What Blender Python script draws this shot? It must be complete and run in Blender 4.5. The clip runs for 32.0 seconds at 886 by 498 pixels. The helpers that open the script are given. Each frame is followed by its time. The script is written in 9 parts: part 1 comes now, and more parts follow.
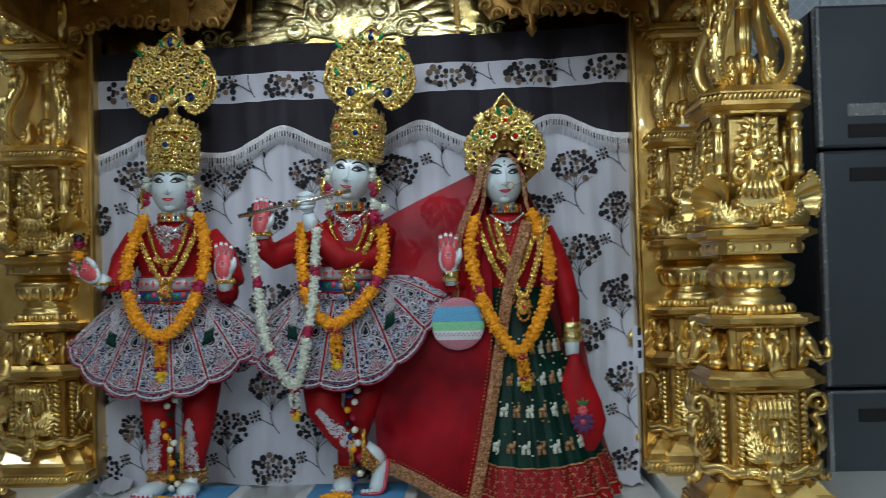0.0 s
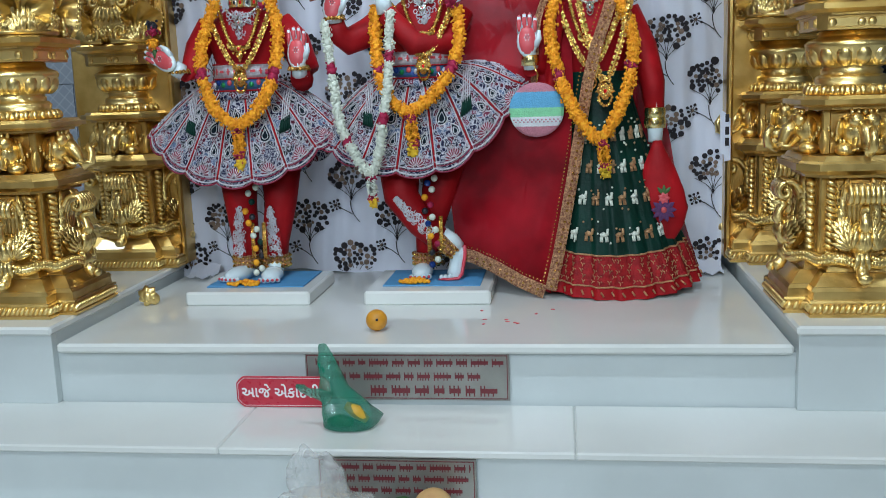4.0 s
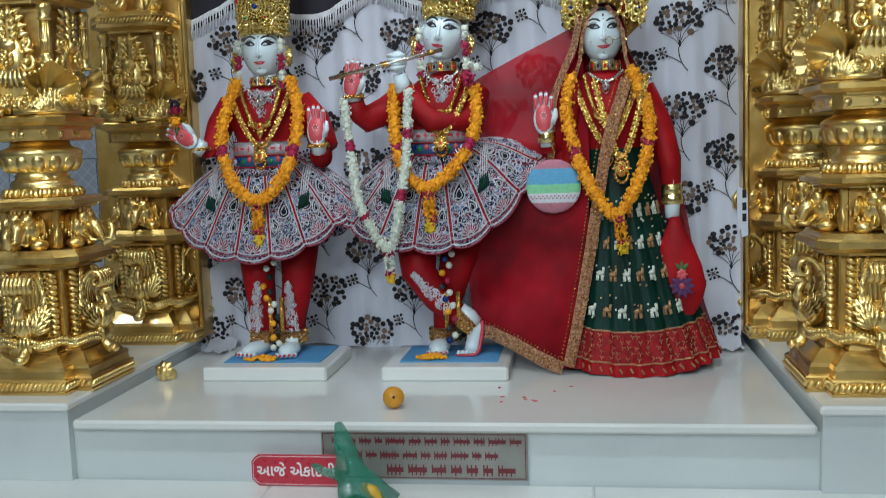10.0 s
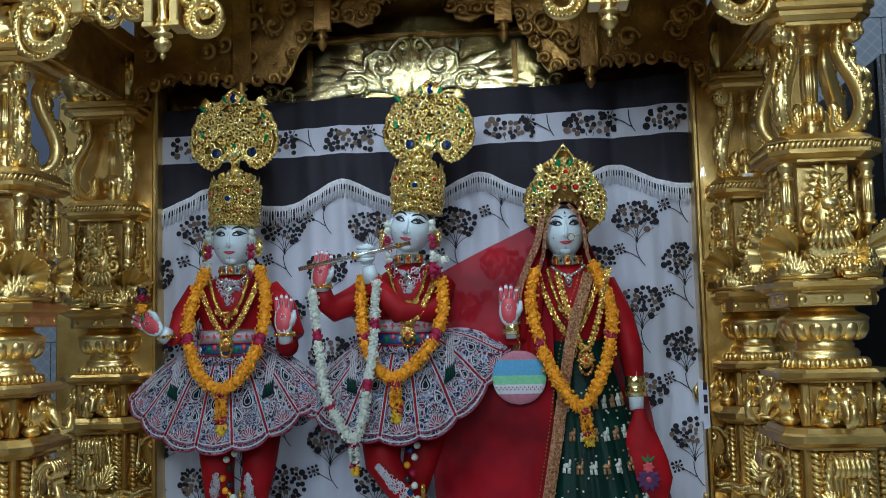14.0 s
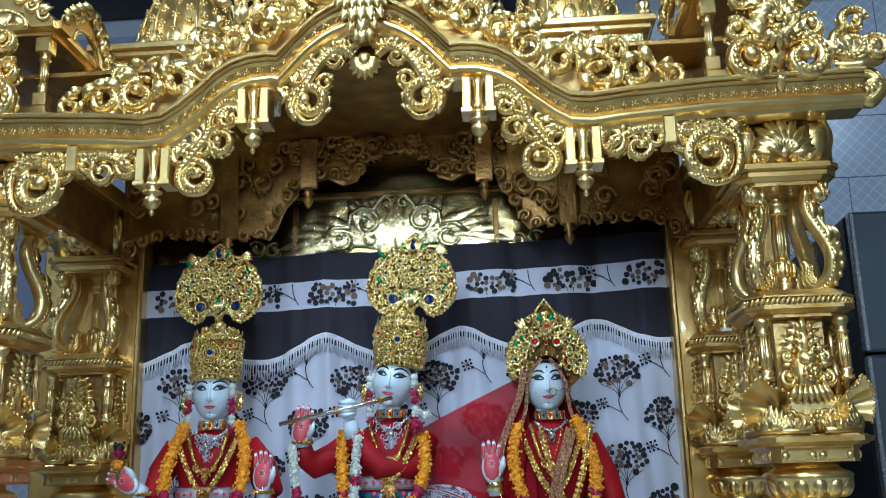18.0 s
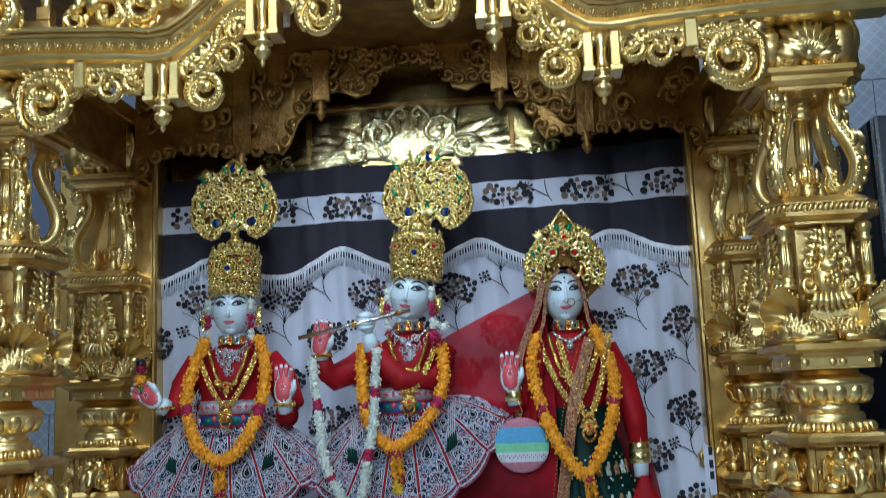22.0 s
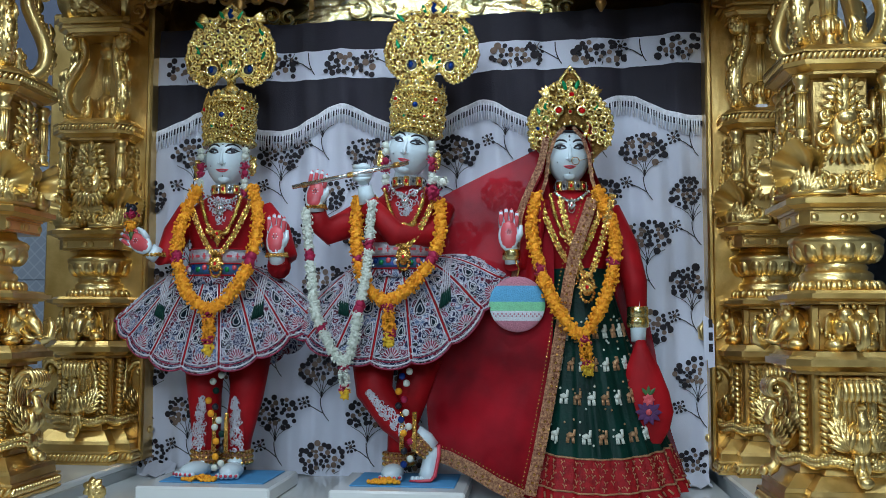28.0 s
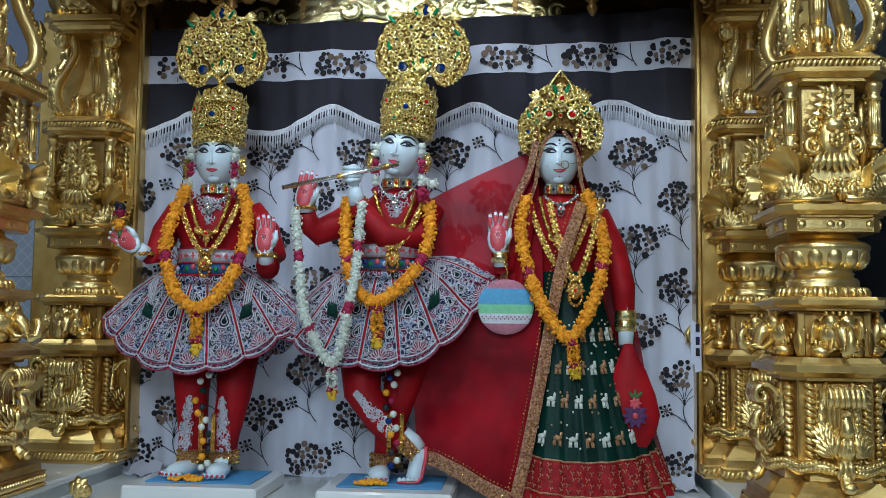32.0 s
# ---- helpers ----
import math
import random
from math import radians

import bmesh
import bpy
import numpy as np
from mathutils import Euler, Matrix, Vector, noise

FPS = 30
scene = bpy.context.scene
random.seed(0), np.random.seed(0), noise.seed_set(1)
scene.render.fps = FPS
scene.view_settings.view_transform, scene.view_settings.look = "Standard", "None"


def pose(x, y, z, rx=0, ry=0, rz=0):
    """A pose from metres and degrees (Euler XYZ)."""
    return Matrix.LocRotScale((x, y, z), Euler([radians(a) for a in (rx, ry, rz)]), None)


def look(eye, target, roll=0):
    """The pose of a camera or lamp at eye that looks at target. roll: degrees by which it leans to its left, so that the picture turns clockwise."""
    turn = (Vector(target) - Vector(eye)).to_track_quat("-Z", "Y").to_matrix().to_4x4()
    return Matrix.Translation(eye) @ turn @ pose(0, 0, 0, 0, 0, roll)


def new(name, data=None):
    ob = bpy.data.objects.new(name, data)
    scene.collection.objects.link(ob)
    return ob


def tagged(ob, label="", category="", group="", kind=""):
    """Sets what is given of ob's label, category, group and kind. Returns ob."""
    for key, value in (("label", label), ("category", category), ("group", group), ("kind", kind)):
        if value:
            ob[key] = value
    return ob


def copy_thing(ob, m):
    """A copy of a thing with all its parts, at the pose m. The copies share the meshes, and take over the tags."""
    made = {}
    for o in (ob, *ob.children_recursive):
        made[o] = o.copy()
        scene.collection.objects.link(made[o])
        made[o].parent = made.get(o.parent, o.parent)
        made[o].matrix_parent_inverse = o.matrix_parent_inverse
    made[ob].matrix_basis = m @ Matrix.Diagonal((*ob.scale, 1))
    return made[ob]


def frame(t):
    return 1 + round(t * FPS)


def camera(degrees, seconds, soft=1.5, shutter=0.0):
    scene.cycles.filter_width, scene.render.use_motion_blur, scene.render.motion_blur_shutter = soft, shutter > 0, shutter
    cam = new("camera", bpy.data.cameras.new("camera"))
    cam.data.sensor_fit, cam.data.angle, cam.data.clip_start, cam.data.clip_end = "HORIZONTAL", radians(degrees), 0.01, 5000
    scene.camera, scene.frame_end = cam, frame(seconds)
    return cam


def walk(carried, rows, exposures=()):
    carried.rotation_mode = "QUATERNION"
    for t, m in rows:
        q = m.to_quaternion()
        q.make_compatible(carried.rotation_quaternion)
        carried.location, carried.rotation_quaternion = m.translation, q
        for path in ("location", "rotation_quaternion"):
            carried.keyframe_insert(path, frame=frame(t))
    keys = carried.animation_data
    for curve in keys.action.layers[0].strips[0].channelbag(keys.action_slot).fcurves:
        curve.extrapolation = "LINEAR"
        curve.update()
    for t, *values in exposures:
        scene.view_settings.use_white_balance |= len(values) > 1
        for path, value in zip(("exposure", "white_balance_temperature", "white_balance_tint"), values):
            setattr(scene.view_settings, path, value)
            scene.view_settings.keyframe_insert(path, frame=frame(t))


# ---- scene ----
cam = camera(49.8, 32.0, soft=0.35, shutter=0.5)
METRES, EYE, TILT, LEAN, TURN = 0.4, 1.405, 0.0, 0.0, 2.1
PATH = [
    (0, (0.373, -0.025, 1.395), (0.307, 1.973, 1.455), -1.4),
    (0.5, (0.379, -0.009, 1.389), (0.23, 1.985, 1.432), -2.3),
    (1, (0.39, 0.0, 1.381), (0.234, 1.994, 1.385), -1.8),
    (1.5, (0.394, 0.002, 1.378), (0.222, 1.994, 1.346), -1.7),
    (2, (0.392, 0.009, 1.373), (0.236, 1.997, 1.219), -1.6),
    (2.5, (0.393, 0.018, 1.369), (0.22, 1.997, 1.143), -1.8),
    (3, (0.391, 0.024, 1.361), (0.189, 1.99, 1.05), -1.7),
    (3.5, (0.396, 0.024, 1.351), (0.152, 1.981, 1.023), -1.9),
    (5.5, (0.396, 0.03, 1.349), (0.132, 1.95, 0.854), -2.3),
    (6, (0.398, 0.035, 1.35), (0.121, 1.939, 0.804), -2.4),
    (6.5, (0.397, 0.038, 1.345), (0.099, 1.93, 0.768), -2.5),
    (7, (0.396, 0.038, 1.35), (0.094, 1.933, 0.786), -2.5),
    (7.5, (0.395, 0.035, 1.357), (0.085, 1.95, 0.872), -2.5),
    (8, (0.398, 0.034, 1.355), (0.086, 1.963, 0.926), -2.4),
    (8.5, (0.396, 0.033, 1.357), (0.1, 1.978, 0.997), -2.3),
    (9, (0.392, 0.029, 1.358), (0.086, 1.981, 1.045), -2.3),
    (9.5, (0.396, 0.03, 1.362), (0.084, 1.987, 1.093), -2.3),
    (10, (0.394, 0.027, 1.372), (0.108, 1.996, 1.166), -2.0),
    (10.5, (0.391, 0.023, 1.371), (0.118, 2.0, 1.236), -1.8),
    (11, (0.389, 0.018, 1.373), (0.113, 1.997, 1.288), -1.7),
    (11.5, (0.38, 0.014, 1.373), (0.109, 1.995, 1.351), -1.6),
    (12, (0.374, 0.009, 1.37), (0.106, 1.991, 1.375), -1.7),
    (12.5, (0.374, 0.004, 1.383), (0.13, 1.989, 1.406), -1.5),
    (13, (0.359, 0.001, 1.384), (0.164, 1.99, 1.455), -1.4),
    (13.5, (0.354, -0.001, 1.383), (0.169, 1.986, 1.51), -1.4),
    (14, (0.347, -0.005, 1.395), (0.176, 1.98, 1.568), -1.4),
    (14.5, (0.35, -0.008, 1.391), (0.175, 1.973, 1.598), -1.4),
    (16.5, (0.351, -0.016, 1.397), (0.211, 1.955, 1.709), -1.5),
    (17, (0.353, -0.019, 1.398), (0.211, 1.946, 1.741), -1.5),
    (17.5, (0.355, -0.026, 1.4), (0.226, 1.924, 1.823), -1.5),
    (18, (0.356, -0.03, 1.398), (0.229, 1.906, 1.883), -1.5),
    (18.5, (0.361, -0.036, 1.399), (0.234, 1.891, 1.919), -1.6),
    (19, (0.359, -0.038, 1.405), (0.24, 1.881, 1.956), -1.6),
    (19.5, (0.359, -0.04, 1.4), (0.249, 1.866, 1.994), -1.6),
    (20, (0.361, -0.039, 1.403), (0.24, 1.877, 1.964), -1.6),
    (20.5, (0.36, -0.032, 1.407), (0.235, 1.902, 1.898), -1.7),
    (21, (0.359, -0.027, 1.409), (0.225, 1.921, 1.842), -1.8),
    (21.5, (0.356, -0.019, 1.408), (0.205, 1.938, 1.794), -1.9),
    (22, (0.352, -0.004, 1.405), (0.184, 1.966, 1.71), -2.2),
    (22.5, (0.354, 0.025, 1.393), (0.202, 2.008, 1.6), -2.3),
    (23, (0.353, 0.03, 1.393), (0.18, 2.014, 1.574), -2.1),
    (23.7, (0.352, 0.086, 1.203), (0.315, 2.076, 1.401), 1.2),
    (24, (0.379, 0.118, 1.234), (0.253, 2.114, 1.268), 2.5),
    (24.5, (0.366, 0.129, 1.212), (0.275, 2.126, 1.282), 1.4),
    (25, (0.375, 0.122, 1.219), (0.216, 2.115, 1.291), 1.5),
    (25.5, (0.387, 0.139, 1.207), (0.215, 2.132, 1.218), -0.7),
    (26, (0.375, 0.12, 1.198), (0.22, 2.111, 1.316), 0.5),
    (26.5, (0.376, 0.119, 1.208), (0.186, 2.107, 1.327), -0.1),
    (28.5, (0.378, 0.114, 1.199), (0.18, 2.098, 1.36), 0.3),
    (29, (0.376, 0.115, 1.204), (0.188, 2.101, 1.349), 0.3),
    (29.5, (0.376, 0.112, 1.207), (0.197, 2.099, 1.347), 0.3),
    (30, (0.37, 0.114, 1.212), (0.197, 2.101, 1.35), 0.5),
    (30.5, (0.372, 0.111, 1.199), (0.218, 2.099, 1.352), 1.1),
    (31, (0.373, 0.116, 1.2), (0.219, 2.104, 1.352), 1.2),
    (31.5, (0.375, 0.11, 1.204), (0.201, 2.096, 1.363), 0.9),
    (32, (0.376, 0.11, 1.206), (0.202, 2.096, 1.361), 0.8),
]
EXPOSURE = [(0, -0.83, 6150, 10), (1, -0.68, 6000, 10), (2, -0.5, 5500, 10), (3, -0.23, 5620, 10), (6, -0.16, 6400, 10), (7, -0.25, 6450, 10), (8, -0.04, 6550, 10), (9, 0.0, 6600, 10), (10, -0.38, 6150, 10), (11, -0.33, 6100, 10), (12, -0.38, 5900, 10), (13, -0.63, 5700, 10), (14, -0.83, 5650, 10), (17, -0.61, 5240, 10), (19, -0.4, 5170, 10), (21, -0.45, 5150, 10), (23, -0.75, 5570, 10), (24, -0.8, 5350, 10), (25, -0.52, 5400, 10), (26, -0.38, 5650, 10), (29, -0.55, 5600, 10), (32, -0.53, 5600, 10)]
walk(cam, [(t, look(eye, target, roll)) for t, eye, target, roll in PATH], exposures=EXPOSURE)

# ---- world, light ----
world = bpy.data.worlds.new("world")
scene.world = world
world.use_nodes = True
world.node_tree.nodes["Background"].inputs[0].default_value = (0.55, 0.65, 0.85, 1)
world.node_tree.nodes["Background"].inputs[1].default_value = 0.05


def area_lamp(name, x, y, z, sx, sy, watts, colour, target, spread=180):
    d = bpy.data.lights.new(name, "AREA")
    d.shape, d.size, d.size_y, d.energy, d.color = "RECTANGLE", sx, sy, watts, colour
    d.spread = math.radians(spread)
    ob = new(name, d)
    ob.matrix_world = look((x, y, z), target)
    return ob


# unseen tubes added on the opposite wall to light the shrine frontally
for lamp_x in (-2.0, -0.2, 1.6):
    area_lamp("unseen_tube_glow", lamp_x, -3.46, 2.95, 1.3, 0.1, 55, (0.85, 0.95, 0.98), (lamp_x * 0.3, 2.6, 1.4))
# unseen ceiling tube, placed by its reflection in the brass back panel
area_lamp("unseen_tube_glow", -0.35, -2.5, 3.78, 1.3, 0.1, 70, (0.85, 0.95, 0.98), (-0.1, 2.6, 1.6))
# unseen tube added to brighten the canopy front
area_lamp("unseen_tube_glow", 0.0, 1.0, 3.78, 1.3, 0.1, 46, (0.85, 0.95, 0.98), (0.0, 2.4, 2.7))
# unseen lamps added behind the valance for brighter crowns and back panel
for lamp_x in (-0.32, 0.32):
    area_lamp("unseen_canopy_glow", lamp_x, 2.487, 2.455, 0.10, 0.03, 1.5, (0.90, 0.96, 1.0), (lamp_x * 0.8, 3.10, 1.70), 110)
# two unseen tubes added to light the wall beside the shrine
area_lamp("unseen_tube_glow", 2.4, 2.0, 3.78, 0.8, 0.1, 12, (0.85, 0.95, 0.98), (1.9, 3.6, 1.5))
area_lamp("unseen_tube_glow", -2.4, 2.0, 3.78, 0.8, 0.1, 16, (0.85, 0.95, 0.98), (-1.9, 3.6, 1.5))

# ---- materials ----


def mat(name, colour, rough=0.5, metal=0.0, var=0.15, scale=12.0, bump=0.1, bscale=60.0, spec=0.5, colour2=None, sheen=0.0, coat=0.0, grime=0.0):
    m = bpy.data.materials.new(name)
    m.use_nodes = True
    nt = m.node_tree
    b = nt.nodes["Principled BSDF"]
    tc = nt.nodes.new("ShaderNodeTexCoord")
    n1 = nt.nodes.new("ShaderNodeTexNoise")
    n1.inputs["Scale"].default_value = scale
    n1.inputs["Detail"].default_value = 6
    nt.links.new(tc.outputs["Object"], n1.inputs["Vector"])
    ramp = nt.nodes.new("ShaderNodeValToRGB")
    ramp.color_ramp.elements[0].position, ramp.color_ramp.elements[1].position = 0.3, 0.7
    c2 = colour2 or tuple(max(0, c * (1 - var)) for c in colour)
    ramp.color_ramp.elements[0].color = (*c2, 1)
    ramp.color_ramp.elements[1].color = (*[min(1, c * (1 + var * 0.4)) for c in colour], 1)
    nt.links.new(n1.outputs["Fac"], ramp.inputs["Fac"])
    out = ramp.outputs["Color"]
    if grime:
        n3 = nt.nodes.new("ShaderNodeTexNoise")
        n3.inputs["Scale"].default_value = scale * 0.23
        n3.inputs["Detail"].default_value = 4
        nt.links.new(tc.outputs["Object"], n3.inputs["Vector"])
        mx = nt.nodes.new("ShaderNodeMix")
        mx.data_type, mx.blend_type = "RGBA", "MULTIPLY"
        r3 = nt.nodes.new("ShaderNodeMapRange")
        r3.inputs["From Min"].default_value, r3.inputs["From Max"].default_value = 0.45, 0.75
        r3.inputs["To Max"].default_value = grime
        nt.links.new(n3.outputs["Fac"], r3.inputs["Value"])
        nt.links.new(r3.outputs["Result"], mx.inputs["Factor"])
        nt.links.new(out, mx.inputs["A"])
        mx.inputs["B"].default_value = (0.55, 0.5, 0.42, 1)
        out = mx.outputs["Result"]
    nt.links.new(out, b.inputs["Base Color"])
    b.inputs["Metallic"].default_value = metal
    b.inputs["Specular IOR Level"].default_value = spec
    b.inputs["Sheen Weight"].default_value = sheen
    b.inputs["Coat Weight"].default_value = coat
    n2 = nt.nodes.new("ShaderNodeTexNoise")
    n2.inputs["Scale"].default_value = bscale
    n2.inputs["Detail"].default_value = 5
    nt.links.new(tc.outputs["Object"], n2.inputs["Vector"])
    rr = nt.nodes.new("ShaderNodeMapRange")
    rr.inputs["To Min"].default_value, rr.inputs["To Max"].default_value = max(0.02, rough - 0.1), min(1, rough + 0.1)
    nt.links.new(n2.outputs["Fac"], rr.inputs["Value"])
    nt.links.new(rr.outputs["Result"], b.inputs["Roughness"])
    if bump:
        bp = nt.nodes.new("ShaderNodeBump")
        bp.inputs["Strength"].default_value = bump
        bp.inputs["Distance"].default_value = 0.01
        nt.links.new(n2.outputs["Fac"], bp.inputs["Height"])
        nt.links.new(bp.outputs["Normal"], b.inputs["Normal"])
    return m


GOLD = mat("gilded_metal", (0.95, 0.73, 0.31), 0.33, 1.0, 0.2, 9, 0.08, 70, colour2=(0.87, 0.61, 0.20), coat=0.4)
GOLDP = mat("gilded_sheet", (0.80, 0.58, 0.21), 0.38, 1.0, 0.35, 9, 0.14, 36, colour2=(0.58, 0.35, 0.08), coat=0.5)
# same gilding, with the shade under the canopy put into its brown
SOFFIT = mat("shade_brown_gilding", (0.46, 0.28, 0.075), 0.34, 0.85, 0.5, 14, 0.35, 70, colour2=(0.26, 0.14, 0.035))
PALEGOLD = mat("pale_foil_gold", (1.0, 0.82, 0.38), 0.16, 1.0, 0.25, 30, 0.2, 160)
FOILR = mat("crinkled_gold_foil", (1.0, 0.77, 0.28), 0.22, 1.0, 0.2, 60, 0.1, 140)
# foil plate darkened for the shade between pieces of relief
FOILBACK = mat("gap_shade_foil", (0.40, 0.26, 0.08), 0.36, 1.0, 0.5, 40, 0.5, 120)
# pale colour carries the hot spot a lamp makes on the brass panel
HOTBRASS = mat("hot_spot_polished_brass", (0.93, 0.82, 0.42), 0.24, 1.0, 0.3, 10, 0.25, 50)
JEWELGOLD = mat("jewellery_gold", (0.90, 0.56, 0.15), 0.24, 1.0, 0.45, 90, 0.5, 240, colour2=(0.50, 0.27, 0.06))
SILVER = mat("silver", (0.75, 0.74, 0.72), 0.22, 1.0, 0.2, 40, 0.2, 150)
# unseen floor greyed so that it bounces less light upwards
FLOORM = mat("hall_floor_marble", (0.38, 0.37, 0.35), 0.2, 0.0, 0.1, 2.5, 0.0, 8, grime=0.2)
MARBLE = mat("white_marble", (0.77, 0.79, 0.76), 0.12, 0.0, 0.05, 2.5, 0.0, 8, coat=0.15, grime=0.12)
MARBLE2 = mat("riser_marble", (0.63, 0.68, 0.68), 0.16, 0.0, 0.08, 3.5, 0.0, 8, grime=0.15)
STATUE = mat("polished_statue_marble", (0.68, 0.79, 0.83), 0.25, 0.0, 0.05, 6, 0.02, 30, coat=0.3)
INK = mat("black_paint", (0.012, 0.013, 0.02), 0.3, 0, 0.2, 30, 0)
LIP = mat("lip_paint", (0.62, 0.06, 0.09), 0.3, 0, 0.1, 30, 0)
PALMRED = mat("palm_paint", (0.62, 0.085, 0.10), 0.35, 0, 0.15, 20, 0)
CLOTH_W = mat("white_curtain_cotton", (0.70, 0.72, 0.81), 0.6, 0, 0.06, 5, 0.25, 400, sheen=0.2)
CLOTH_K = mat("black_cloth", (0.018, 0.015, 0.026), 0.7, 0, 0.3, 8, 0.25, 300, sheen=0.15)
PRINT_K = mat("black_print", (0.018, 0.014, 0.018), 0.8, 0, 0.3, 50, 0)
PRINT_B = mat("taupe_print", (0.21, 0.145, 0.105), 0.8, 0, 0.3, 50, 0)
FRINGE = mat("grey_fringe", (0.86, 0.86, 0.90), 0.7, 0, 0.2, 80, 0.2, 300)
RED = mat("red_silk", (0.36, 0.006, 0.010), 0.55, 0, 0.4, 9, 0.10, 260, spec=0.18)
GREEN = mat("green_silk", (0.002, 0.030, 0.020), 0.5, 0, 0.5, 14, 0.2, 120, spec=0.2)
ZARI = mat("gold_thread_border", (0.72, 0.44, 0.24), 0.34, 0.7, 0.6, 150, 1.0, 260, colour2=(0.22, 0.05, 0.04))
ZARIP = mat("copper_brocade", (0.62, 0.36, 0.18), 0.4, 0.6, 0.4, 60, 0.5, 250)
MARI = mat("marigold_petals", (0.88, 0.43, 0.010), 0.75, 0, 0.3, 90, 0.3, 200, colour2=(0.78, 0.27, 0.004))
MAGENTA = mat("magenta_petals", (0.38, 0.008, 0.06), 0.7, 0, 0.3, 60, 0.3, 200)
WFLOWER = mat("white_petals", (0.72, 0.76, 0.66), 0.7, 0, 0.15, 60, 0.3, 200)
YELLOW = mat("yellow_petals", (0.85, 0.55, 0.02), 0.7, 0, 0.2, 60, 0.2, 200)
BLUEMAT = mat("blue_mat", (0.10, 0.33, 0.62), 0.55, 0, 0.12, 12, 0.05, 80)
STEEL = mat("grey_steel_door", (0.13, 0.15, 0.17), 0.34, 0.75, 0.1, 3, 0.05, 60)
STEEL_E = mat("bright_steel_edge", (0.6, 0.63, 0.66), 0.25, 0.9, 0.1, 3, 0.0, 60)
DARK = mat("dark_plastic", (0.015, 0.015, 0.017), 0.35, 0, 0.2, 10, 0)
TILE = mat("grey_wall_tile", (0.40, 0.43, 0.47), 0.25, 0, 0.08, 3, 0.0, 20, grime=0.1)
TILE_L = mat("tile_motif", (0.62, 0.65, 0.70), 0.22, 0, 0.08, 20, 0.0, 20)
GROUT = mat("tile_grout", (0.22, 0.24, 0.27), 0.7, 0, 0.1, 20, 0)
# dimness of the hall put into the paint, for dark reflections in the gold
WALLP = mat("dim_hall_paint", (0.17, 0.15, 0.125), 0.6, 0, 0.06, 2, 0.05, 30, grime=0.1)
MAROON = mat("maroon_painted_beam", (0.030, 0.018, 0.022), 0.5, 0, 0.2, 3, 0.05, 30)
BLUEWALL = mat("blue_grey_wall", (0.12, 0.14, 0.20), 0.5, 0, 0.12, 2, 0.05, 30)
SIGNRED = mat("red_sign_board", (0.52, 0.025, 0.05), 0.3, 0, 0.08, 10, 0)
SIGNW = mat("white_lettering", (0.85, 0.83, 0.82), 0.4, 0, 0.05, 10, 0)
PLAQUE = mat("engraved_steel_plaque", (0.34, 0.34, 0.31), 0.35, 0.55, 0.25, 9, 0.0, 60)
PLAQUER = mat("red_engraved_lettering", (0.17, 0.022, 0.03), 0.45, 0, 0.15, 20, 0)
LIME = mat("ripe_lemon_skin", (0.72, 0.32, 0.02), 0.42, 0, 0.25, 20, 0.15, 150)
APPLEW = mat("wood_apple_rind", (0.72, 0.48, 0.20), 0.6, 0, 0.3, 14, 0.2, 60, colour2=(0.55, 0.30, 0.12))
BANANA = mat("banana_skin", (0.80, 0.50, 0.04), 0.5, 0, 0.3, 14, 0.1, 60, colour2=(0.62, 0.33, 0.03))
LEAF = mat("leaf_green", (0.05, 0.13, 0.03), 0.5, 0, 0.3, 20, 0.1, 60)
JBLUE = mat("blue_enamel", (0.006, 0.035, 0.20), 0.15, 0.2, 0.2, 30, 0)
JGREEN = mat("green_enamel", (0.02, 0.25, 0.08), 0.2, 0.2, 0.3, 30, 0)
JRED = mat("red_glass_stone", (0.6, 0.01, 0.01), 0.12, 0, 0.2, 30, 0)
SEQ = mat("silver_sequin_thread", (0.74, 0.73, 0.78), 0.35, 0.4, 0.3, 120, 0.4, 500)
SKIRT = mat("maroon_blue_brocade", (0.08, 0.015, 0.03), 0.6, 0.0, 0.5, 35, 0.3, 260, spec=0.15, colour2=(0.015, 0.02, 0.06))
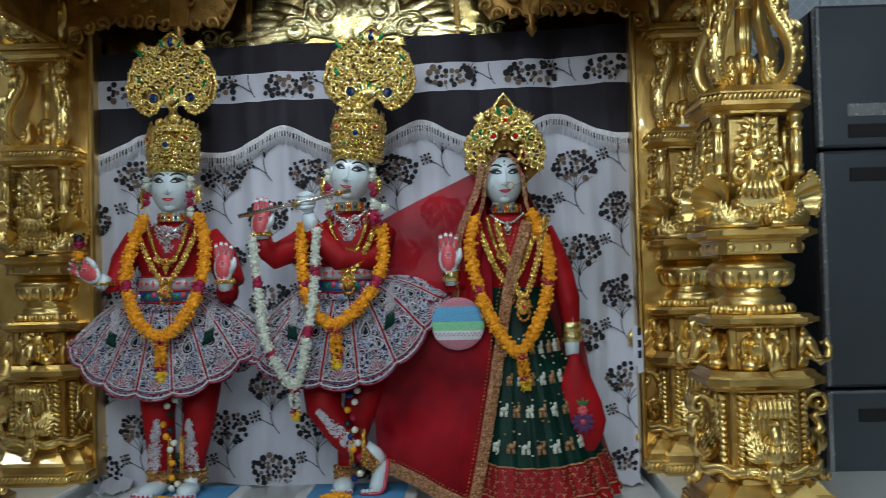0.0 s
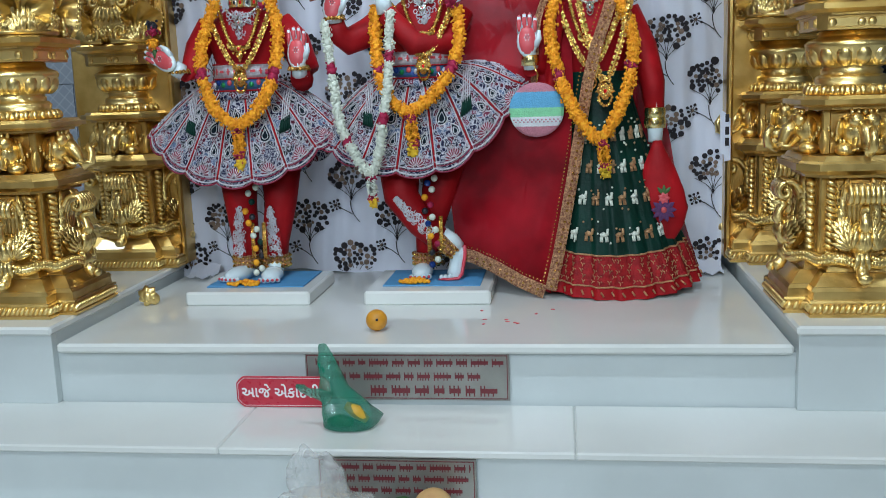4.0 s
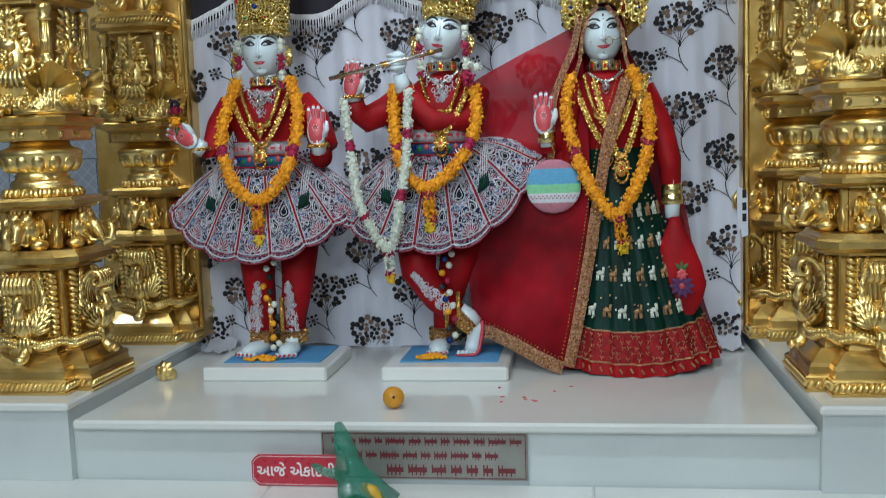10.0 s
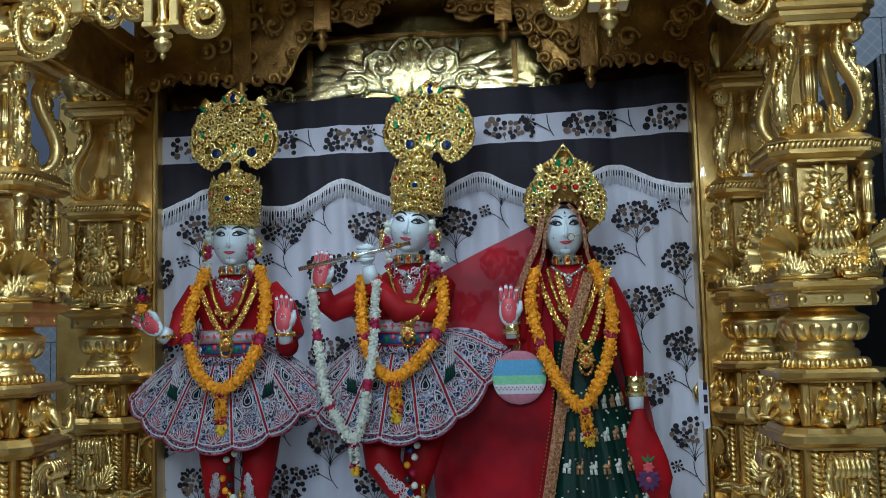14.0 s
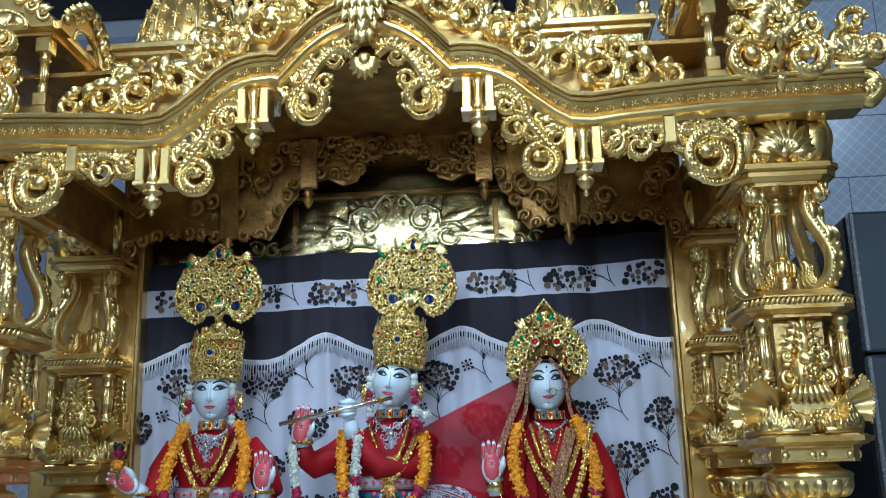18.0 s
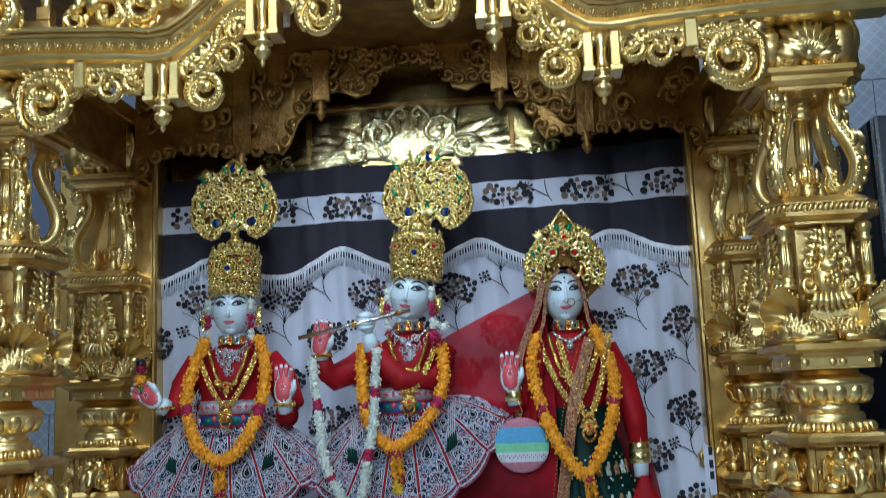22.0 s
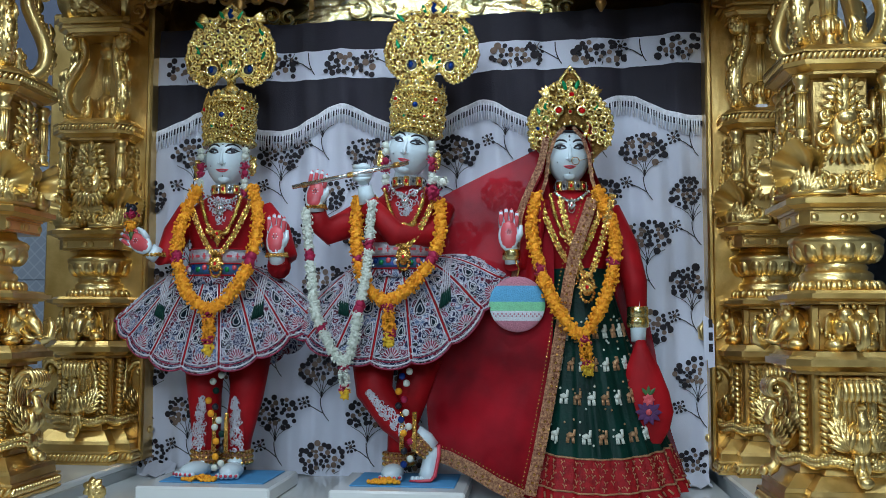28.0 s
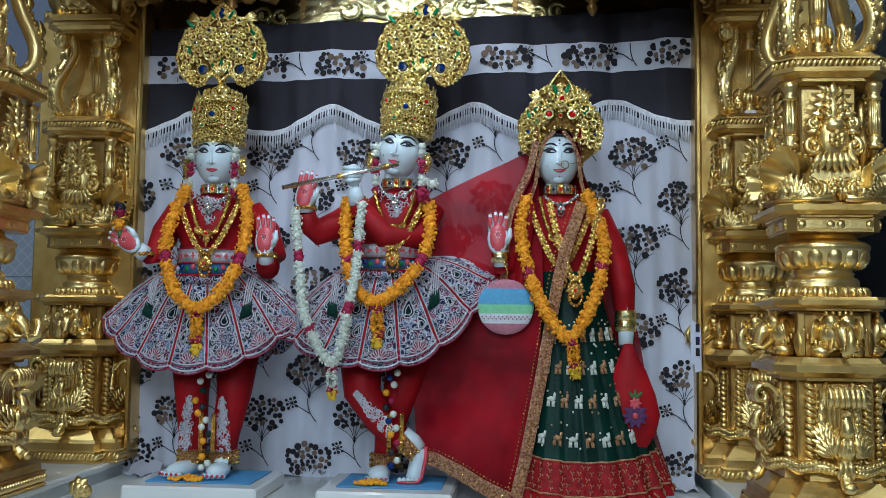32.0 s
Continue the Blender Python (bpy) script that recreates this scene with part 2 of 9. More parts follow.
def brocade(m, scale, thread):
    """Silver thread rings and scrolls round dark cells of navy, maroon and black cloth."""
    nt = m.node_tree
    b = nt.nodes["Principled BSDF"]

    def node(kind, **ins):
        n = nt.nodes.new(kind)
        for k, v in ins.items():
            n.inputs[k].default_value = v
        return n

    def step(src, a, c):
        n = node("ShaderNodeMapRange", **{"From Min": a, "From Max": c})
        nt.links.new(src, n.inputs["Value"])
        return n.outputs["Result"]

    def blend(f, a, c):
        n = nt.nodes.new("ShaderNodeMix")
        n.data_type = "RGBA"
        nt.links.new(f, n.inputs["Factor"])
        nt.links.new(a, n.inputs["A"])
        if isinstance(c, tuple):
            n.inputs["B"].default_value = (*c, 1)
        else:
            nt.links.new(c, n.inputs["B"])
        return n.outputs["Result"]
    tc = nt.nodes.new("ShaderNodeTexCoord")
    wob = node("ShaderNodeTexNoise", Scale=26.0)
    vm = nt.nodes.new("ShaderNodeVectorMath")
    vm.operation = "MULTIPLY_ADD"
    vm.inputs[1].default_value = (0.03, 0.03, 0.03)
    nt.links.new(tc.outputs["Object"], wob.inputs["Vector"])
    nt.links.new(wob.outputs["Color"], vm.inputs[0])
    nt.links.new(tc.outputs["Object"], vm.inputs[2])
    v1 = node("ShaderNodeTexVoronoi", Scale=scale)
    v2 = node("ShaderNodeTexVoronoi", Scale=scale)
    v2.feature = "DISTANCE_TO_EDGE"
    v3 = node("ShaderNodeTexVoronoi", Scale=scale * 2.6)
    for v in (v1, v2, v3):
        nt.links.new(vm.outputs[0], v.inputs["Vector"])
    ramp = nt.nodes.new("ShaderNodeValToRGB")
    ramp.color_ramp.interpolation = "CONSTANT"
    ramp.color_ramp.elements[0].color = (0.010, 0.012, 0.045, 1)
    ramp.color_ramp.elements[1].position, ramp.color_ramp.elements[1].color = 0.36, (0.085, 0.006, 0.018, 1)
    for p, c in ((0.62, (0.008, 0.009, 0.012, 1)), (0.78, (0.10, 0.14, 0.24, 1)), (0.88, (0.16, 0.02, 0.05, 1))):
        e = ramp.color_ramp.elements.new(p)
        e.color = c
    sep = nt.nodes.new("ShaderNodeSeparateColor")
    nt.links.new(v1.outputs["Color"], sep.inputs[0])
    nt.links.new(sep.outputs[0], ramp.inputs["Fac"])
    mul = nt.nodes.new("ShaderNodeMath")
    mul.operation = "MULTIPLY"
    mul.inputs[1].default_value = 3.1
    nt.links.new(v1.outputs["Distance"], mul.inputs[0])
    pp = nt.nodes.new("ShaderNodeMath")
    pp.operation = "PINGPONG"
    pp.inputs[1].default_value = 0.5
    nt.links.new(mul.outputs[0], pp.inputs[0])
    out = blend(step(pp.outputs[0], 0.365, 0.41), ramp.outputs["Color"], thread)
    out = blend(step(v2.outputs["Distance"], 0.06, 0.035), out, tuple(0.8 * q for q in thread))
    out = blend(step(v3.outputs["Distance"], 0.15, 0.10), out, tuple(0.9 * q for q in thread))
    nt.links.new(out, b.inputs["Base Color"])


brocade(SKIRT, 54, (0.50, 0.51, 0.58))
DISC_B = mat("sky_blue_wool", (0.14, 0.42, 0.68), 0.8, 0, 0.1, 80, 0.6, 260)
DISC_G = mat("mint_wool", (0.28, 0.70, 0.38), 0.8, 0, 0.1, 80, 0.6, 260)
DISC_W = mat("white_wool", (0.78, 0.80, 0.84), 0.8, 0, 0.08, 80, 0.6, 260)
DISC_R = mat("rose_wool", (0.55, 0.22, 0.28), 0.8, 0, 0.15, 80, 0.6, 260)
TUBE_ON = bpy.data.materials.new("lit_tube")
TUBE_ON.use_nodes = True
_b = TUBE_ON.node_tree.nodes["Principled BSDF"]
_b.inputs["Emission Color"].default_value = (0.95, 0.98, 1, 1)
_b.inputs["Emission Strength"].default_value = 6.0


def film_plastic(name, colour, alpha, alpha2=None):
    """Thin crumpled plastic; its creases are milkier than its flats."""
    m = bpy.data.materials.new(name)
    m.use_nodes = True
    nt = m.node_tree
    b = nt.nodes["Principled BSDF"]
    b.inputs["Base Color"].default_value = (*colour, 1)
    b.inputs["Roughness"].default_value = 0.12
    n = nt.nodes.new("ShaderNodeTexNoise")
    n.inputs["Scale"].default_value = 11
    n.inputs["Detail"].default_value = 4
    n.inputs["Distortion"].default_value = 1.2
    tc = nt.nodes.new("ShaderNodeTexCoord")
    nt.links.new(tc.outputs["Object"], n.inputs["Vector"])
    mr = nt.nodes.new("ShaderNodeMapRange")
    mr.inputs["From Min"].default_value, mr.inputs["From Max"].default_value = 0.50, 0.74
    mr.inputs["To Min"].default_value, mr.inputs["To Max"].default_value = alpha, alpha2 or alpha
    nt.links.new(n.outputs["Fac"], mr.inputs["Value"])
    nt.links.new(mr.outputs["Result"], b.inputs["Alpha"])
    bp = nt.nodes.new("ShaderNodeBump")
    bp.inputs["Strength"].default_value = 0.7
    bp.inputs["Distance"].default_value = 0.012
    nt.links.new(n.outputs["Fac"], bp.inputs["Height"])
    nt.links.new(bp.outputs["Normal"], b.inputs["Normal"])
    return m


BAG_G = film_plastic("thin_green_plastic", (0.02, 0.24, 0.15), 0.55, 0.85)
BAG_C = film_plastic("thin_clear_plastic", (0.80, 0.79, 0.75), 0.22, 0.62)
BAG_W = film_plastic("crumpled_clear_plastic", (0.74, 0.75, 0.74), 0.28, 0.66)
VEILNET = mat("sheer_red_net", (0.33, 0.004, 0.012), 0.6, 0, 0.55, 6, 0.1, 220, spec=0.12)
VEILNET.node_tree.nodes["Principled BSDF"].inputs["Alpha"].default_value = 0.90

# ---- mesh tools ----
PI = math.pi


class Geo:
    """Collects vertices and faces in local axes; T maps them into the thing."""

    def __init__(self, T=None):
        self.v, self.f, self.mi, self.sm = [], [], [], []
        self.T = T or Matrix.Identity(4)
        self.k = 0

    def add(self, verts, faces, smooth=True):
        o = len(self.v)
        self.v += [self.T @ Vector(p) for p in verts]
        self.f += [tuple(i + o for i in fc) for fc in faces]
        self.mi += [self.k] * len(faces)
        self.sm += [smooth] * len(faces)

    def box(self, x0, x1, y0, y1, z0, z1, c=0.003):
        c = min(c, abs(x1 - x0) * 0.4, abs(y1 - y0) * 0.4, abs(z1 - z0) * 0.4)
        bm = bmesh.new()
        bmesh.ops.create_cube(bm, size=1)
        for q in bm.verts:
            q.co = ((x0 + x1) / 2 + q.co.x * (x1 - x0), (y0 + y1) / 2 + q.co.y * (y1 - y0), (z0 + z1) / 2 + q.co.z * (z1 - z0))
        if c > 0:
            bmesh.ops.bevel(bm, geom=bm.edges[:], offset=c, segments=1, affect="EDGES")
        bm.verts.index_update()
        self.add([q.co.copy() for q in bm.verts], [[q.index for q in fc.verts] for fc in bm.faces], False)
        bm.free()

    def lathe(self, prof, cx=0, cy=0, n=20, flute=0, depth=0.0, smooth=True):
        vs, fs = [], []
        for r, z in prof:
            for i in range(n):
                a = 2 * PI * i / n
                q = r * (1 - depth * (0.5 + 0.5 * math.cos(flute * a))) if flute else r
                vs.append((cx + q * math.cos(a), cy + q * math.sin(a), z))
        for j in range(len(prof) - 1):
            for i in range(n):
                k = (i + 1) % n
                fs.append((j * n + i, j * n + k, (j + 1) * n + k, (j + 1) * n + i))
        fs.append(tuple(range(n - 1, -1, -1)))
        fs.append(tuple((len(prof) - 1) * n + i for i in range(n)))
        self.add(vs, fs, smooth)

    def tube(self, pts, r, n=6, flat=1.0, axis=None):
        """A tube through points; r may be a list; flat squeezes it along the given axis."""
        pts = [Vector(p) for p in pts]
        rs = r if isinstance(r, (list, tuple)) else [r] * len(pts)
        vs, fs = [], []
        up = Vector(axis) if axis else Vector((0.123, 0.97, 0.21))
        for i, p in enumerate(pts):
            d = (pts[min(i + 1, len(pts) - 1)] - pts[max(i - 1, 0)])
            d = d.normalized() if d.length > 1e-9 else Vector((0, 0, 1))
            a = up.cross(d)
            a = a.normalized() if a.length > 1e-6 else d.orthogonal().normalized()
            b = d.cross(a)
            for j in range(n):
                t = 2 * PI * j / n
                vs.append(p + (a * math.cos(t) + b * math.sin(t) * flat) * rs[i])
        for i in range(len(pts) - 1):
            for j in range(n):
                k = (j + 1) % n
                fs.append((i * n + j, i * n + k, (i + 1) * n + k, (i + 1) * n + j))
        fs.append(tuple(range(n - 1, -1, -1)))
        fs.append(tuple((len(pts) - 1) * n + j for j in range(n)))
        self.add(vs, fs, True)

    def blob(self, c, r, n=8, m=5, R=None):
        rx, ry, rz = (r, r, r) if not isinstance(r, (tuple, list)) else r
        vs, fs = [], []
        for i in range(1, m):
            t = PI * i / m
            for j in range(n):
                a = 2 * PI * j / n
                p = Vector((rx * math.sin(t) * math.cos(a), ry * math.sin(t) * math.sin(a), rz * math.cos(t)))
                vs.append(p)
        vs += [Vector((0, 0, rz)), Vector((0, 0, -rz))]
        if R:
            vs = [R @ p for p in vs]
        vs = [p + Vector(c) for p in vs]
        for i in range(m - 2):
            for j in range(n):
                k = (j + 1) % n
                fs.append((i * n + j, (i + 1) * n + j, (i + 1) * n + k, i * n + k))
        top, bot = (m - 1) * n, (m - 1) * n + 1
        for j in range(n):
            k = (j + 1) % n
            fs.append((top, j, k))
            fs.append((bot, (m - 2) * n + k, (m - 2) * n + j))
        self.add(vs, fs, True)

    def flake(self, c, size, r):
        """A faceted crumb of crinkled foil, flattened towards the back."""
        R = Euler((r.uniform(-0.6, 0.6), r.uniform(0, 3), r.uniform(-0.6, 0.6))).to_matrix()
        a, b = size * r.uniform(0.7, 1.3), size * r.uniform(0.7, 1.3)
        vs = [Vector(c) + R @ Vector(p) for p in ((a, 0, 0), (0, 0, b), (-a, 0, 0), (0, 0, -b), (a * r.uniform(-0.4, 0.4), -size * r.uniform(0.5, 1.1), b * r.uniform(-0.4, 0.4)))]
        self.add(vs, [(0, 4, 1), (1, 4, 2), (2, 4, 3), (3, 4, 0)], False)

    def prism(self, poly, z0, z1, inset=0.0, smooth=False):
        """A flat outline in local x, y, extruded along z; inset shrinks the upper outline."""
        n = len(poly)
        cx, cy = sum(p[0] for p in poly) / n, sum(p[1] for p in poly) / n
        s = 1 - inset
        vs = [(x, y, z0) for x, y in poly] + [(cx + (x - cx) * s, cy + (y - cy) * s, z1) for x, y in poly]
        fs = [(i, (i + 1) % n, n + (i + 1) % n, n + i) for i in range(n)]
        fs += [tuple(range(n - 1, -1, -1)), tuple(range(n, 2 * n))]
        self.add(vs, fs, smooth)

    def leaf(self, u, v, ang, length, width, w0=0.0, rise=0.02, lobes=3, n=9, curl=0.0):
        """An acanthus leaf lying on the local x, z face, rising towards -y."""
        vs, fs = [], []
        ca, sa = math.cos(ang), math.sin(ang)
        for i in range(n + 1):
            t = i / n
            w = width * (math.sin(PI * min(1, t * 0.92 + 0.08)) ** 0.7) * (0.78 + 0.3 * abs(math.sin(lobes * PI * t)))
            bend = curl * t * t
            cu, cv = length * t, bend * length
            h = rise * math.sin(PI * (0.15 + 0.75 * t))
            for k, (s, hh) in enumerate(((-1, 0.0), (-0.45, 0.75), (0, 0.45), (0.45, 0.75), (1, 0.0))):
                a, b = cu, cv + s * w * 0.5
                vs.append((u + a * ca - b * sa, -(w0 + h * (0.4 + hh)), v + a * sa + b * ca))
        for i in range(n):
            for k in range(4):
                fs.append((i * 5 + k, i * 5 + k + 1, (i + 1) * 5 + k + 1, (i + 1) * 5 + k))
        self.add(vs, fs, True)

    def scroll(self, u, v, r0, turns=1.6, start=0.0, sense=1, thick=0.012, w=0.012, beads=True, leaves=3, tail=None):
        """A leafy C-scroll on the local x, z face: a broad band with a bead row, curled lobes outside and a leaf in its eye."""
        turns = 0.62 * turns + 0.12
        n = int(16 * turns) + 5
        pts, rs = [], []
        for i in range(n):
            t = i / (n - 1)
            a = start + sense * 2 * PI * turns * t
            r = r0 * (1 - 0.72 * t ** 1.25)
            pts.append((u + r * math.cos(a), -w - 0.006 * t, v + r * math.sin(a)))
            rs.append(thick * 1.25 * (0.55 + 0.45 * math.sin(PI * min(1.0, 0.12 + 0.8 * t))))
        self.tube(pts, rs, 6, axis=(0, 1, 0))
        if beads:
            for p, q in zip(pts, rs):
                self.blob((p[0], p[1] - q * 0.9, p[2]), q * 0.46, 5, 4)
        e = pts[-1]
        self.blob((e[0], e[1] - thick * 0.3, e[2]), (thick * 1.35, thick * 1.1, thick * 1.35), 8, 5)
        for i in range(3):
            a = start + sense * (2 * PI * turns * 0.75 + 0.8 * i)
            self.leaf(u, v, a, r0 * 0.62, r0 * 0.34, w * 0.5, thick * 0.9, 2, 5, 0.7 * sense)
        m = leaves * 2
        for i in range(m):
            a = start + sense * 2 * PI * min(0.8, turns * 0.75) * (0.04 + 0.92 * i / max(1, m))
            k = 0.52 - 0.18 * (i / max(1, m))
            self.leaf(u + r0 * 0.92 * math.cos(a), v + r0 * 0.92 * math.sin(a), a + sense * 1.0, r0 * k, r0 * 0.40, w * 0.3, thick * 1.0, 1, 5, 0.9 * sense)

    def mesh(self, name, mats):
        me = bpy.data.meshes.new(name)
        me.from_pydata(self.v, [], self.f)
        for m in mats:
            me.materials.append(m)
        me.polygons.foreach_set("material_index", self.mi)
        me.polygons.foreach_set("use_smooth", self.sm)
        me.update()
        return me


def part(name, g, material, parent, label=""):
    ob = new(name, g.mesh(name, material if isinstance(material, (list, tuple)) else [material]))
    ob.parent = parent
    return tagged(ob, label)


def thing(name, label, category, at=(0, 0, 0), group="", kind=""):
    ob = new(name)
    ob.empty_display_size = 0.05
    ob.location = at
    return tagged(ob, label, category, group, kind)


def solid(name, g, material, label, category="", group="", kind=""):
    """A thing that is one mesh; its origin stays at the world's."""
    ob = new(name, g.mesh(name, material if isinstance(material, (list, tuple)) else [material]))
    return tagged(ob, label, category, group, kind)


def rotz(a, x=0, y=0, z=0):
    return Matrix.Translation((x, y, z)) @ Matrix.Rotation(a, 4, "Z")


# ---- the room ----
X0, X1, Y0, Y1, ZC = -3.4, 3.4, -3.6, 4.3, 3.9


def setting(name, g, material, label):
    return solid(name, g, material, label, "", "", "structure")


g = Geo(); g.box(X0, X1, Y0, Y1, -0.1, 0.0, 0)
setting("floor", g, FLOORM, "unseen polished marble hall floor, greyed to bounce less light")
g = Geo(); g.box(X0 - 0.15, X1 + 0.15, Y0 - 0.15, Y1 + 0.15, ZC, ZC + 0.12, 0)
setting("ceiling", g, WALLP, "plain hall ceiling, the dim hall put into its dark paint")
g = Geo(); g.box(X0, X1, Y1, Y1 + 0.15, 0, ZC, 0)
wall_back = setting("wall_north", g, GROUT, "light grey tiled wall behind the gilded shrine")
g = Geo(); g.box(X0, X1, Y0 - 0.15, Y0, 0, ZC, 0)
setting("wall_south", g, WALLP, "plain unseen hall wall opposite the shrine, dimness put into its dark paint")
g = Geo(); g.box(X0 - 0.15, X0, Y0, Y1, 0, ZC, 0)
setting("wall_west", g, WALLP, "plain unseen side wall of the hall, dimness put into its dark paint")
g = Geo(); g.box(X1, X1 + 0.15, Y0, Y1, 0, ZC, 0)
setting("wall_east", g, WALLP, "plain unseen side wall of the hall, dimness put into its dark paint")
TILE_LAT = mat("lattice_wall_tile", (0.33, 0.37, 0.43), 0.22, 0, 0.08, 3, 0.0, 20, grime=0.1)
nt_ = TILE_LAT.node_tree
src_ = nt_.nodes["Principled BSDF"].inputs["Base Color"].links[0].from_socket
tc_ = nt_.nodes.new("ShaderNodeTexCoord")
for sgn_ in (-1, 1):
    mp_ = nt_.nodes.new("ShaderNodeMapping")
    mp_.inputs["Rotation"].default_value = (0, sgn_ * PI / 4, 0)
    wv_ = nt_.nodes.new("ShaderNodeTexWave")
    wv_.bands_direction = "X"
    wv_.inputs["Scale"].default_value = 7.5
    nt_.links.new(tc_.outputs["Object"], mp_.inputs["Vector"])
    nt_.links.new(mp_.outputs["Vector"], wv_.inputs["Vector"])
    mr_ = nt_.nodes.new("ShaderNodeMapRange")
    mr_.inputs["From Min"].default_value, mr_.inputs["From Max"].default_value, mr_.inputs["To Max"].default_value = 0.90, 0.98, 0.28
    nt_.links.new(wv_.outputs["Fac"], mr_.inputs["Value"])
    mx_ = nt_.nodes.new("ShaderNodeMix")
    mx_.data_type = "RGBA"
    nt_.links.new(mr_.outputs["Result"], mx_.inputs["Factor"])
    nt_.links.new(src_, mx_.inputs["A"])
    mx_.inputs["B"].default_value = (0.58, 0.62, 0.68, 1)
    src_ = mx_.outputs["Result"]
nt_.links.new(src_, nt_.nodes["Principled BSDF"].inputs["Base Color"])
# grey lattice tiles on the back wall, with a row of diamond border tiles
TW, TH = 0.45, 0.30
tile_geo = Geo(); tile_geo.box(-TW / 2 + 0.0015, TW / 2 - 0.0015, -0.006, 0.004, -TH / 2 + 0.0015, TH / 2 - 0.0015, 0.0015)
tile_me = tile_geo.mesh("tile", [TILE_LAT])
bord = Geo(); bord.box(-0.1485, 0.1485, -0.006, 0.004, -0.0735, 0.0735, 0.0015)
bord.k = 1
for q in (-0.075, 0.075):
    for a in (0.07, 0.045):
        for k in range(4):
            t0, t1 = PI / 2 * k, PI / 2 * (k + 1)
            bord.tube([(q + a * math.cos(t0), -0.0065, a * math.sin(t0)), (q + a * math.cos(t1), -0.0065, a * math.sin(t1))], 0.005, 4)
    bord.blob((q, -0.006, 0), (0.016, 0.003, 0.016), 8, 4)
bord_me = bord.mesh("border_tile", [TILE, TILE_L])
for col_ in range(15):
    x = X0 + 0.18 + TW * col_
    for row_ in range(11):
        z = 2.29 - TH / 2 - TH * row_ if row_ < 6 else 2.44 + TH / 2 + TH * (row_ - 6)
        xx = x + (TW / 2 if row_ % 2 else 0)
        if z > 3.75 or z < 0.65 or abs(xx) > X1 - 0.2 or (abs(xx) < 0.7 and z < 2.4):
            continue
        ob = new("tile", tile_me); ob.location = (xx, Y1 - 0.004, z); ob.parent = wall_back
for k in range(22):
    x = X0 + 0.16 + 0.30 * k
    if abs(x) > 0.8 and abs(x) < X1 - 0.15:
        ob = new("border_tile", bord_me); ob.location = (x, Y1 - 0.004, 2.365); ob.parent = wall_back
# dark beam and blue recess high on the back wall
g = Geo(); g.box(X0, -1.034, Y1 - 0.55, Y1 - 0.02, 3.757, ZC - 0.004, 0.004); g.box(-1.03, 0.785, Y1 - 0.55, Y1 - 0.02, 3.59, ZC - 0.004, 0.004)
setting("trim_beam", g, MAROON, "dark maroon beam under the hall ceiling")
g = Geo(); g.box(X0, 0.62, Y1 - 0.09, Y1 - 0.025, 2.1, 3.62, 0.002)
setting("trim_panel", g, BLUEWALL, "dim blue-grey wall panel behind the shrine top")

# ---- marble steps ----
g = Geo(); g.box(-3.0, 3.0, 2.33, Y1 - 0.004, 0.0, 0.6755, 0)
setting("platform_core", g, MARBLE2, "grey-white marble riser of the shrine platform")
g = Geo(); g.box(-0.935, 0.935, 2.30, 3.40, 0.676, 0.702, 0.007)
setting("platform", g, MARBLE, "white marble platform slab under the three statues")
for s, nm in ((-1, "ledge_west"), (1, "ledge_east")):
    g = Geo(); a, b = sorted((s * 0.937, s * 2.4)); g.box(a, b, 2.288, 4.1, 0.727, 0.750, 0.006)
    setting(nm, g, MARBLE, "raised white marble ledge that carries the gilded columns")
    g = Geo(); a, b = sorted((s * 0.945, s * 2.4)); g.box(a, b, 2.303, 2.3295, 0.538, 0.7265, 0.001); g.box(a, b, 2.3296, 4.09, 0.676, 0.7265, 0)
    setting("riser_side", g, MARBLE2, "pale grey marble riser below the column ledge")
g = Geo(); g.box(-3.0, 3.0, 2.05, 2.326, 0.0, 0.5195, 0)
setting("step_core", g, MARBLE2, "grey-white marble riser of the upper step")
for a, b in ((-3.0, -0.4004), (-0.3996, 0.4136), (0.4144, 3.0)):
    g = Geo(); g.box(a, b, 2.015, 2.325, 0.520, 0.538, 0.004)
    setting("step_tread", g, MARBLE, "white marble tread of the upper step")
g = Geo(); g.box(-3.0, 3.0, 1.76, 2.046, 0.0, 0.3655, 0)
setting("step_core", g, MARBLE2, "grey-white marble riser of the lower step")
arc = [(0.016 + 0.608 * math.sin(a), 1.728 + 0.458 - 0.608 * math.cos(a)) for a in [-0.718 + 1.436 * i / 28 for i in range(29)]]
poly = [(-3.0, 2.045), (-3.0, 1.728)] + arc + [(3.0, 1.728), (3.0, 2.045)]
g = Geo(); g.prism(poly, 0.366, 0.380); g.prism([(x, y + 0.004) for x, y in poly], 0.380, 0.3845)
setting("step_tread", g, MARBLE, "white marble tread of the lower step with a half-round nosing")
poly2 = [(-0.37, 1.759)] + [(0.016 + (x - 0.016) * 0.95, y + 0.022) for x, y in arc[1:-1]] + [(0.40, 1.759)]
g = Geo(); g.prism(poly2, 0.0, 0.3655); setting("step_round_base", g, MARBLE2, "grey-white marble half-round step base")
g = Geo(); g.box(-3.0, 3.0, 1.40, 1.759, 0.0, 0.19, 0.006)
setting("step_low", g, MARBLE, "white marble bottom step")

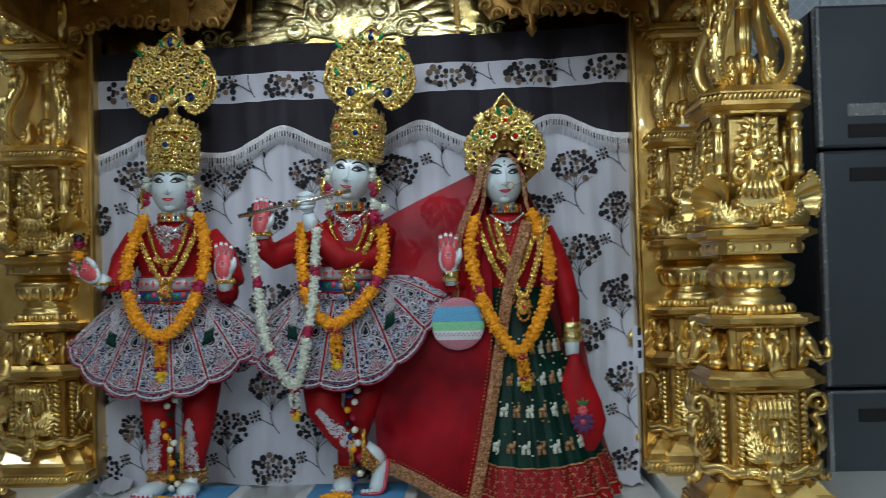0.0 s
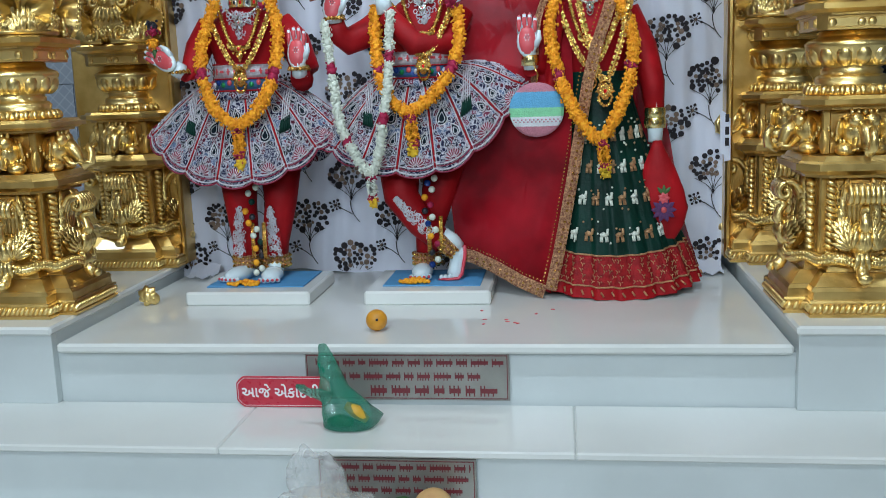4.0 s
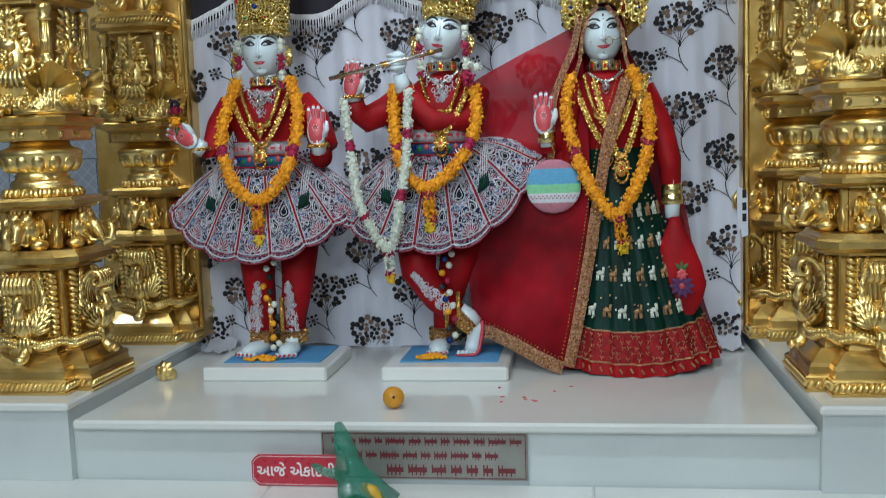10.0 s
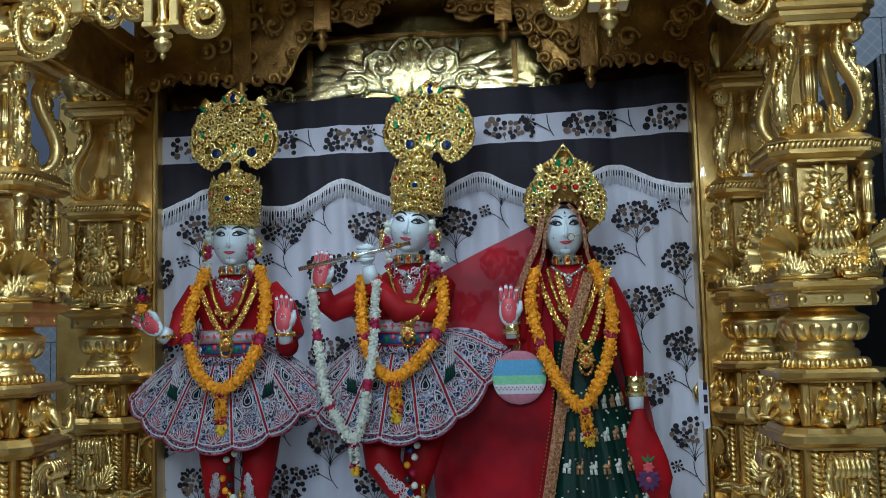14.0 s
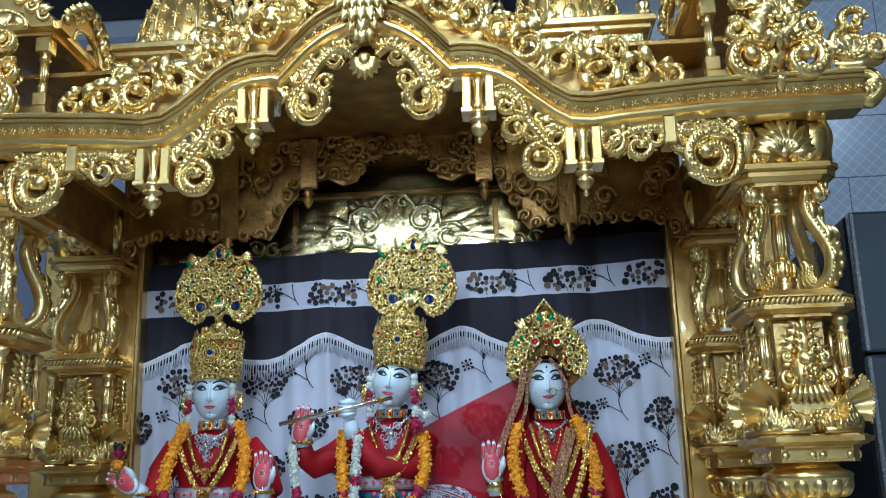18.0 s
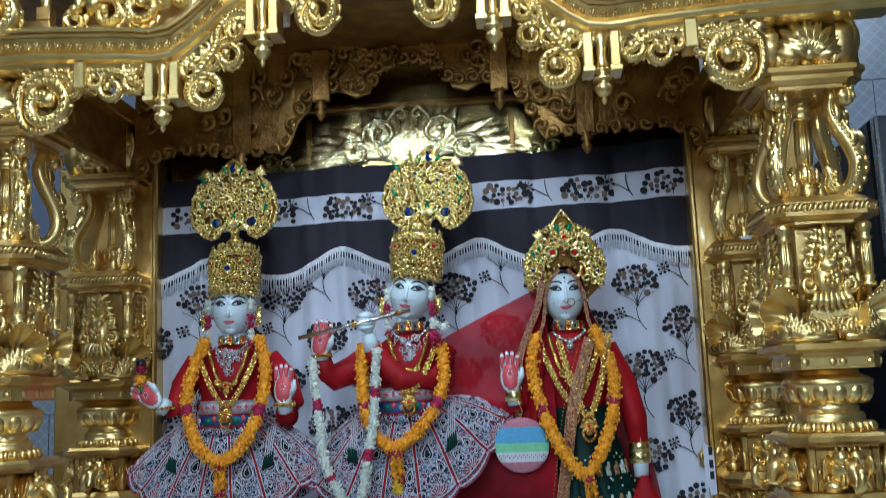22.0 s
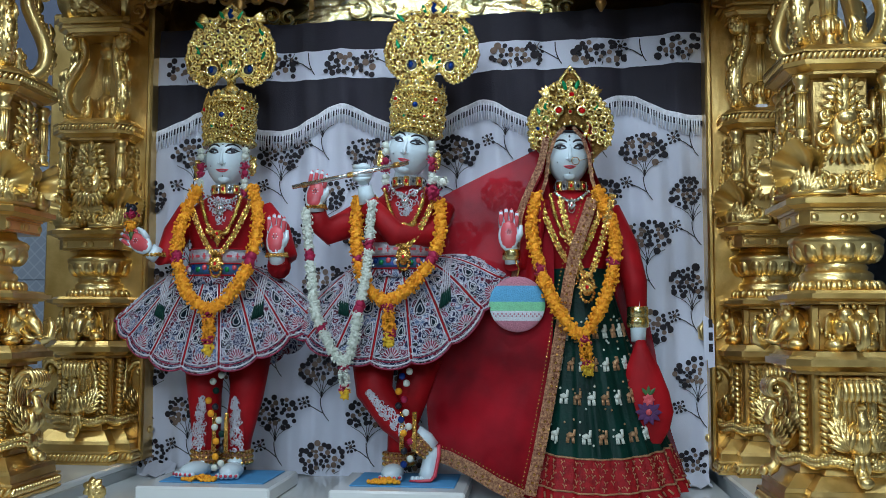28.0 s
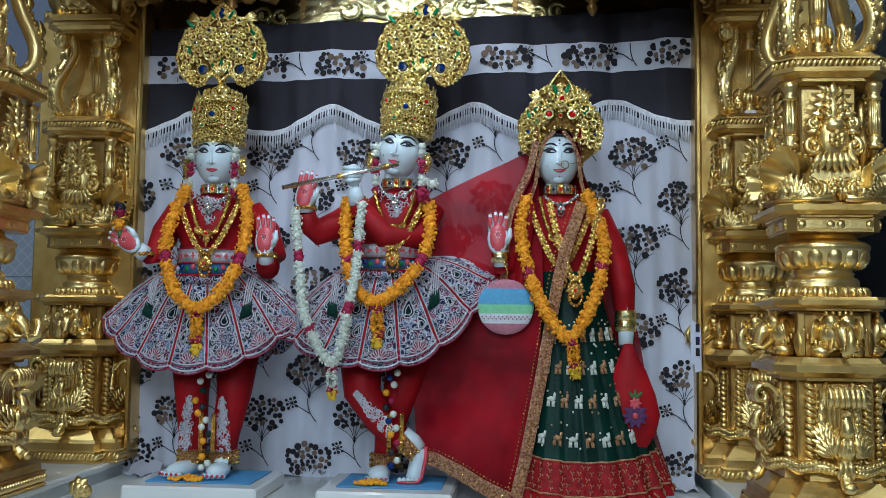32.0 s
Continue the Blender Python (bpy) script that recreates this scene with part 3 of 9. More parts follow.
# ---- gilded columns ----
def curve_through(pts, n):
    """Catmull-Rom points, n to each span."""
    P = [Vector(p) for p in pts]
    out = []
    for i in range(len(P) - 1):
        a, b, c, d = P[max(0, i - 1)], P[i], P[i + 1], P[min(len(P) - 1, i + 2)]
        for k in range(n):
            t = k / n
            out.append(0.5 * (2 * b + (c - a) * t + (2 * a - 5 * b + 4 * c - d) * t * t + (3 * b - a - 3 * c + d) * t ** 3))
    return out + [P[-1]]


def ring(poly, z):
    return [(x, y, z) for x, y in poly] + [(poly[0][0], poly[0][1], z)]


def plus_outline(e, w):
    """A cross in plan: arms of half-width w that reach e."""
    q = [(e, -w), (e, w), (w, w)]
    return [(x * c - y * n, x * n + y * c) for c, n in ((1, 0), (0, 1), (-1, 0), (0, -1)) for x, y in q]


def chamfered(h, c):
    """A square of half-width h with its corners cut by c."""
    q = [(h, -h + c), (h, h - c)]
    return [(x * k - y * n, x * n + y * k) for k, n in ((1, 0), (0, 1), (-1, 0), (0, -1)) for x, y in q]


def stepped(g, outline, levels):
    """Mouldings of one outline: rows of (half-width, bottom, top, half-width at the top)."""
    for h0, z0, z1, h1 in levels:
        g.prism(outline(h0), z0, z1, 1 - h1 / h0)


def cable(g, a, b, r, slant=0.55):
    """A twisted cable from a to b: slanted fat beads."""
    a, b = Vector(a), Vector(b)
    d = b - a
    n = max(2, int(d.length / (r * 1.25)))
    e = d.normalized().to_track_quat("X", "Z").to_matrix() @ Euler((0, slant, 0)).to_matrix()
    for i in range(n):
        g.blob(a + d * ((i + 0.5) / n), (r * 0.62, r, r * 1.25), 7, 5, e)


def gilded_column(name, label):
    col = thing(name, label, "column", group="columns of the gilded shrine")
    rr = random.Random(31)
    # stepped base of cross plan with a cable round its foot
    g = Geo()
    stepped(g, lambda h: plus_outline(h, h - 0.05), ((0.174, 0.7505, 0.757, 0.174), (0.168, 0.757, 0.786, 0.168), (0.174, 0.786, 0.791, 0.172), (0.164, 0.791, 0.812, 0.162)))
    for z0, z1, h0, h1 in ((0.812, 0.822, 0.164, 0.158), (0.822, 0.852, 0.154, 0.128), (0.852, 0.876, 0.116, 0.112)):
        P, Q = plus_outline(h0, h0 - 0.045), plus_outline(h1, h1 - 0.045)
        n = len(P)
        g.add([(x, y, z0) for x, y in P] + [(x, y, z1) for x, y in Q], [(i, (i + 1) % n, n + (i + 1) % n, n + i) for i in range(n)] + [tuple(range(n, 2 * n))], False)
    part("base", g, GOLDP, col)
    g = Geo()
    R = ring(plus_outline(0.170, 0.120), 0.7715)
    for a, b in zip(R[:-1], R[1:]):
        cable(g, a, b, 0.0105)
    part("rope_moulding", g, GOLD, col)
    g = Geo(); g.box(-0.088, 0.088, -0.088, 0.088, 0.874, 1.086, 0.004)
    g.box(-0.056, 0.056, -0.104, 0.104, 0.88, 1.08, 0.004); g.box(-0.104, 0.104, -0.056, 0.056, 0.88, 1.08, 0.004)
    part("pedestal", g, GOLDP, col)
    for k in range(4):
        T = rotz(k * PI / 2)
        # leafy scroll that rolls outwards at the top
        g = Geo(T)
        line = [(0.104, 0.955), (0.112, 0.985), (0.112, 1.012), (0.122, 1.042), (0.142, 1.066), (0.166, 1.066), (0.177, 1.048), (0.170, 1.031), (0.156, 1.031), (0.152, 1.044), (0.161, 1.049)]
        cu = [(0, -p[0], p[2]) for p in curve_through([(a, 0, b) for a, b in line], 3)]
        m = len(cu)
        for i in range(7):
            u = (i - 3) / 3
            g.tube([(u * (0.030 + 0.006 * min(1, 3 * t / m)), p[1] + 0.004 * u * u, p[2]) for t, p in enumerate(cu)], [0.0095 - 0.003 * t / m for t in range(m)], 5)
        for s in (-1, 1):
            for i in range(5):
                g.leaf(s * 0.034, 0.95 + 0.022 * i, PI / 2 + s * (-0.55 + 0.1 * i), 0.045, 0.022, 0.106, 0.016, 3, 6, 0.3 * s)
        part("leaf_scroll", g, GOLD, col)
        # bird with spread wings under the scroll
        g = Geo(T)
        g.blob((0, -0.130, 0.936), (0.036, 0.036, 0.042), 14, 9)
        g.tube([(0, -0.150, 0.958), (0, -0.170, 0.975), (0, -0.162, 0.995), (0, -0.152, 1.006), (0, -0.163, 1.016), (0, -0.184, 1.012)], [0.019, 0.014, 0.011, 0.012, 0.011, 0.003], 8)
        for s in (-1, 1):
            for row in range(3):
                for i in range(5):
                    g.leaf(s * (0.018 + 0.006 * row), 0.915 + 0.018 * row, PI / 2 - s * (0.55 + 0.28 * i - 0.12 * row), 0.050 - 0.006 * row, 0.017, 0.118 + 0.014 * (2 - row) - 0.003 * i, 0.014, 1, 5, 0.35 * s)
            g.blob((s * 0.006, -0.163, 1.014), 0.0035, 5, 4)
        g.blob((0, -0.146, 0.934), (0.026, 0.028, 0.034), 12, 8)
        for i in range(4):
            g.leaf((i - 1.5) * 0.012, 0.962, -PI / 2 + 0.15 * (i - 1.5), 0.045, 0.014, 0.160, 0.014, 1, 5)
        part("bird", g, GOLD, col)
        g = Geo(T)
        g.tube([(0, -0.135, 0.915), (0, -0.142, 0.893), (0, -0.147, 0.872), (0, -0.160, 0.853), (0, -0.174, 0.846)], [0.024, 0.017, 0.012, 0.015, 0.016], 9)
        g.blob((0, -0.182, 0.846), (0.017, 0.011, 0.013), 10, 6)
        for s in (-1, 0, 1):
            g.leaf(s * 0.008, 0.905, -PI / 2 + 0.2 * s, 0.045, 0.016, 0.150, 0.012, 2, 6)
        part("claw_foot", g, GOLD, col)
        for s in (-1, 1):
            g = Geo(T); cable(g, (s * 0.063, -0.102, 0.886), (s * 0.063, -0.102, 1.078), 0.0125)
            part("twisted_colonette", g, GOLD, col)
            g = Geo(T)
            g.box(s * 0.050 - 0.002, s * 0.050 + 0.002, -0.108, -0.102, 0.885, 1.075, 0.001)
            for i in range(13):
                g.blob((s * 0.047, -0.107, 0.89 + 0.0145 * i), 0.0042, 5, 4)
            part("bead_strip", g, GOLD, col)
        # wavy cushion roll round the corner
        g = Geo(T)
        path = [(0.022, -0.142), (0.052, -0.136), (0.082, -0.118), (0.096, -0.096), (0.118, -0.082), (0.136, -0.052), (0.142, -0.022)]
        cu = [(p[0], p[1], 0.884 - 0.005 * math.sin(i * 0.55)) for i, p in enumerate(curve_through([(a, b, 0) for a, b in path], 4))]
        g.tube(cu, [0.014 + 0.003 * abs(math.sin(i * 0.4)) for i in range(len(cu))], 8)
        for i, p in enumerate(cu):
            n = Vector((p[0], p[1], 0)).normalized()
            for q in (-0.004, 0.009):
                g.blob((p[0] + n.x * 0.012, p[1] + n.y * 0.012, p[2] + q), (0.0062, 0.0062, 0.0055), 6, 4)
        part("leaf_roll", g, GOLD, col)
        # elephant: domed head, ears, tusks, trunk curled upwards, round knees
        g = Geo(T)
        g.blob((0, -0.094, 1.196), (0.044, 0.042, 0.048), 16, 10)
        for s in (-1, 1):
            g.blob((s * 0.017, -0.122, 1.222), (0.020, 0.018, 0.020), 9, 6)
            ear = Euler((0.15, 0.25 * s, -0.75 * s)).to_matrix()
            g.blob((s * 0.046, -0.098, 1.200), (0.021, 0.006, 0.030), 12, 7, ear)
            for i in range(5):
                g.blob((s * (0.040 + 0.008 * i), -0.106 + 0.004 * i, 1.170 + 0.004 * i * i * 0.5), (0.005, 0.004, 0.008), 5, 4)
            g.tube([(s * 0.020, -0.128, 1.176), (s * 0.029, -0.152, 1.156), (s * 0.027, -0.176, 1.160)], [0.0085, 0.006, 0.002], 6)
            g.blob((s * 0.030, -0.122, 1.201), 0.0055, 6, 5)
            g.blob((s * 0.036, -0.104, 1.152), (0.026, 0.027, 0.018), 10, 6)
        g.tube([(0, -0.130, 1.212), (0, -0.150, 1.192), (0, -0.160, 1.165), (0, -0.176, 1.150), (0, -0.196, 1.160), (0, -0.200, 1.186), (0, -0.188, 1.205), (0, -0.176, 1.198)], [0.020, 0.018, 0.015, 0.013, 0.012, 0.010, 0.009, 0.006], 8)
        for i in range(6):
            g.tube([(-0.013, -0.142 - 0.006 * i, 1.204 - 0.010 * i), (0, -0.156 - 0.006 * i, 1.202 - 0.010 * i), (0.013, -0.142 - 0.006 * i, 1.204 - 0.010 * i)], 0.003, 4)
        for i in range(5):
            g.blob(((i - 2) * 0.014, -0.128 + 0.004 * abs(i - 2), 1.242), (0.006, 0.006, 0.008), 6, 4)
        part("elephant_head", g, GOLD, col)
        g = Geo(T)
        g.box(0.066, 0.086, -0.086, -0.066, 1.139, 1.247, 0.003)
        g.T = T @ rotz(PI / 4)
        g.leaf(0, 1.142, PI / 2, 0.060, 0.022, 0.116, 0.008, 3, 7)
        part("corner_leaf", g, GOLDP, col)
    for nm, rows in (("lower_slab", ((0.120, 1.084, 1.092, 0.120), (0.126, 1.092, 1.104, 0.142), (0.150, 1.104, 1.120, 0.150), (0.143, 1.120, 1.126, 0.140), (0.136, 1.126, 1.138, 0.128))),
                     ("elephant_slab", ((0.118, 1.248, 1.255, 0.118), (0.126, 1.255, 1.261, 0.136), (0.142, 1.261, 1.273, 0.142), (0.132, 1.273, 1.281, 0.126)))):
        g = Geo(); stepped(g, lambda h: chamfered(h, 0.045), rows); part(nm, g, GOLDP, col)
    g = Geo(); g.box(-0.078, 0.078, -0.078, 0.078, 1.138, 1.248, 0.004); part("elephant_block", g, GOLDP, col)
    g = Geo()
    g.lathe([(0.104, 1.281), (0.106, 1.292), (0.096, 1.304), (0.084, 1.308), (0.086, 1.320), (0.080, 1.328), (0.072, 1.331), (0.074, 1.340), (0.068, 1.346), (0.072, 1.350)], n=32)
    part("vase_foot", g, GOLD, col)
    g = Geo()
    for i in range(28):
        a = 2 * PI * i / 28
        g.blob((0.101 * math.cos(a), 0.101 * math.sin(a), 1.294), (0.010, 0.010, 0.014), 6, 5, Euler((0, 0, a)).to_matrix() @ Euler((0, -0.5, 0)).to_matrix())
    part("leaf_ring", g, GOLD, col)
    g = Geo()
    g.lathe([(0.070, 1.348), (0.086, 1.354), (0.098, 1.368), (0.103, 1.386), (0.110, 1.396), (0.112, 1.406), (0.103, 1.414), (0.086, 1.420), (0.080, 1.426), (0.078, 1.438)], n=36)
    part("vase", g, GOLD, col)
    for i in range(14):
        a = 2 * PI * (i + 0.5) / 14
        g = Geo(rotz(a)); g.blob((0.088, 0, 1.378), (0.022, 0.0215, 0.030), 10, 7, Euler((0, 0.30, 0)).to_matrix())
        part("gadroon", g, GOLD, col)
    g = Geo(); g.prism(chamfered(0.108, 0.02), 1.436, 1.470); part("neck_block", g, GOLDP, col)
    for k in range(4):
        g = Geo(rotz(k * PI / 2))
        g.box(-0.086, 0.086, -0.111, -0.107, 1.442, 1.464, 0.001)
        for q in (-0.078, -0.012, 0.012, 0.078):
            g.blob((q, -0.112, 1.453), (0.010, 0.004, 0.010), 8, 5)
        part("neck_panel", g, GOLD, col)
    g = Geo(); stepped(g, lambda h: chamfered(h, 0.035), ((0.118, 1.470, 1.476, 0.118), (0.124, 1.476, 1.484, 0.138), (0.142, 1.484, 1.497, 0.142), (0.134, 1.497, 1.503, 0.13))); part("niche_slab", g, GOLDP, col)
    g = Geo(); g.box(-0.066, 0.066, -0.066, 0.066, 1.50, 1.80, 0.004); part("niche_core", g, GOLDP, col)
    for k in range(4):
        T = rotz(k * PI / 2)
        D = T @ rotz(PI / 4)
        # fluted small column on each corner
        g = Geo(T @ Matrix.Translation((0.098, -0.098, 0)))
        g.lathe([(0.019, 1.636), (0.019, 1.646), (0.013, 1.650), (0.018, 1.660), (0.013, 1.668)], n=14)
        g.lathe([(0.0145, 1.668), (0.0155, 1.70), (0.0145, 1.752)], n=40, flute=10, depth=0.2)
        g.lathe([(0.013, 1.752), (0.019, 1.757), (0.013, 1.764), (0.015, 1.775), (0.020, 1.784), (0.020, 1.793), (0.014, 1.80)], n=14)
        part("small_column", g, GOLD, col)
        # open scallop shell below it
        g = Geo(D)
        nr, na = 6, 44
        vs, fs = [], []
        for j in range(nr + 1):
            q = j / nr
            for i in range(na + 1):
                ph = -2.0 + 4.0 * i / na
                rip = 0.007 * q * math.cos(ph * 5.5)
                vs.append(((0.070 * q + rip) * math.sin(ph), -0.108 - 0.056 * q ** 2.2 - 0.016 * q * math.cos(ph) + rip * 0.5, 1.562 + (0.074 * q + rip) * math.cos(ph)))
        for j in range(nr):
            for i in range(na):
                b = j * (na + 1) + i
                fs.append((b, b + 1, b + na + 2, b + na + 1))
        g.add(vs, fs, True)
        for i in range(0, na + 1, 2):
            g.blob(vs[nr * (na + 1) + i], (0.005, 0.005, 0.005), 6, 4)
        for s in (-1, 1):
            for i in range(5):
                g.leaf(s * 0.004, 1.520, PI / 2 - s * (0.16 + 0.32 * i), 0.056 - 0.004 * i, 0.019, 0.138 - 0.003 * i, 0.012, 1, 6, 0.3 * s)
                g.leaf(s * 0.006, 1.512, PI / 2 - s * (0.30 + 0.30 * i), 0.040, 0.017, 0.150 - 0.003 * i, 0.012, 1, 6, 0.3 * s)
            g.scroll(s * 0.060, 1.530, 0.018, 1.4, PI / 2, -s, 0.007, 0.118, False, 3)
        g.blob((0, -0.150, 1.540), (0.012, 0.012, 0.012), 8, 6)
        g.tube([(-0.09, -0.112, 1.512), (0, -0.152, 1.512), (0.09, -0.112, 1.512)], 0.009, 6)
        part("shell", g, GOLD, col)
        # foliage and rosette between the shells
        g = Geo(T)
        g.box(-0.07, 0.07, -0.10, -0.06, 1.503, 1.60, 0.006)
        for s in (-1, 1):
            for i in range(4):
                g.scroll(s * (0.018 + 0.012 * i), 1.528 + 0.018 * (i % 2), 0.016, 1.4, 0.6 * i, s, 0.0055, 0.106, False, 3)
            for i in range(7):
                g.leaf(s * (0.01 + 0.008 * i), 1.508, PI / 2 - s * (0.1 + 0.12 * i), 0.045, 0.018, 0.108, 0.024, 2, 6, 0.3 * s)
        for i in range(6):
            a = PI * i / 3
            g.blob((0.012 * math.cos(a), -0.132, 1.545 + 0.012 * math.sin(a)), (0.0075, 0.006, 0.0075), 6, 5)
        g.blob((0, -0.137, 1.545), 0.006, 6, 5)
        part("rosette", g, GOLD, col)
        # tall leaf crest
        g = Geo(T)
        g.blob((0, -0.098, 1.655), (0.040, 0.026, 0.060), 14, 9)
        g.blob((0, -0.098, 1.735), (0.024, 0.018, 0.050), 12, 8)
        g.blob((0, -0.120, 1.690), (0.024, 0.014, 0.020), 10, 6)
        for i in range(6):
            a = PI * i / 3 + 0.5
            g.blob((0.013 * math.cos(a), -0.132, 1.655 + 0.013 * math.sin(a)), (0.0085, 0.006, 0.0085), 7, 5)
        g.blob((0, -0.138, 1.655), 0.0065, 6, 5)
        for i in range(7):
            g.leaf((i - 3) * 0.010, 1.628, -PI / 2 + 0.16 * (i - 3), 0.052, 0.017, 0.110, 0.018, 1, 6)
        for s in (-1, 1):
            g.scroll(s * 0.046, 1.640, 0.020, 1.4, PI / 2, -s, 0.0075, 0.105, False, 3)
            g.scroll(s * 0.044, 1.694, 0.014, 1.3, PI / 2, -s, 0.006, 0.105, False, 2)
            for i in range(6):
                u = 0.046 - 0.006 * i
                g.leaf(s * u * 0.7, 1.672 + 0.019 * i, PI / 2 - s * (1.0 - 0.13 * i), 0.030, 0.018, 0.100, 0.016, 2, 6, -0.5 * s)
                g.blob((s * u, -0.104, 1.688 + 0.019 * i), (0.0068, 0.0068, 0.0068), 6, 4)
            for i in range(4):
                g.leaf(s * 0.008, 1.70 + 0.02 * i, PI / 2 - s * 0.5, 0.028, 0.012, 0.112, 0.014, 2, 5)
        g.leaf(0, 1.755, PI / 2, 0.045, 0.022, 0.104, 0.016, 2, 6)
        part("leaf_crest", g, GOLD, col)
    g = Geo(); stepped(g, lambda h: chamfered(h, 0.04), ((0.112, 1.798, 1.806, 0.112), (0.118, 1.806, 1.816, 0.134), (0.139, 1.816, 1.827, 0.139), (0.130, 1.827, 1.846, 0.130), (0.140, 1.846, 1.851, 0.140), (0.134, 1.851, 1.868, 0.118)))
    part("rope_slab", g, GOLDP, col)
    g = Geo()
    R = ring(chamfered(0.134, 0.04), 1.8365)
    for a, b in zip(R[:-1], R[1:]):
        cable(g, a, b, 0.0098)
    part("rope_moulding", g, GOLD, col)
    g = Geo()
    g.lathe([(0.030, 1.866), (0.034, 1.876), (0.028, 1.886), (0.020, 1.892), (0.030, 1.902), (0.020, 1.908), (0.030, 1.925), (0.034, 1.945), (0.024, 1.966), (0.018, 1.972)], n=30)
    g.lathe([(0.020, 1.972), (0.023, 2.02), (0.019, 2.096)], n=40, flute=10, depth=0.2)
    g.lathe([(0.018, 2.094), (0.027, 2.100), (0.020, 2.108), (0.029, 2.116), (0.029, 2.128), (0.020, 2.136), (0.030, 2.146), (0.024, 2.166)], n=24)
    for i in range(8):
        a = PI * i / 4
        g.blob((0.030 * math.cos(a), 0.030 * math.sin(a), 1.938), (0.009, 0.009, 0.022), 6, 5)
    part("baluster", g, GOLD, col)
    for k in range(4):
        # leafy serpent scroll on each corner
        T = rotz(k * PI / 2 + PI / 4)
        g = Geo(T)
        key = [(0.060, 1.955), (0.070, 1.935), (0.066, 1.905), (0.082, 1.884), (0.112, 1.886), (0.136, 1.915), (0.143, 1.955), (0.130, 2.000), (0.105, 2.048), (0.088, 2.090), (0.090, 2.128), (0.112, 2.152), (0.134, 2.140), (0.134, 2.118), (0.120, 2.118)]
        cu = [(0, -q[0], q[2]) for q in curve_through([(a, 0, b) for a, b in key], 4)]
        m = len(cu)
        rad = [0.007 + 0.017 * math.sin(PI * min(1, 0.05 + 0.95 * i / m)) ** 0.8 for i in range(m)]
        g.tube(cu, rad, 9)
        for i in range(4, m - 6):
            c, d = Vector(cu[i]), (Vector(cu[i + 1]) - Vector(cu[i - 1])).normalized()
            o = Vector((0, d.z, -d.y)) * rad[i] * 0.9
            if o.y > 0:
                o = -o
            for u in (-0.75, 0.75):
                g.blob((u * rad[i], c.y + o.y * 0.55, c.z + o.z * 0.55), 0.0052, 5, 4)
            if i % 2 == 0:
                g.blob((0, c.y + o.y * 1.05, c.z + o.z * 1.05), (0.009, 0.006, 0.010), 6, 4)
        g.blob((0, -0.124, 2.130), (0.027, 0.022, 0.026), 12, 8)
        for s in (-1, 1):
            for i in range(4):
                p = cu[int(m * (0.38 + 0.1 * i))]
                g.leaf(s * 0.012, p[2], PI / 2 - s * 0.35, 0.05, 0.018, -p[1] + 0.004, 0.018, 3, 6, 0.3 * s)
        part("serpent_scroll", g, GOLD, col)
    g = Geo(); stepped(g, lambda h: chamfered(h, 0.03), ((0.110, 2.150, 2.160, 0.110), (0.116, 2.160, 2.170, 0.126), (0.132, 2.170, 2.182, 0.132), (0.126, 2.182, 2.190, 0.138), (0.140, 2.190, 2.203, 0.140)))
    part("cap_slab", g, GOLDP, col)
    g = Geo(); g.box(-0.085, 0.085, -0.085, 0.085, 2.20, 2.37, 0.004)
    part("cap_block", g, GOLD, col)
    for k in range(4):
        T = rotz(k * PI / 2)
        g = Geo(T)
        for i in range(9):
            g.leaf(0, 2.232, PI * (0.06 + 0.11 * i), 0.128 - 0.008 * abs(i - 4), 0.040, 0.092, 0.050, 3, 8)
        for i in range(7):
            g.leaf(0, 2.235, PI * (0.14 + 0.12 * i), 0.070, 0.028, 0.120, 0.030, 2, 7)
        for i in range(5):
            g.leaf(-0.07 + 0.035 * i, 2.204, PI / 2, 0.055, 0.036, 0.090, 0.034, 2, 6)
        g.blob((0, -0.130, 2.238), (0.018, 0.014, 0.020), 10, 6)
        for s in (-1, 1):
            g.scroll(s * 0.052, 2.232, 0.026, 1.4, PI / 2, -s, 0.010, 0.105, True, 2)
        part("acanthus_capital", g, GOLD, col)
        g = Geo(T @ rotz(PI / 4))
        for i in range(3):
            g.leaf(0, 2.21 + 0.02 * i, PI / 2, 0.13 - 0.02 * i, 0.07, 0.118, 0.05, 3, 8)
        line = [(0, -0.13 - 0.032 * math.sin(a), 2.30 - 0.045 * math.cos(a)) for a in [0.35 * i for i in range(13)]]
        g.tube(line, [0.017 - 0.0007 * i for i in range(13)], 8)
        part("capital_volute", g, GOLD, col)
    return col


COLX, YF, YBK = 1.107, 2.545, 3.205
col = gilded_column("gilded_column", "ornate gilded column with vase, elephants and leaf scrolls on a marble ledge")
col.location = (COLX, YF, 0)
copy_thing(col, pose(-COLX, YF, 0))
for s in (-1, 1):
    c = copy_thing(col, pose(s * (COLX - 0.02), YBK, 0))
    tagged(c, "ornate gilded column with vase and leaf scrolls beside the curtain")

# gilded side boards beside the curtain
for s in (-1, 1):
    g = Geo()
    a, b = sorted((s * 0.915, s * 1.285)); g.box(a, b, 3.19, 3.235, 0.7505, 2.26, 0.006)
    a, b = sorted((s * 0.905, s * 0.925)); g.box(a, b, 3.145, 3.24, 0.7505, 2.26, 0.006)
    solid("gilded_side_board", g, GOLDP, "plain hammered gilded board at the curtain's edge", "panel", "boards beside the curtain")

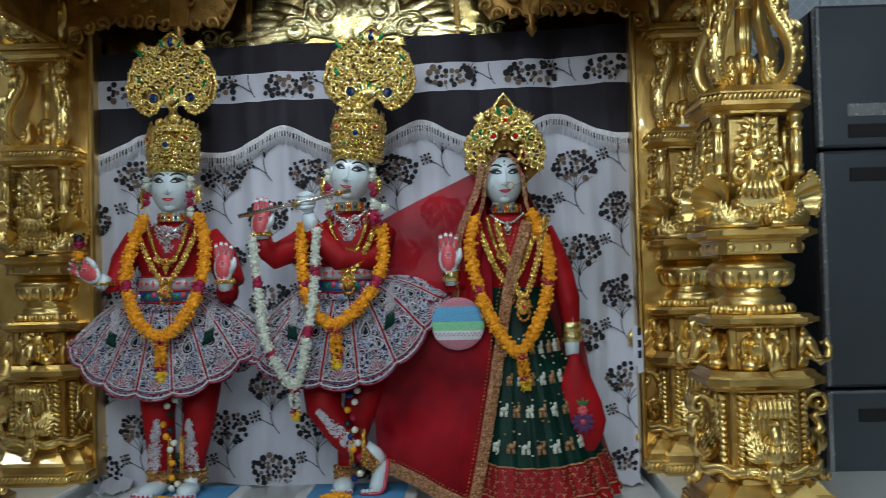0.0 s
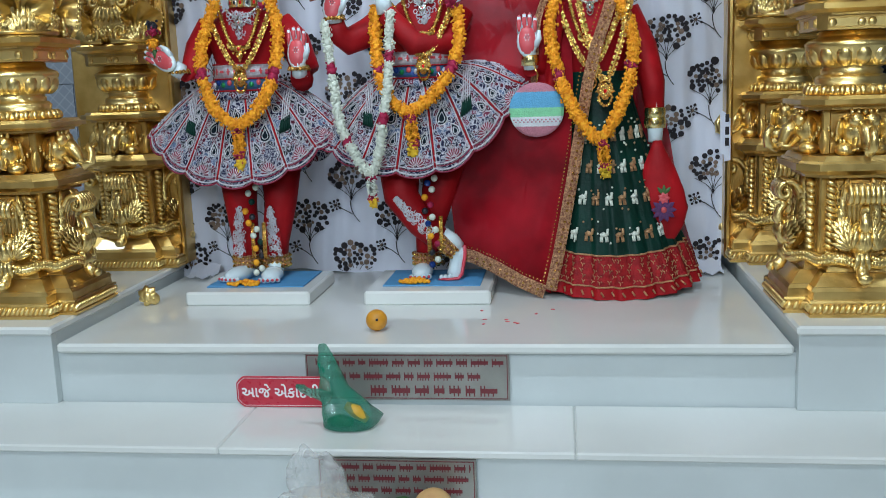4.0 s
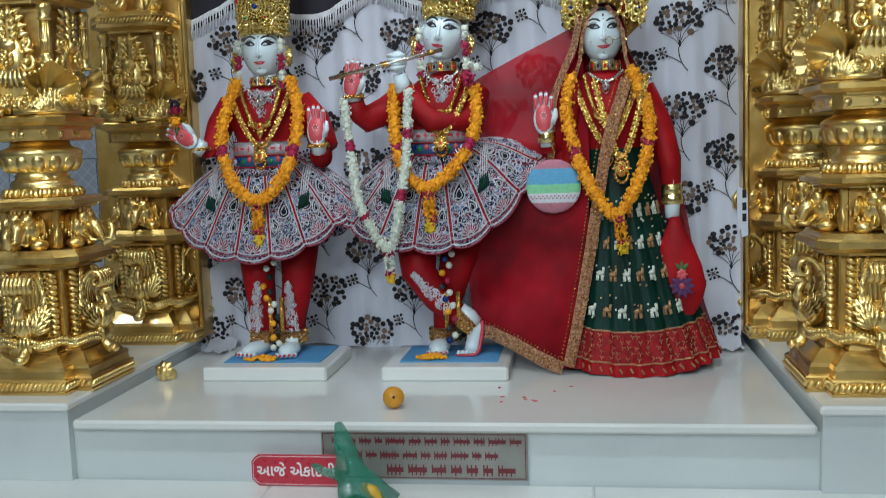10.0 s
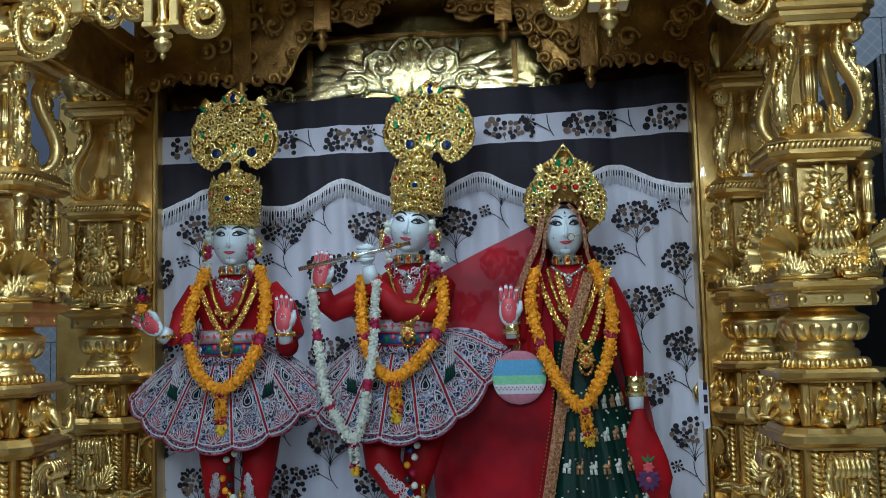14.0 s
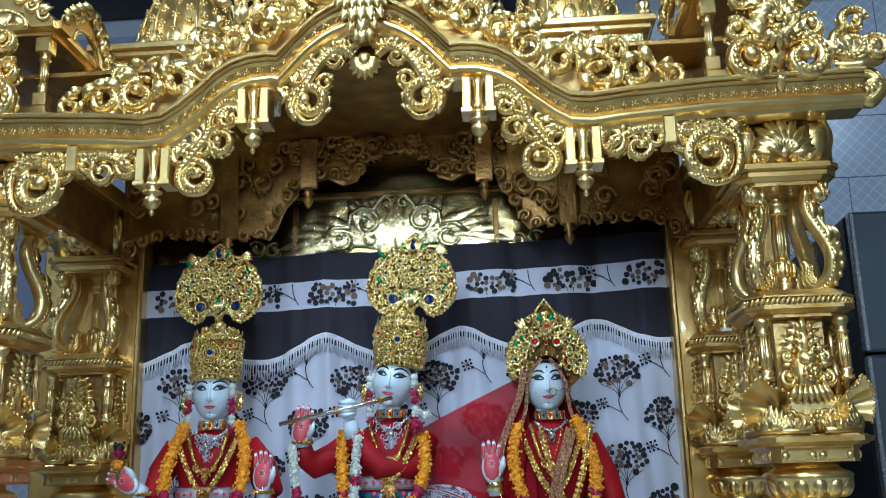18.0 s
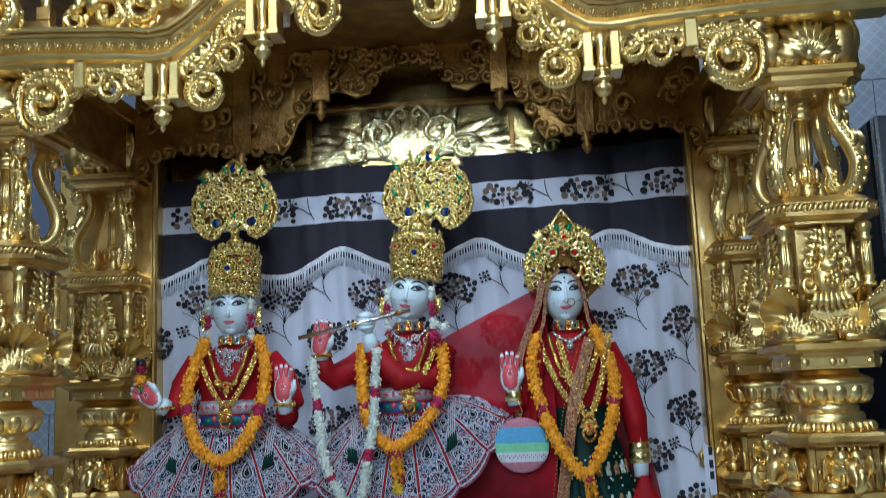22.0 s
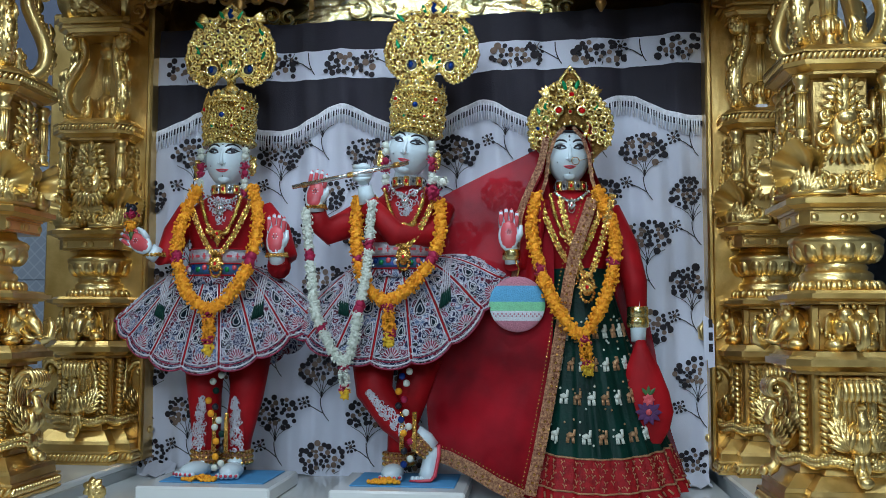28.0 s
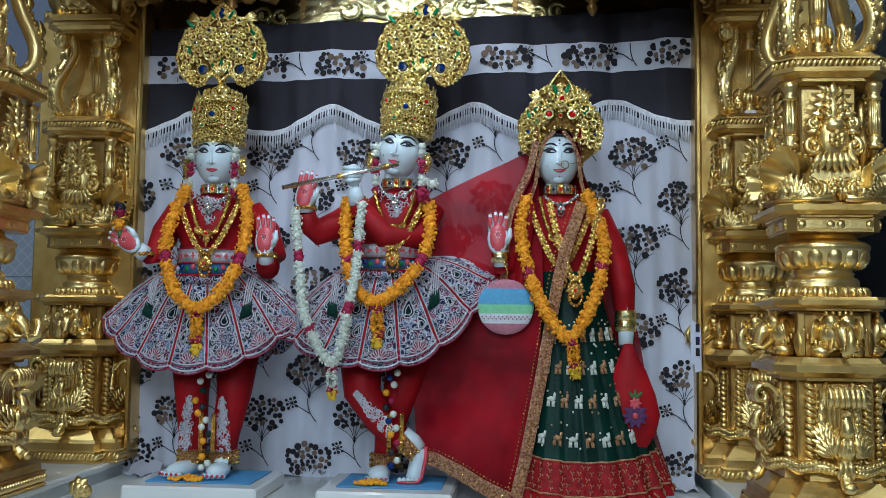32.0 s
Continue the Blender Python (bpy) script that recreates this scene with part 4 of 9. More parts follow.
# ---- gilded canopy ----
HALF = [(1.30, 2.415), (0.93, 2.41), (0.70, 2.396), (0.60, 2.385), (0.545, 2.392), (0.50, 2.42), (0.45, 2.462), (0.40, 2.508), (0.36, 2.534), (0.31, 2.549), (0.262, 2.553), (0.234, 2.550), (0.205, 2.582), (0.18, 2.610), (0.15, 2.640), (0.12, 2.663), (0.09, 2.681), (0.05, 2.698), (0.0, 2.706)]
LINE = [(-x, z) for x, z in HALF] + [(x, z) for x, z in HALF[::-1][1:]]
canopy = thing("gilded_canopy", "gilded temple canopy with a cusped ogee arch and leaf scrolls", "canopy")


def moulding(name, profile, material=GOLD):
    """A moulding that follows the arch line; its section is a row of (y, depth below the line), closed behind."""
    g = Geo()
    n, m = len(LINE), len(profile)
    vs = [(x, y, z - d) for x, z in LINE for y, d in profile]
    fs = []
    for i in range(n - 1):
        for k in range(m):
            q = (k + 1) % m
            fs.append((i * m + k, i * m + q, (i + 1) * m + q, (i + 1) * m + k))
    fs += [tuple(range(m)), tuple(range(n * m - 1, n * m - m - 1, -1))]
    g.add(vs, fs, False)
    return part(name, g, material, canopy)


moulding("cornice_fillet", [(2.300, -0.002), (2.298, 0.003), (2.300, 0.009), (2.43, 0.009), (2.43, -0.002)])
moulding("cornice_fillet", [(2.312, 0.010), (2.308, 0.014), (2.312, 0.019), (2.43, 0.019), (2.43, 0.010)])
moulding("beaded_frieze", [(2.322, 0.020), (2.326, 0.030), (2.338, 0.046), (2.346, 0.055), (2.43, 0.055), (2.43, 0.020)], GOLDP)
moulding("cornice_roll", [(2.338, 0.056), (2.328, 0.060), (2.327, 0.067), (2.334, 0.075), (2.350, 0.081), (2.354, 0.090), (2.43, 0.090), (2.43, 0.056)])
# small flowers and beads along the frieze
g = Geo()
for (a, b), (c, d) in zip(LINE[:-1], LINE[1:]):
    L = math.hypot(c - a, d - b)
    m = max(1, int(L / 0.026))
    for i in range(m):
        t = (i + 0.5) / m
        x, z = a + (c - a) * t, b + (d - b) * t - 0.038
        g.blob((x, 2.329, z), (0.0050, 0.004, 0.0050), 6, 4)
        for k in range(5):
            ang = 2 * PI * k / 5
            g.blob((x + 0.0075 * math.cos(ang), 2.331 - 0.004 * math.sin(ang), z + 0.0070 * math.sin(ang)), (0.0036, 0.003, 0.0036), 5, 4)
tagged(part("frieze_flower", g, GOLD, canopy), kind="stuff")


def zline(x):
    x = abs(x)
    for (a, p), (b, q) in zip(HALF[:-1], HALF[1:]):
        if b <= x <= a:
            return p + (q - p) * (a - x) / max(1e-6, a - b)
    return HALF[0][1] if x > 1 else HALF[-1][1]


# pilaster pairs with pendants under the cornice
for s in (-1, 1):
    for px, w in ((0.575, 0.055), (0.305, 0.05), (0.80, 0.0)):
        zt = zline(px + 0.02) - 0.08
        bot = 2.205 if px > 0.5 else 2.365
        T = Matrix.Translation((s * px, 2.365, 0))
        if w:
            for q in (-1, 1):
                g = Geo(T); g.box(q * w * 0.62 - 0.012, q * w * 0.62 + 0.012, -0.03, 0.04, bot, zt, 0.003); g.box(q * w * 0.62 - 0.016, q * w * 0.62 + 0.016, -0.034, 0.042, bot - 0.004, bot + 0.010, 0.002)
                part("pilaster", g, GOLD, canopy)
            g = Geo(T)
            g.lathe([(0.004, bot - 0.086), (0.008, bot - 0.078), (0.005, bot - 0.070), (0.014, bot - 0.064), (0.023, bot - 0.050), (0.022, bot - 0.040), (0.011, bot - 0.032), (0.026, bot - 0.026), (0.026, bot - 0.020), (0.012, bot - 0.014), (0.020, bot - 0.004), (0.020, bot + 0.004)], 0, -0.014, 18)
            g.lathe([(0.015, bot + 0.004), (0.016, bot + 0.02), (0.012, bot + 0.026), (0.014, zt - 0.03), (0.018, zt - 0.02), (0.013, zt)], 0, -0.014, 14)
            part("pendant", g, GOLD, canopy)
        else:
            g = Geo(T); g.box(-0.016, 0.016, -0.03, 0.05, 2.25, zt, 0.003); part("pilaster", g, GOLD, canopy)

# cusped valance of scrolls and leaves
rnd = random.Random(7)
for s in (-1, 1):
    T = Matrix.Translation((0, 2.375, 0)) @ Matrix.Diagonal((s, 1, 1, 1))
    for nm, items in (("valance_scroll", [(0.465, 2.225, 0.048, 1.7, 1.2, 1), (0.50, 2.285, 0.035, 1.5, 2.2, -1)]),
                      ("valance_scroll", [(0.155, 2.42, 0.056, 1.8, -0.9, 1), (0.110, 2.475, 0.028, 1.4, 2.4, -1), (0.182, 2.495, 0.030, 1.3, 2.0, -1), (0.048, 2.590, 0.028, 1.4, 0.4, 1), (0.096, 2.585, 0.030, 1.4, 2.6, -1), (0.140, 2.555, 0.030, 1.4, 0.2, 1), (0.085, 2.545, 0.024, 1.4, 1.0, -1), (0.175, 2.530, 0.024, 1.4, 2.8, 1)]),
                      ("valance_scroll", [(0.40, 2.315, 0.036, 1.5, 0.8, 1), (0.375, 2.385, 0.036, 1.5, 2.8, -1), (0.42, 2.375, 0.03, 1.4, 0.0, 1), (0.445, 2.31, 0.03, 1.4, 0.9, -1)]),
                      ("valance_scroll", [(0.66, 2.265, 0.036, 1.5, 2.2, 1), (0.72, 2.25, 0.034, 1.5, 0.8, -1), (0.77, 2.27, 0.03, 1.4, 0.3, 1)]),
                      ("bracket_volute", [(0.905, 2.215, 0.07, 1.9, 0.6, 1), (0.86, 2.28, 0.04, 1.5, -0.5, -1), (0.835, 2.255, 0.03, 1.4, 1.5, 1)])):
        for u, v, r, tn, st, se in items:
            g = Geo(T)
            g.scroll(u, v, r, tn, st, se, r * 0.24, 0.014, True, 4)
            for i in range(4):
                a = rnd.uniform(0, 6.28)
                g.leaf(u + r * 0.75 * math.cos(a), v + r * 0.75 * math.sin(a), a + 1.2 * se, r * 0.62, r * 0.42, 0.008, 0.014, 2, 7, 0.8 * se)
            part(nm, g, GOLD, canopy)
    def run_leaves(x0, x1, n, zz, L):
        for i in range(n):
            x = x0 + (x1 - x0) * i / max(1, n - 1)
            g = Geo(T)
            se = 1 if i % 2 else -1
            g.scroll(x, zz(x) - L * 0.36, L * 0.30, 1.3, rnd.uniform(0, 6.28), se, L * 0.09, 0.012, False, 3)
            for k in range(2):
                g.leaf(x, zz(x) - L * 0.3, rnd.uniform(-2.9, -0.2), L * 0.55, 0.022, 0.006, 0.02, 3, 6, 0.8 * se)
            part("valance_leaf", g, GOLD, canopy)
    run_leaves(0.03, 0.22, 6, lambda x: zline(x) - 0.082, 0.065)
    run_leaves(0.63, 0.96, 10, lambda x: 2.325, 0.062)
    run_leaves(0.36, 0.54, 6, lambda x: zline(x) - 0.082, 0.065)
    for path in ([(0.033, 2.550), (0.068, 2.575), (0.112, 2.552), (0.150, 2.50), (0.178, 2.44), (0.190, 2.40), (0.172, 2.368), (0.138, 2.365), (0.110, 2.395)],
                 [(0.345, 2.43), (0.385, 2.435), (0.425, 2.395), (0.435, 2.34), (0.475, 2.285), (0.51, 2.23), (0.49, 2.185), (0.44, 2.18), (0.415, 2.215)],
                 [(0.64, 2.25), (0.70, 2.29), (0.77, 2.30), (0.85, 2.285), (0.93, 2.30), (0.975, 2.25), (0.965, 2.17), (0.91, 2.14), (0.855, 2.165)]):
        line = curve_through([(x, -0.016, z) for x, z in path], 5)
        line = [Vector(p) if len(p) == 3 else Vector((p[0], -0.016, p[1])) for p in line]
        g = Geo(T); n = len(line)
        g.tube(line, [0.015 * (0.55 + 0.45 * math.sin(PI * min(1, 0.15 + k / n))) for k in range(n)], 8, axis=(0, 1, 0))
        for a_, b_ in zip(line[:-1], line[1:]):
            m = max(1, int((b_ - a_).length / 0.011))
            for k in range(m):
                g.blob(a_ + (b_ - a_) * (k / m) + Vector((0, -0.013, 0)), (0.0055, 0.005, 0.0055), 6, 4)
        part("beaded_band", g, GOLD, canopy)
g = Geo(Matrix.Translation((0, 2.37, 0)))
for i in range(9):
    g.leaf(0, 2.53, PI + PI * i / 8, 0.055 - 0.006 * abs(i - 4) * 0.4, 0.022, 0.012, 0.025, 2, 6)
g.blob((0, -0.03, 2.533), (0.02, 0.014, 0.02), 10, 6)
part("valance_flower", g, GOLD, canopy)

# crest of foliage above the cornice
for s in (-1, 1):
    T = Matrix.Translation((0, 2.37, 0)) @ Matrix.Diagonal((s, 1, 1, 1))
    for u, v, r, tn, st, se in ((0.125, 2.745, 0.055, 1.7, -1.2, 1), (0.215, 2.70, 0.05, 1.6, 0.4, -1), (0.29, 2.66, 0.052, 1.7, 2.6, 1), (0.37, 2.615, 0.045, 1.6, 0.0, -1),
                                (0.445, 2.555, 0.045, 1.6, 2.4, 1), (0.53, 2.50, 0.052, 1.7, -0.6, 1), (0.63, 2.47, 0.052, 1.7, 2.2, -1), (0.735, 2.46, 0.048, 1.7, 0.0, 1), (0.14, 2.855, 0.05, 1.6, 0.6, 1),
                                (0.06, 2.93, 0.045, 1.6, 1.2, 1), (0.25, 2.775, 0.042, 1.5, 2.0, -1), (0.82, 2.445, 0.032, 1.6, 2.0, -1), (0.335, 2.715, 0.04, 1.5, 0.8, 1), (0.44, 2.63, 0.035, 1.5, 1.4, -1), (0.20, 2.80, 0.035, 1.5, 1.0, 1), (0.58, 2.545, 0.035, 1.5, 0.6, 1), (0.68, 2.53, 0.03, 1.5, 2.0, -1)):
        g = Geo(T)
        g.scroll(u, v, r, tn, st, se, r * 0.22, 0.012, True, 5)
        for i in range(5):
            a = rnd.uniform(-0.6, 3.7)
            g.leaf(u + r * 0.6 * math.cos(a), v + r * 0.6 * math.sin(a), a + 0.8 * se, r * 0.95, r * 0.5, 0.004, 0.022, 3, 8, 0.7 * se)
        part("crest_scroll", g, GOLD, canopy)
        for i in range(2):
            g = Geo(T); a = rnd.uniform(0, 6.28)
            g.leaf(u + r * math.cos(a), v + r * math.sin(a), rnd.uniform(0.2, 2.9), r * 1.2, r * 0.7, 0.012, 0.03, 4, 9, rnd.uniform(-0.6, 0.6))
            part("crest_leaf", g, GOLD, canopy)
    # backing board of the crest
    g = Geo(Matrix.Translation((0, 2.40, 0)) @ Matrix.Diagonal((s, 1, 1, 1)) @ Matrix.Rotation(PI / 2, 4, "X"))
    g.prism([(0.0, 2.69), (0.12, 2.65), (0.18, 2.60), (0.24, 2.55), (0.38, 2.515), (0.52, 2.40), (0.70, 2.395), (0.86, 2.405), (0.80, 2.445), (0.66, 2.47), (0.52, 2.52), (0.42, 2.60), (0.32, 2.70), (0.22, 2.79), (0.14, 2.89), (0.0, 2.95)], -0.012, 0.0)
    part("crest_board", g, GOLDP, canopy)
g = Geo(Matrix.Translation((0, 2.318, 0)))
for row, (zc, n, L, w0) in enumerate(((2.608, 3, 0.045, 0.014), (2.636, 3, 0.05, 0.022), (2.668, 5, 0.055, 0.032), (2.702, 7, 0.055, 0.040), (2.738, 7, 0.05, 0.043), (2.772, 7, 0.045, 0.043))):
    for i in range(n):
        u = -1 + 2 * i / (n - 1)
        wd = (0.008, 0.020, 0.037, 0.051, 0.057, 0.05)[row]
        g = Geo(Matrix.Translation((0, 2.318, 0)))
        g.leaf(u * wd, zc + 0.012 * u * u, -PI / 2 + 0.35 * u, L * 0.95, 0.030, w0 - 0.018 * u * u, 0.012, 2, 8)
        part("bulb_leaf", g, GOLD, canopy)
g = Geo(); g.blob((0, 2.325, 2.70), (0.052, 0.035, 0.098), 16, 10)
part("crest_bulb", g, GOLD, canopy)
g = Geo(Matrix.Translation((0, 2.355, 0)))
for i in range(18):
    h = Geo(Matrix.Translation((0, 2.355, 0)))
    if i < 11:
        h.leaf(0, 2.80, PI * (0.06 + 0.088 * i), 0.12 if i % 2 else 0.10, 0.036, 0.022, 0.035, 3, 8, 0.25 * (1 if i > 5 else -1))
    else:
        h.leaf(0, 2.86, PI * (0.2 + 0.1 * (i - 11)), 0.10, 0.032, 0.036, 0.03, 2, 7)
    part("crest_leaf", h, GOLD, canopy)
g.blob((0, -0.045, 2.825), (0.034, 0.026, 0.032), 12, 8); g.blob((0, -0.055, 2.865), (0.024, 0.02, 0.03), 10, 7)
part("crest_bud", g, GOLD, canopy)
for s in (-1, 1):
    g = Geo(Matrix.Translation((0, 2.36, 0)) @ Matrix.Diagonal((s, 1, 1, 1)))
    g.scroll(0.105, 2.775, 0.062, 1.5, -PI / 2 - 0.6, 1, 0.017, 0.02, True, 5)
    part("crest_scroll", g, GOLD, canopy)

# soffit, side beams and inner hood; canopy shade is put into the soffit brown
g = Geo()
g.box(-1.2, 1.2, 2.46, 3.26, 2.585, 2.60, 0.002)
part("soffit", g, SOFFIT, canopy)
# board added to close the gap under the arch peak
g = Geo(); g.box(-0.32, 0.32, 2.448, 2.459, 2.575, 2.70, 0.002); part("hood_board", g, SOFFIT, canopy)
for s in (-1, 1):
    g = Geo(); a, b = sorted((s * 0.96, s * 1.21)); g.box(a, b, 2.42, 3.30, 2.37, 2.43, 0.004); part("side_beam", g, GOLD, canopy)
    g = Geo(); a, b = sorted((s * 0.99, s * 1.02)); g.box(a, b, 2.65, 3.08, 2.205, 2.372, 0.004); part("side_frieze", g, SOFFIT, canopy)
# inner cusped board before the back panel
def cusp_board(y, name, material, pts, top):
    for s in (-1, 1):
        g = Geo(Matrix.Translation((0, y, 0)) @ Matrix.Diagonal((s, 1, 1, 1)) @ Matrix.Rotation(PI / 2, 4, "X"))
        g.prism([(x, z) for x, z in pts] + [(pts[-1][0], top), (pts[0][0], top)], -0.02, 0.0)
        part(name, g, material, canopy)


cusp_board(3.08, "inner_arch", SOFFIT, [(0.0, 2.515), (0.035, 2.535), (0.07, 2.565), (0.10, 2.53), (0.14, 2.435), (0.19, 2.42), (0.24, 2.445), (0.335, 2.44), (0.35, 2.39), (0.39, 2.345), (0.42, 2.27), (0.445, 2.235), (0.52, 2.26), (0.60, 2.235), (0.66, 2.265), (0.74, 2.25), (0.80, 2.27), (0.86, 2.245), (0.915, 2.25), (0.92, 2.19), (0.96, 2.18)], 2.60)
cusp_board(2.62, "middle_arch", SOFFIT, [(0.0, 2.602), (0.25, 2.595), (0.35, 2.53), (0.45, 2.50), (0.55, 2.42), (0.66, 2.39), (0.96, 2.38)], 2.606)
# embossed brass back panel
g = Geo(); g.box(-0.98, 0.98, 3.262, 3.285, 2.10, 2.61, 0.002); part("back_panel", g, mat("dark_brass_sheet", (0.42, 0.34, 0.13), 0.22, 1.0, 0.4, 8, 0.25, 40), canopy)
for s in (-1, 1):
    T = Matrix.Translation((-0.03, 3.262, 0)) @ Matrix.Diagonal((s, 1, 1, 1))
    ge = Geo(T)
    for u, v, r, tn, st, se in ((0.03, 2.40, 0.026, 1.4, -0.5, 1), (0.10, 2.33, 0.05, 1.5, 0.6, 1), (0.085, 2.27, 0.032, 1.4, 2.5, -1), (0.19, 2.27, 0.045, 1.5, 0.8, -1), (0.44, 2.24, 0.03, 1.5, 2.0, -1), (0.50, 2.25, 0.03, 1.5, 0.5, 1)):
        ge.scroll(u, v, r, tn, st, se, r * 0.22, 0.006, False, 5)
    for i in range(9):
        ge.leaf(0.02 + 0.014 * i, 2.215 + 0.006 * i, 1.5 - 0.19 * i, 0.19 + 0.016 * i, 0.062, 0.004, 0.011, 5, 14, -0.22 if i > 3 else 0.15)
    tagged(part("embossed_relief", ge, HOTBRASS, canopy, "polished brass leaf relief, a lamp's hot spot put into its pale colour"), kind="stuff")
    g = Geo(T); line = [Vector((x, -0.012, z)) for x, z in ((0.0, 2.435), (0.04, 2.425), (0.065, 2.395), (0.075, 2.375), (0.12, 2.385), (0.16, 2.36), (0.165, 2.31), (0.22, 2.315), (0.26, 2.28))]
    g.tube(line, 0.011, 8, axis=(0, 1, 0)); part("embossed_rim", g, HOTBRASS, canopy)
    g = Geo(T); g.box(0.352, 0.372, -0.012, 0, 2.15, 2.40, 0.003); part("panel_strip", g, SOFFIT, canopy)
g = Geo(); g.box(-0.9, 0.9, 3.24, 3.262, 2.425, 2.445, 0.003); part("panel_rail", g, SOFFIT, canopy)
# repousse relief on the inner and middle arches: leaf curls along the cusps, scrolls and studs on the face
rnd2 = random.Random(31)
ARCH = [(0.0, 2.515), (0.07, 2.565), (0.14, 2.435), (0.24, 2.445), (0.335, 2.44), (0.39, 2.345), (0.445, 2.235), (0.60, 2.235), (0.74, 2.25), (0.86, 2.245), (0.94, 2.19)]
for s in (-1, 1):
    T = Matrix.Translation((0, 3.06, 0)) @ Matrix.Diagonal((s, 1, 1, 1))
    ga = Geo(T)
    for (a, b), (c, d) in zip(ARCH[:-1], ARCH[1:]):
        m = max(1, int(math.hypot(c - a, d - b) / 0.042))
        for i in range(m):
            t = (i + 0.5) / m
            ga.scroll(a + (c - a) * t, b + (d - b) * t + 0.012, 0.022, 1.4, rnd2.uniform(0, 6.28), rnd2.choice((-1, 1)), 0.006, 0.004, False, 3)
    for k in range(30):
        x = rnd2.uniform(0.05, 0.93)
        z = rnd2.uniform(2.30 if x > 0.42 else 2.50, 2.57)
        ga.scroll(x, z, rnd2.uniform(0.022, 0.040), 1.5, rnd2.uniform(0, 6.28), rnd2.choice((-1, 1)), 0.007, 0.001, False, 4)
    tagged(part("arch_relief", ga, SOFFIT, canopy, "repousse curls in gilding browned for the canopy shade"), kind="stuff")
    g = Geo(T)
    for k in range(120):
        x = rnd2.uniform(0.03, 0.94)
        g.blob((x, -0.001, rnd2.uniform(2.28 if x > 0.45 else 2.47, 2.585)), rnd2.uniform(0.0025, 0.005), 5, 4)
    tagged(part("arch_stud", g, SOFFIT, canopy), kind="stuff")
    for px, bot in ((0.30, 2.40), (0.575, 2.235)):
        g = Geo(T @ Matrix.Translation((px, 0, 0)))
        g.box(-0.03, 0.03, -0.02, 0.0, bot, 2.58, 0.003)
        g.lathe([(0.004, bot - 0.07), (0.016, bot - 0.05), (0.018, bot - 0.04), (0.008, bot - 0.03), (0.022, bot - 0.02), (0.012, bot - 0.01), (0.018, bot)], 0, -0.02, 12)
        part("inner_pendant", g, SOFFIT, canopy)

# domes on drums behind the crest
for s in (-1, 1):
    d = thing("gilded_dome", "ribbed gilded dome with finial on a square drum above the canopy", "dome", (0.60 if s > 0 else -0.70, 2.97, 0), "domes of the canopy")
    g = Geo(); g.box(-0.225, 0.225, -0.225, 0.225, 2.50, 2.77, 0.006); part("drum", g, PALEGOLD, d, "pale gilded square drum")
    g = Geo(); g.box(-0.245, 0.245, -0.245, 0.245, 2.77, 2.79, 0.004); g.box(-0.26, 0.26, -0.26, 0.26, 2.79, 2.815, 0.004); part("drum_cornice", g, GOLD, d)
    g = Geo(); g.lathe([(0.18, 2.815), (0.188, 2.84), (0.186, 2.90), (0.172, 2.97), (0.145, 3.04), (0.10, 3.095), (0.035, 3.12)], n=48, flute=16, depth=0.03); part("shell", g, GOLDP, d)
    g = Geo()
    for i in range(24):
        a = 2 * PI * i / 24
        g.blob((0.19 * math.cos(a), 0.19 * math.sin(a), 2.833), (0.016, 0.016, 0.018), 6, 4)
        for z, r in ((2.865, 0.188), (2.89, 0.187), (2.92, 0.183), (2.95, 0.177), (2.98, 0.168), (3.01, 0.158), (3.04, 0.145), (3.065, 0.128), (3.085, 0.11)):
            if (i + int(z * 100)) % 2:
                g.blob((r * math.cos(a), r * math.sin(a), z), 0.007, 5, 4)
                for k in range(5):
                    b = 2 * PI * k / 5
                    g.blob((r * math.cos(a + 0.062 * math.cos(b)), r * math.sin(a + 0.062 * math.cos(b)), z + 0.0115 * math.sin(b)), 0.0058, 5, 4)
    for i in range(16):
        g.T = rotz(2 * PI * i / 16)
        g.leaf(0, 2.835, PI / 2, 0.07, 0.05, 0.180, 0.012, 3, 7)
        g.tube([(0, -0.188, 2.86), (0, -0.178, 2.95), (0, -0.150, 3.03), (0, -0.108, 3.09)], 0.005, 5)
    g.T = Matrix.Identity(4)
    tagged(part("dome_relief", g, GOLD, d), kind="stuff")
    g = Geo(); g.lathe([(0.035, 3.118), (0.055, 3.13), (0.053, 3.145), (0.034, 3.18), (0.018, 3.19), (0.028, 3.20), (0.012, 3.215), (0.003, 3.25)], n=20, flute=10, depth=0.12); part("finial", g, GOLD, d)
    for q in (-1, 1):
        g = Geo(); g.lathe([(0.02, 2.815), (0.026, 2.83), (0.014, 2.84), (0.024, 2.855), (0.018, 2.87), (0.008, 2.875), (0.012, 2.885), (0.003, 2.905)], q * 0.225, -0.225, 14); part("corner_finial", g, GOLD, d)

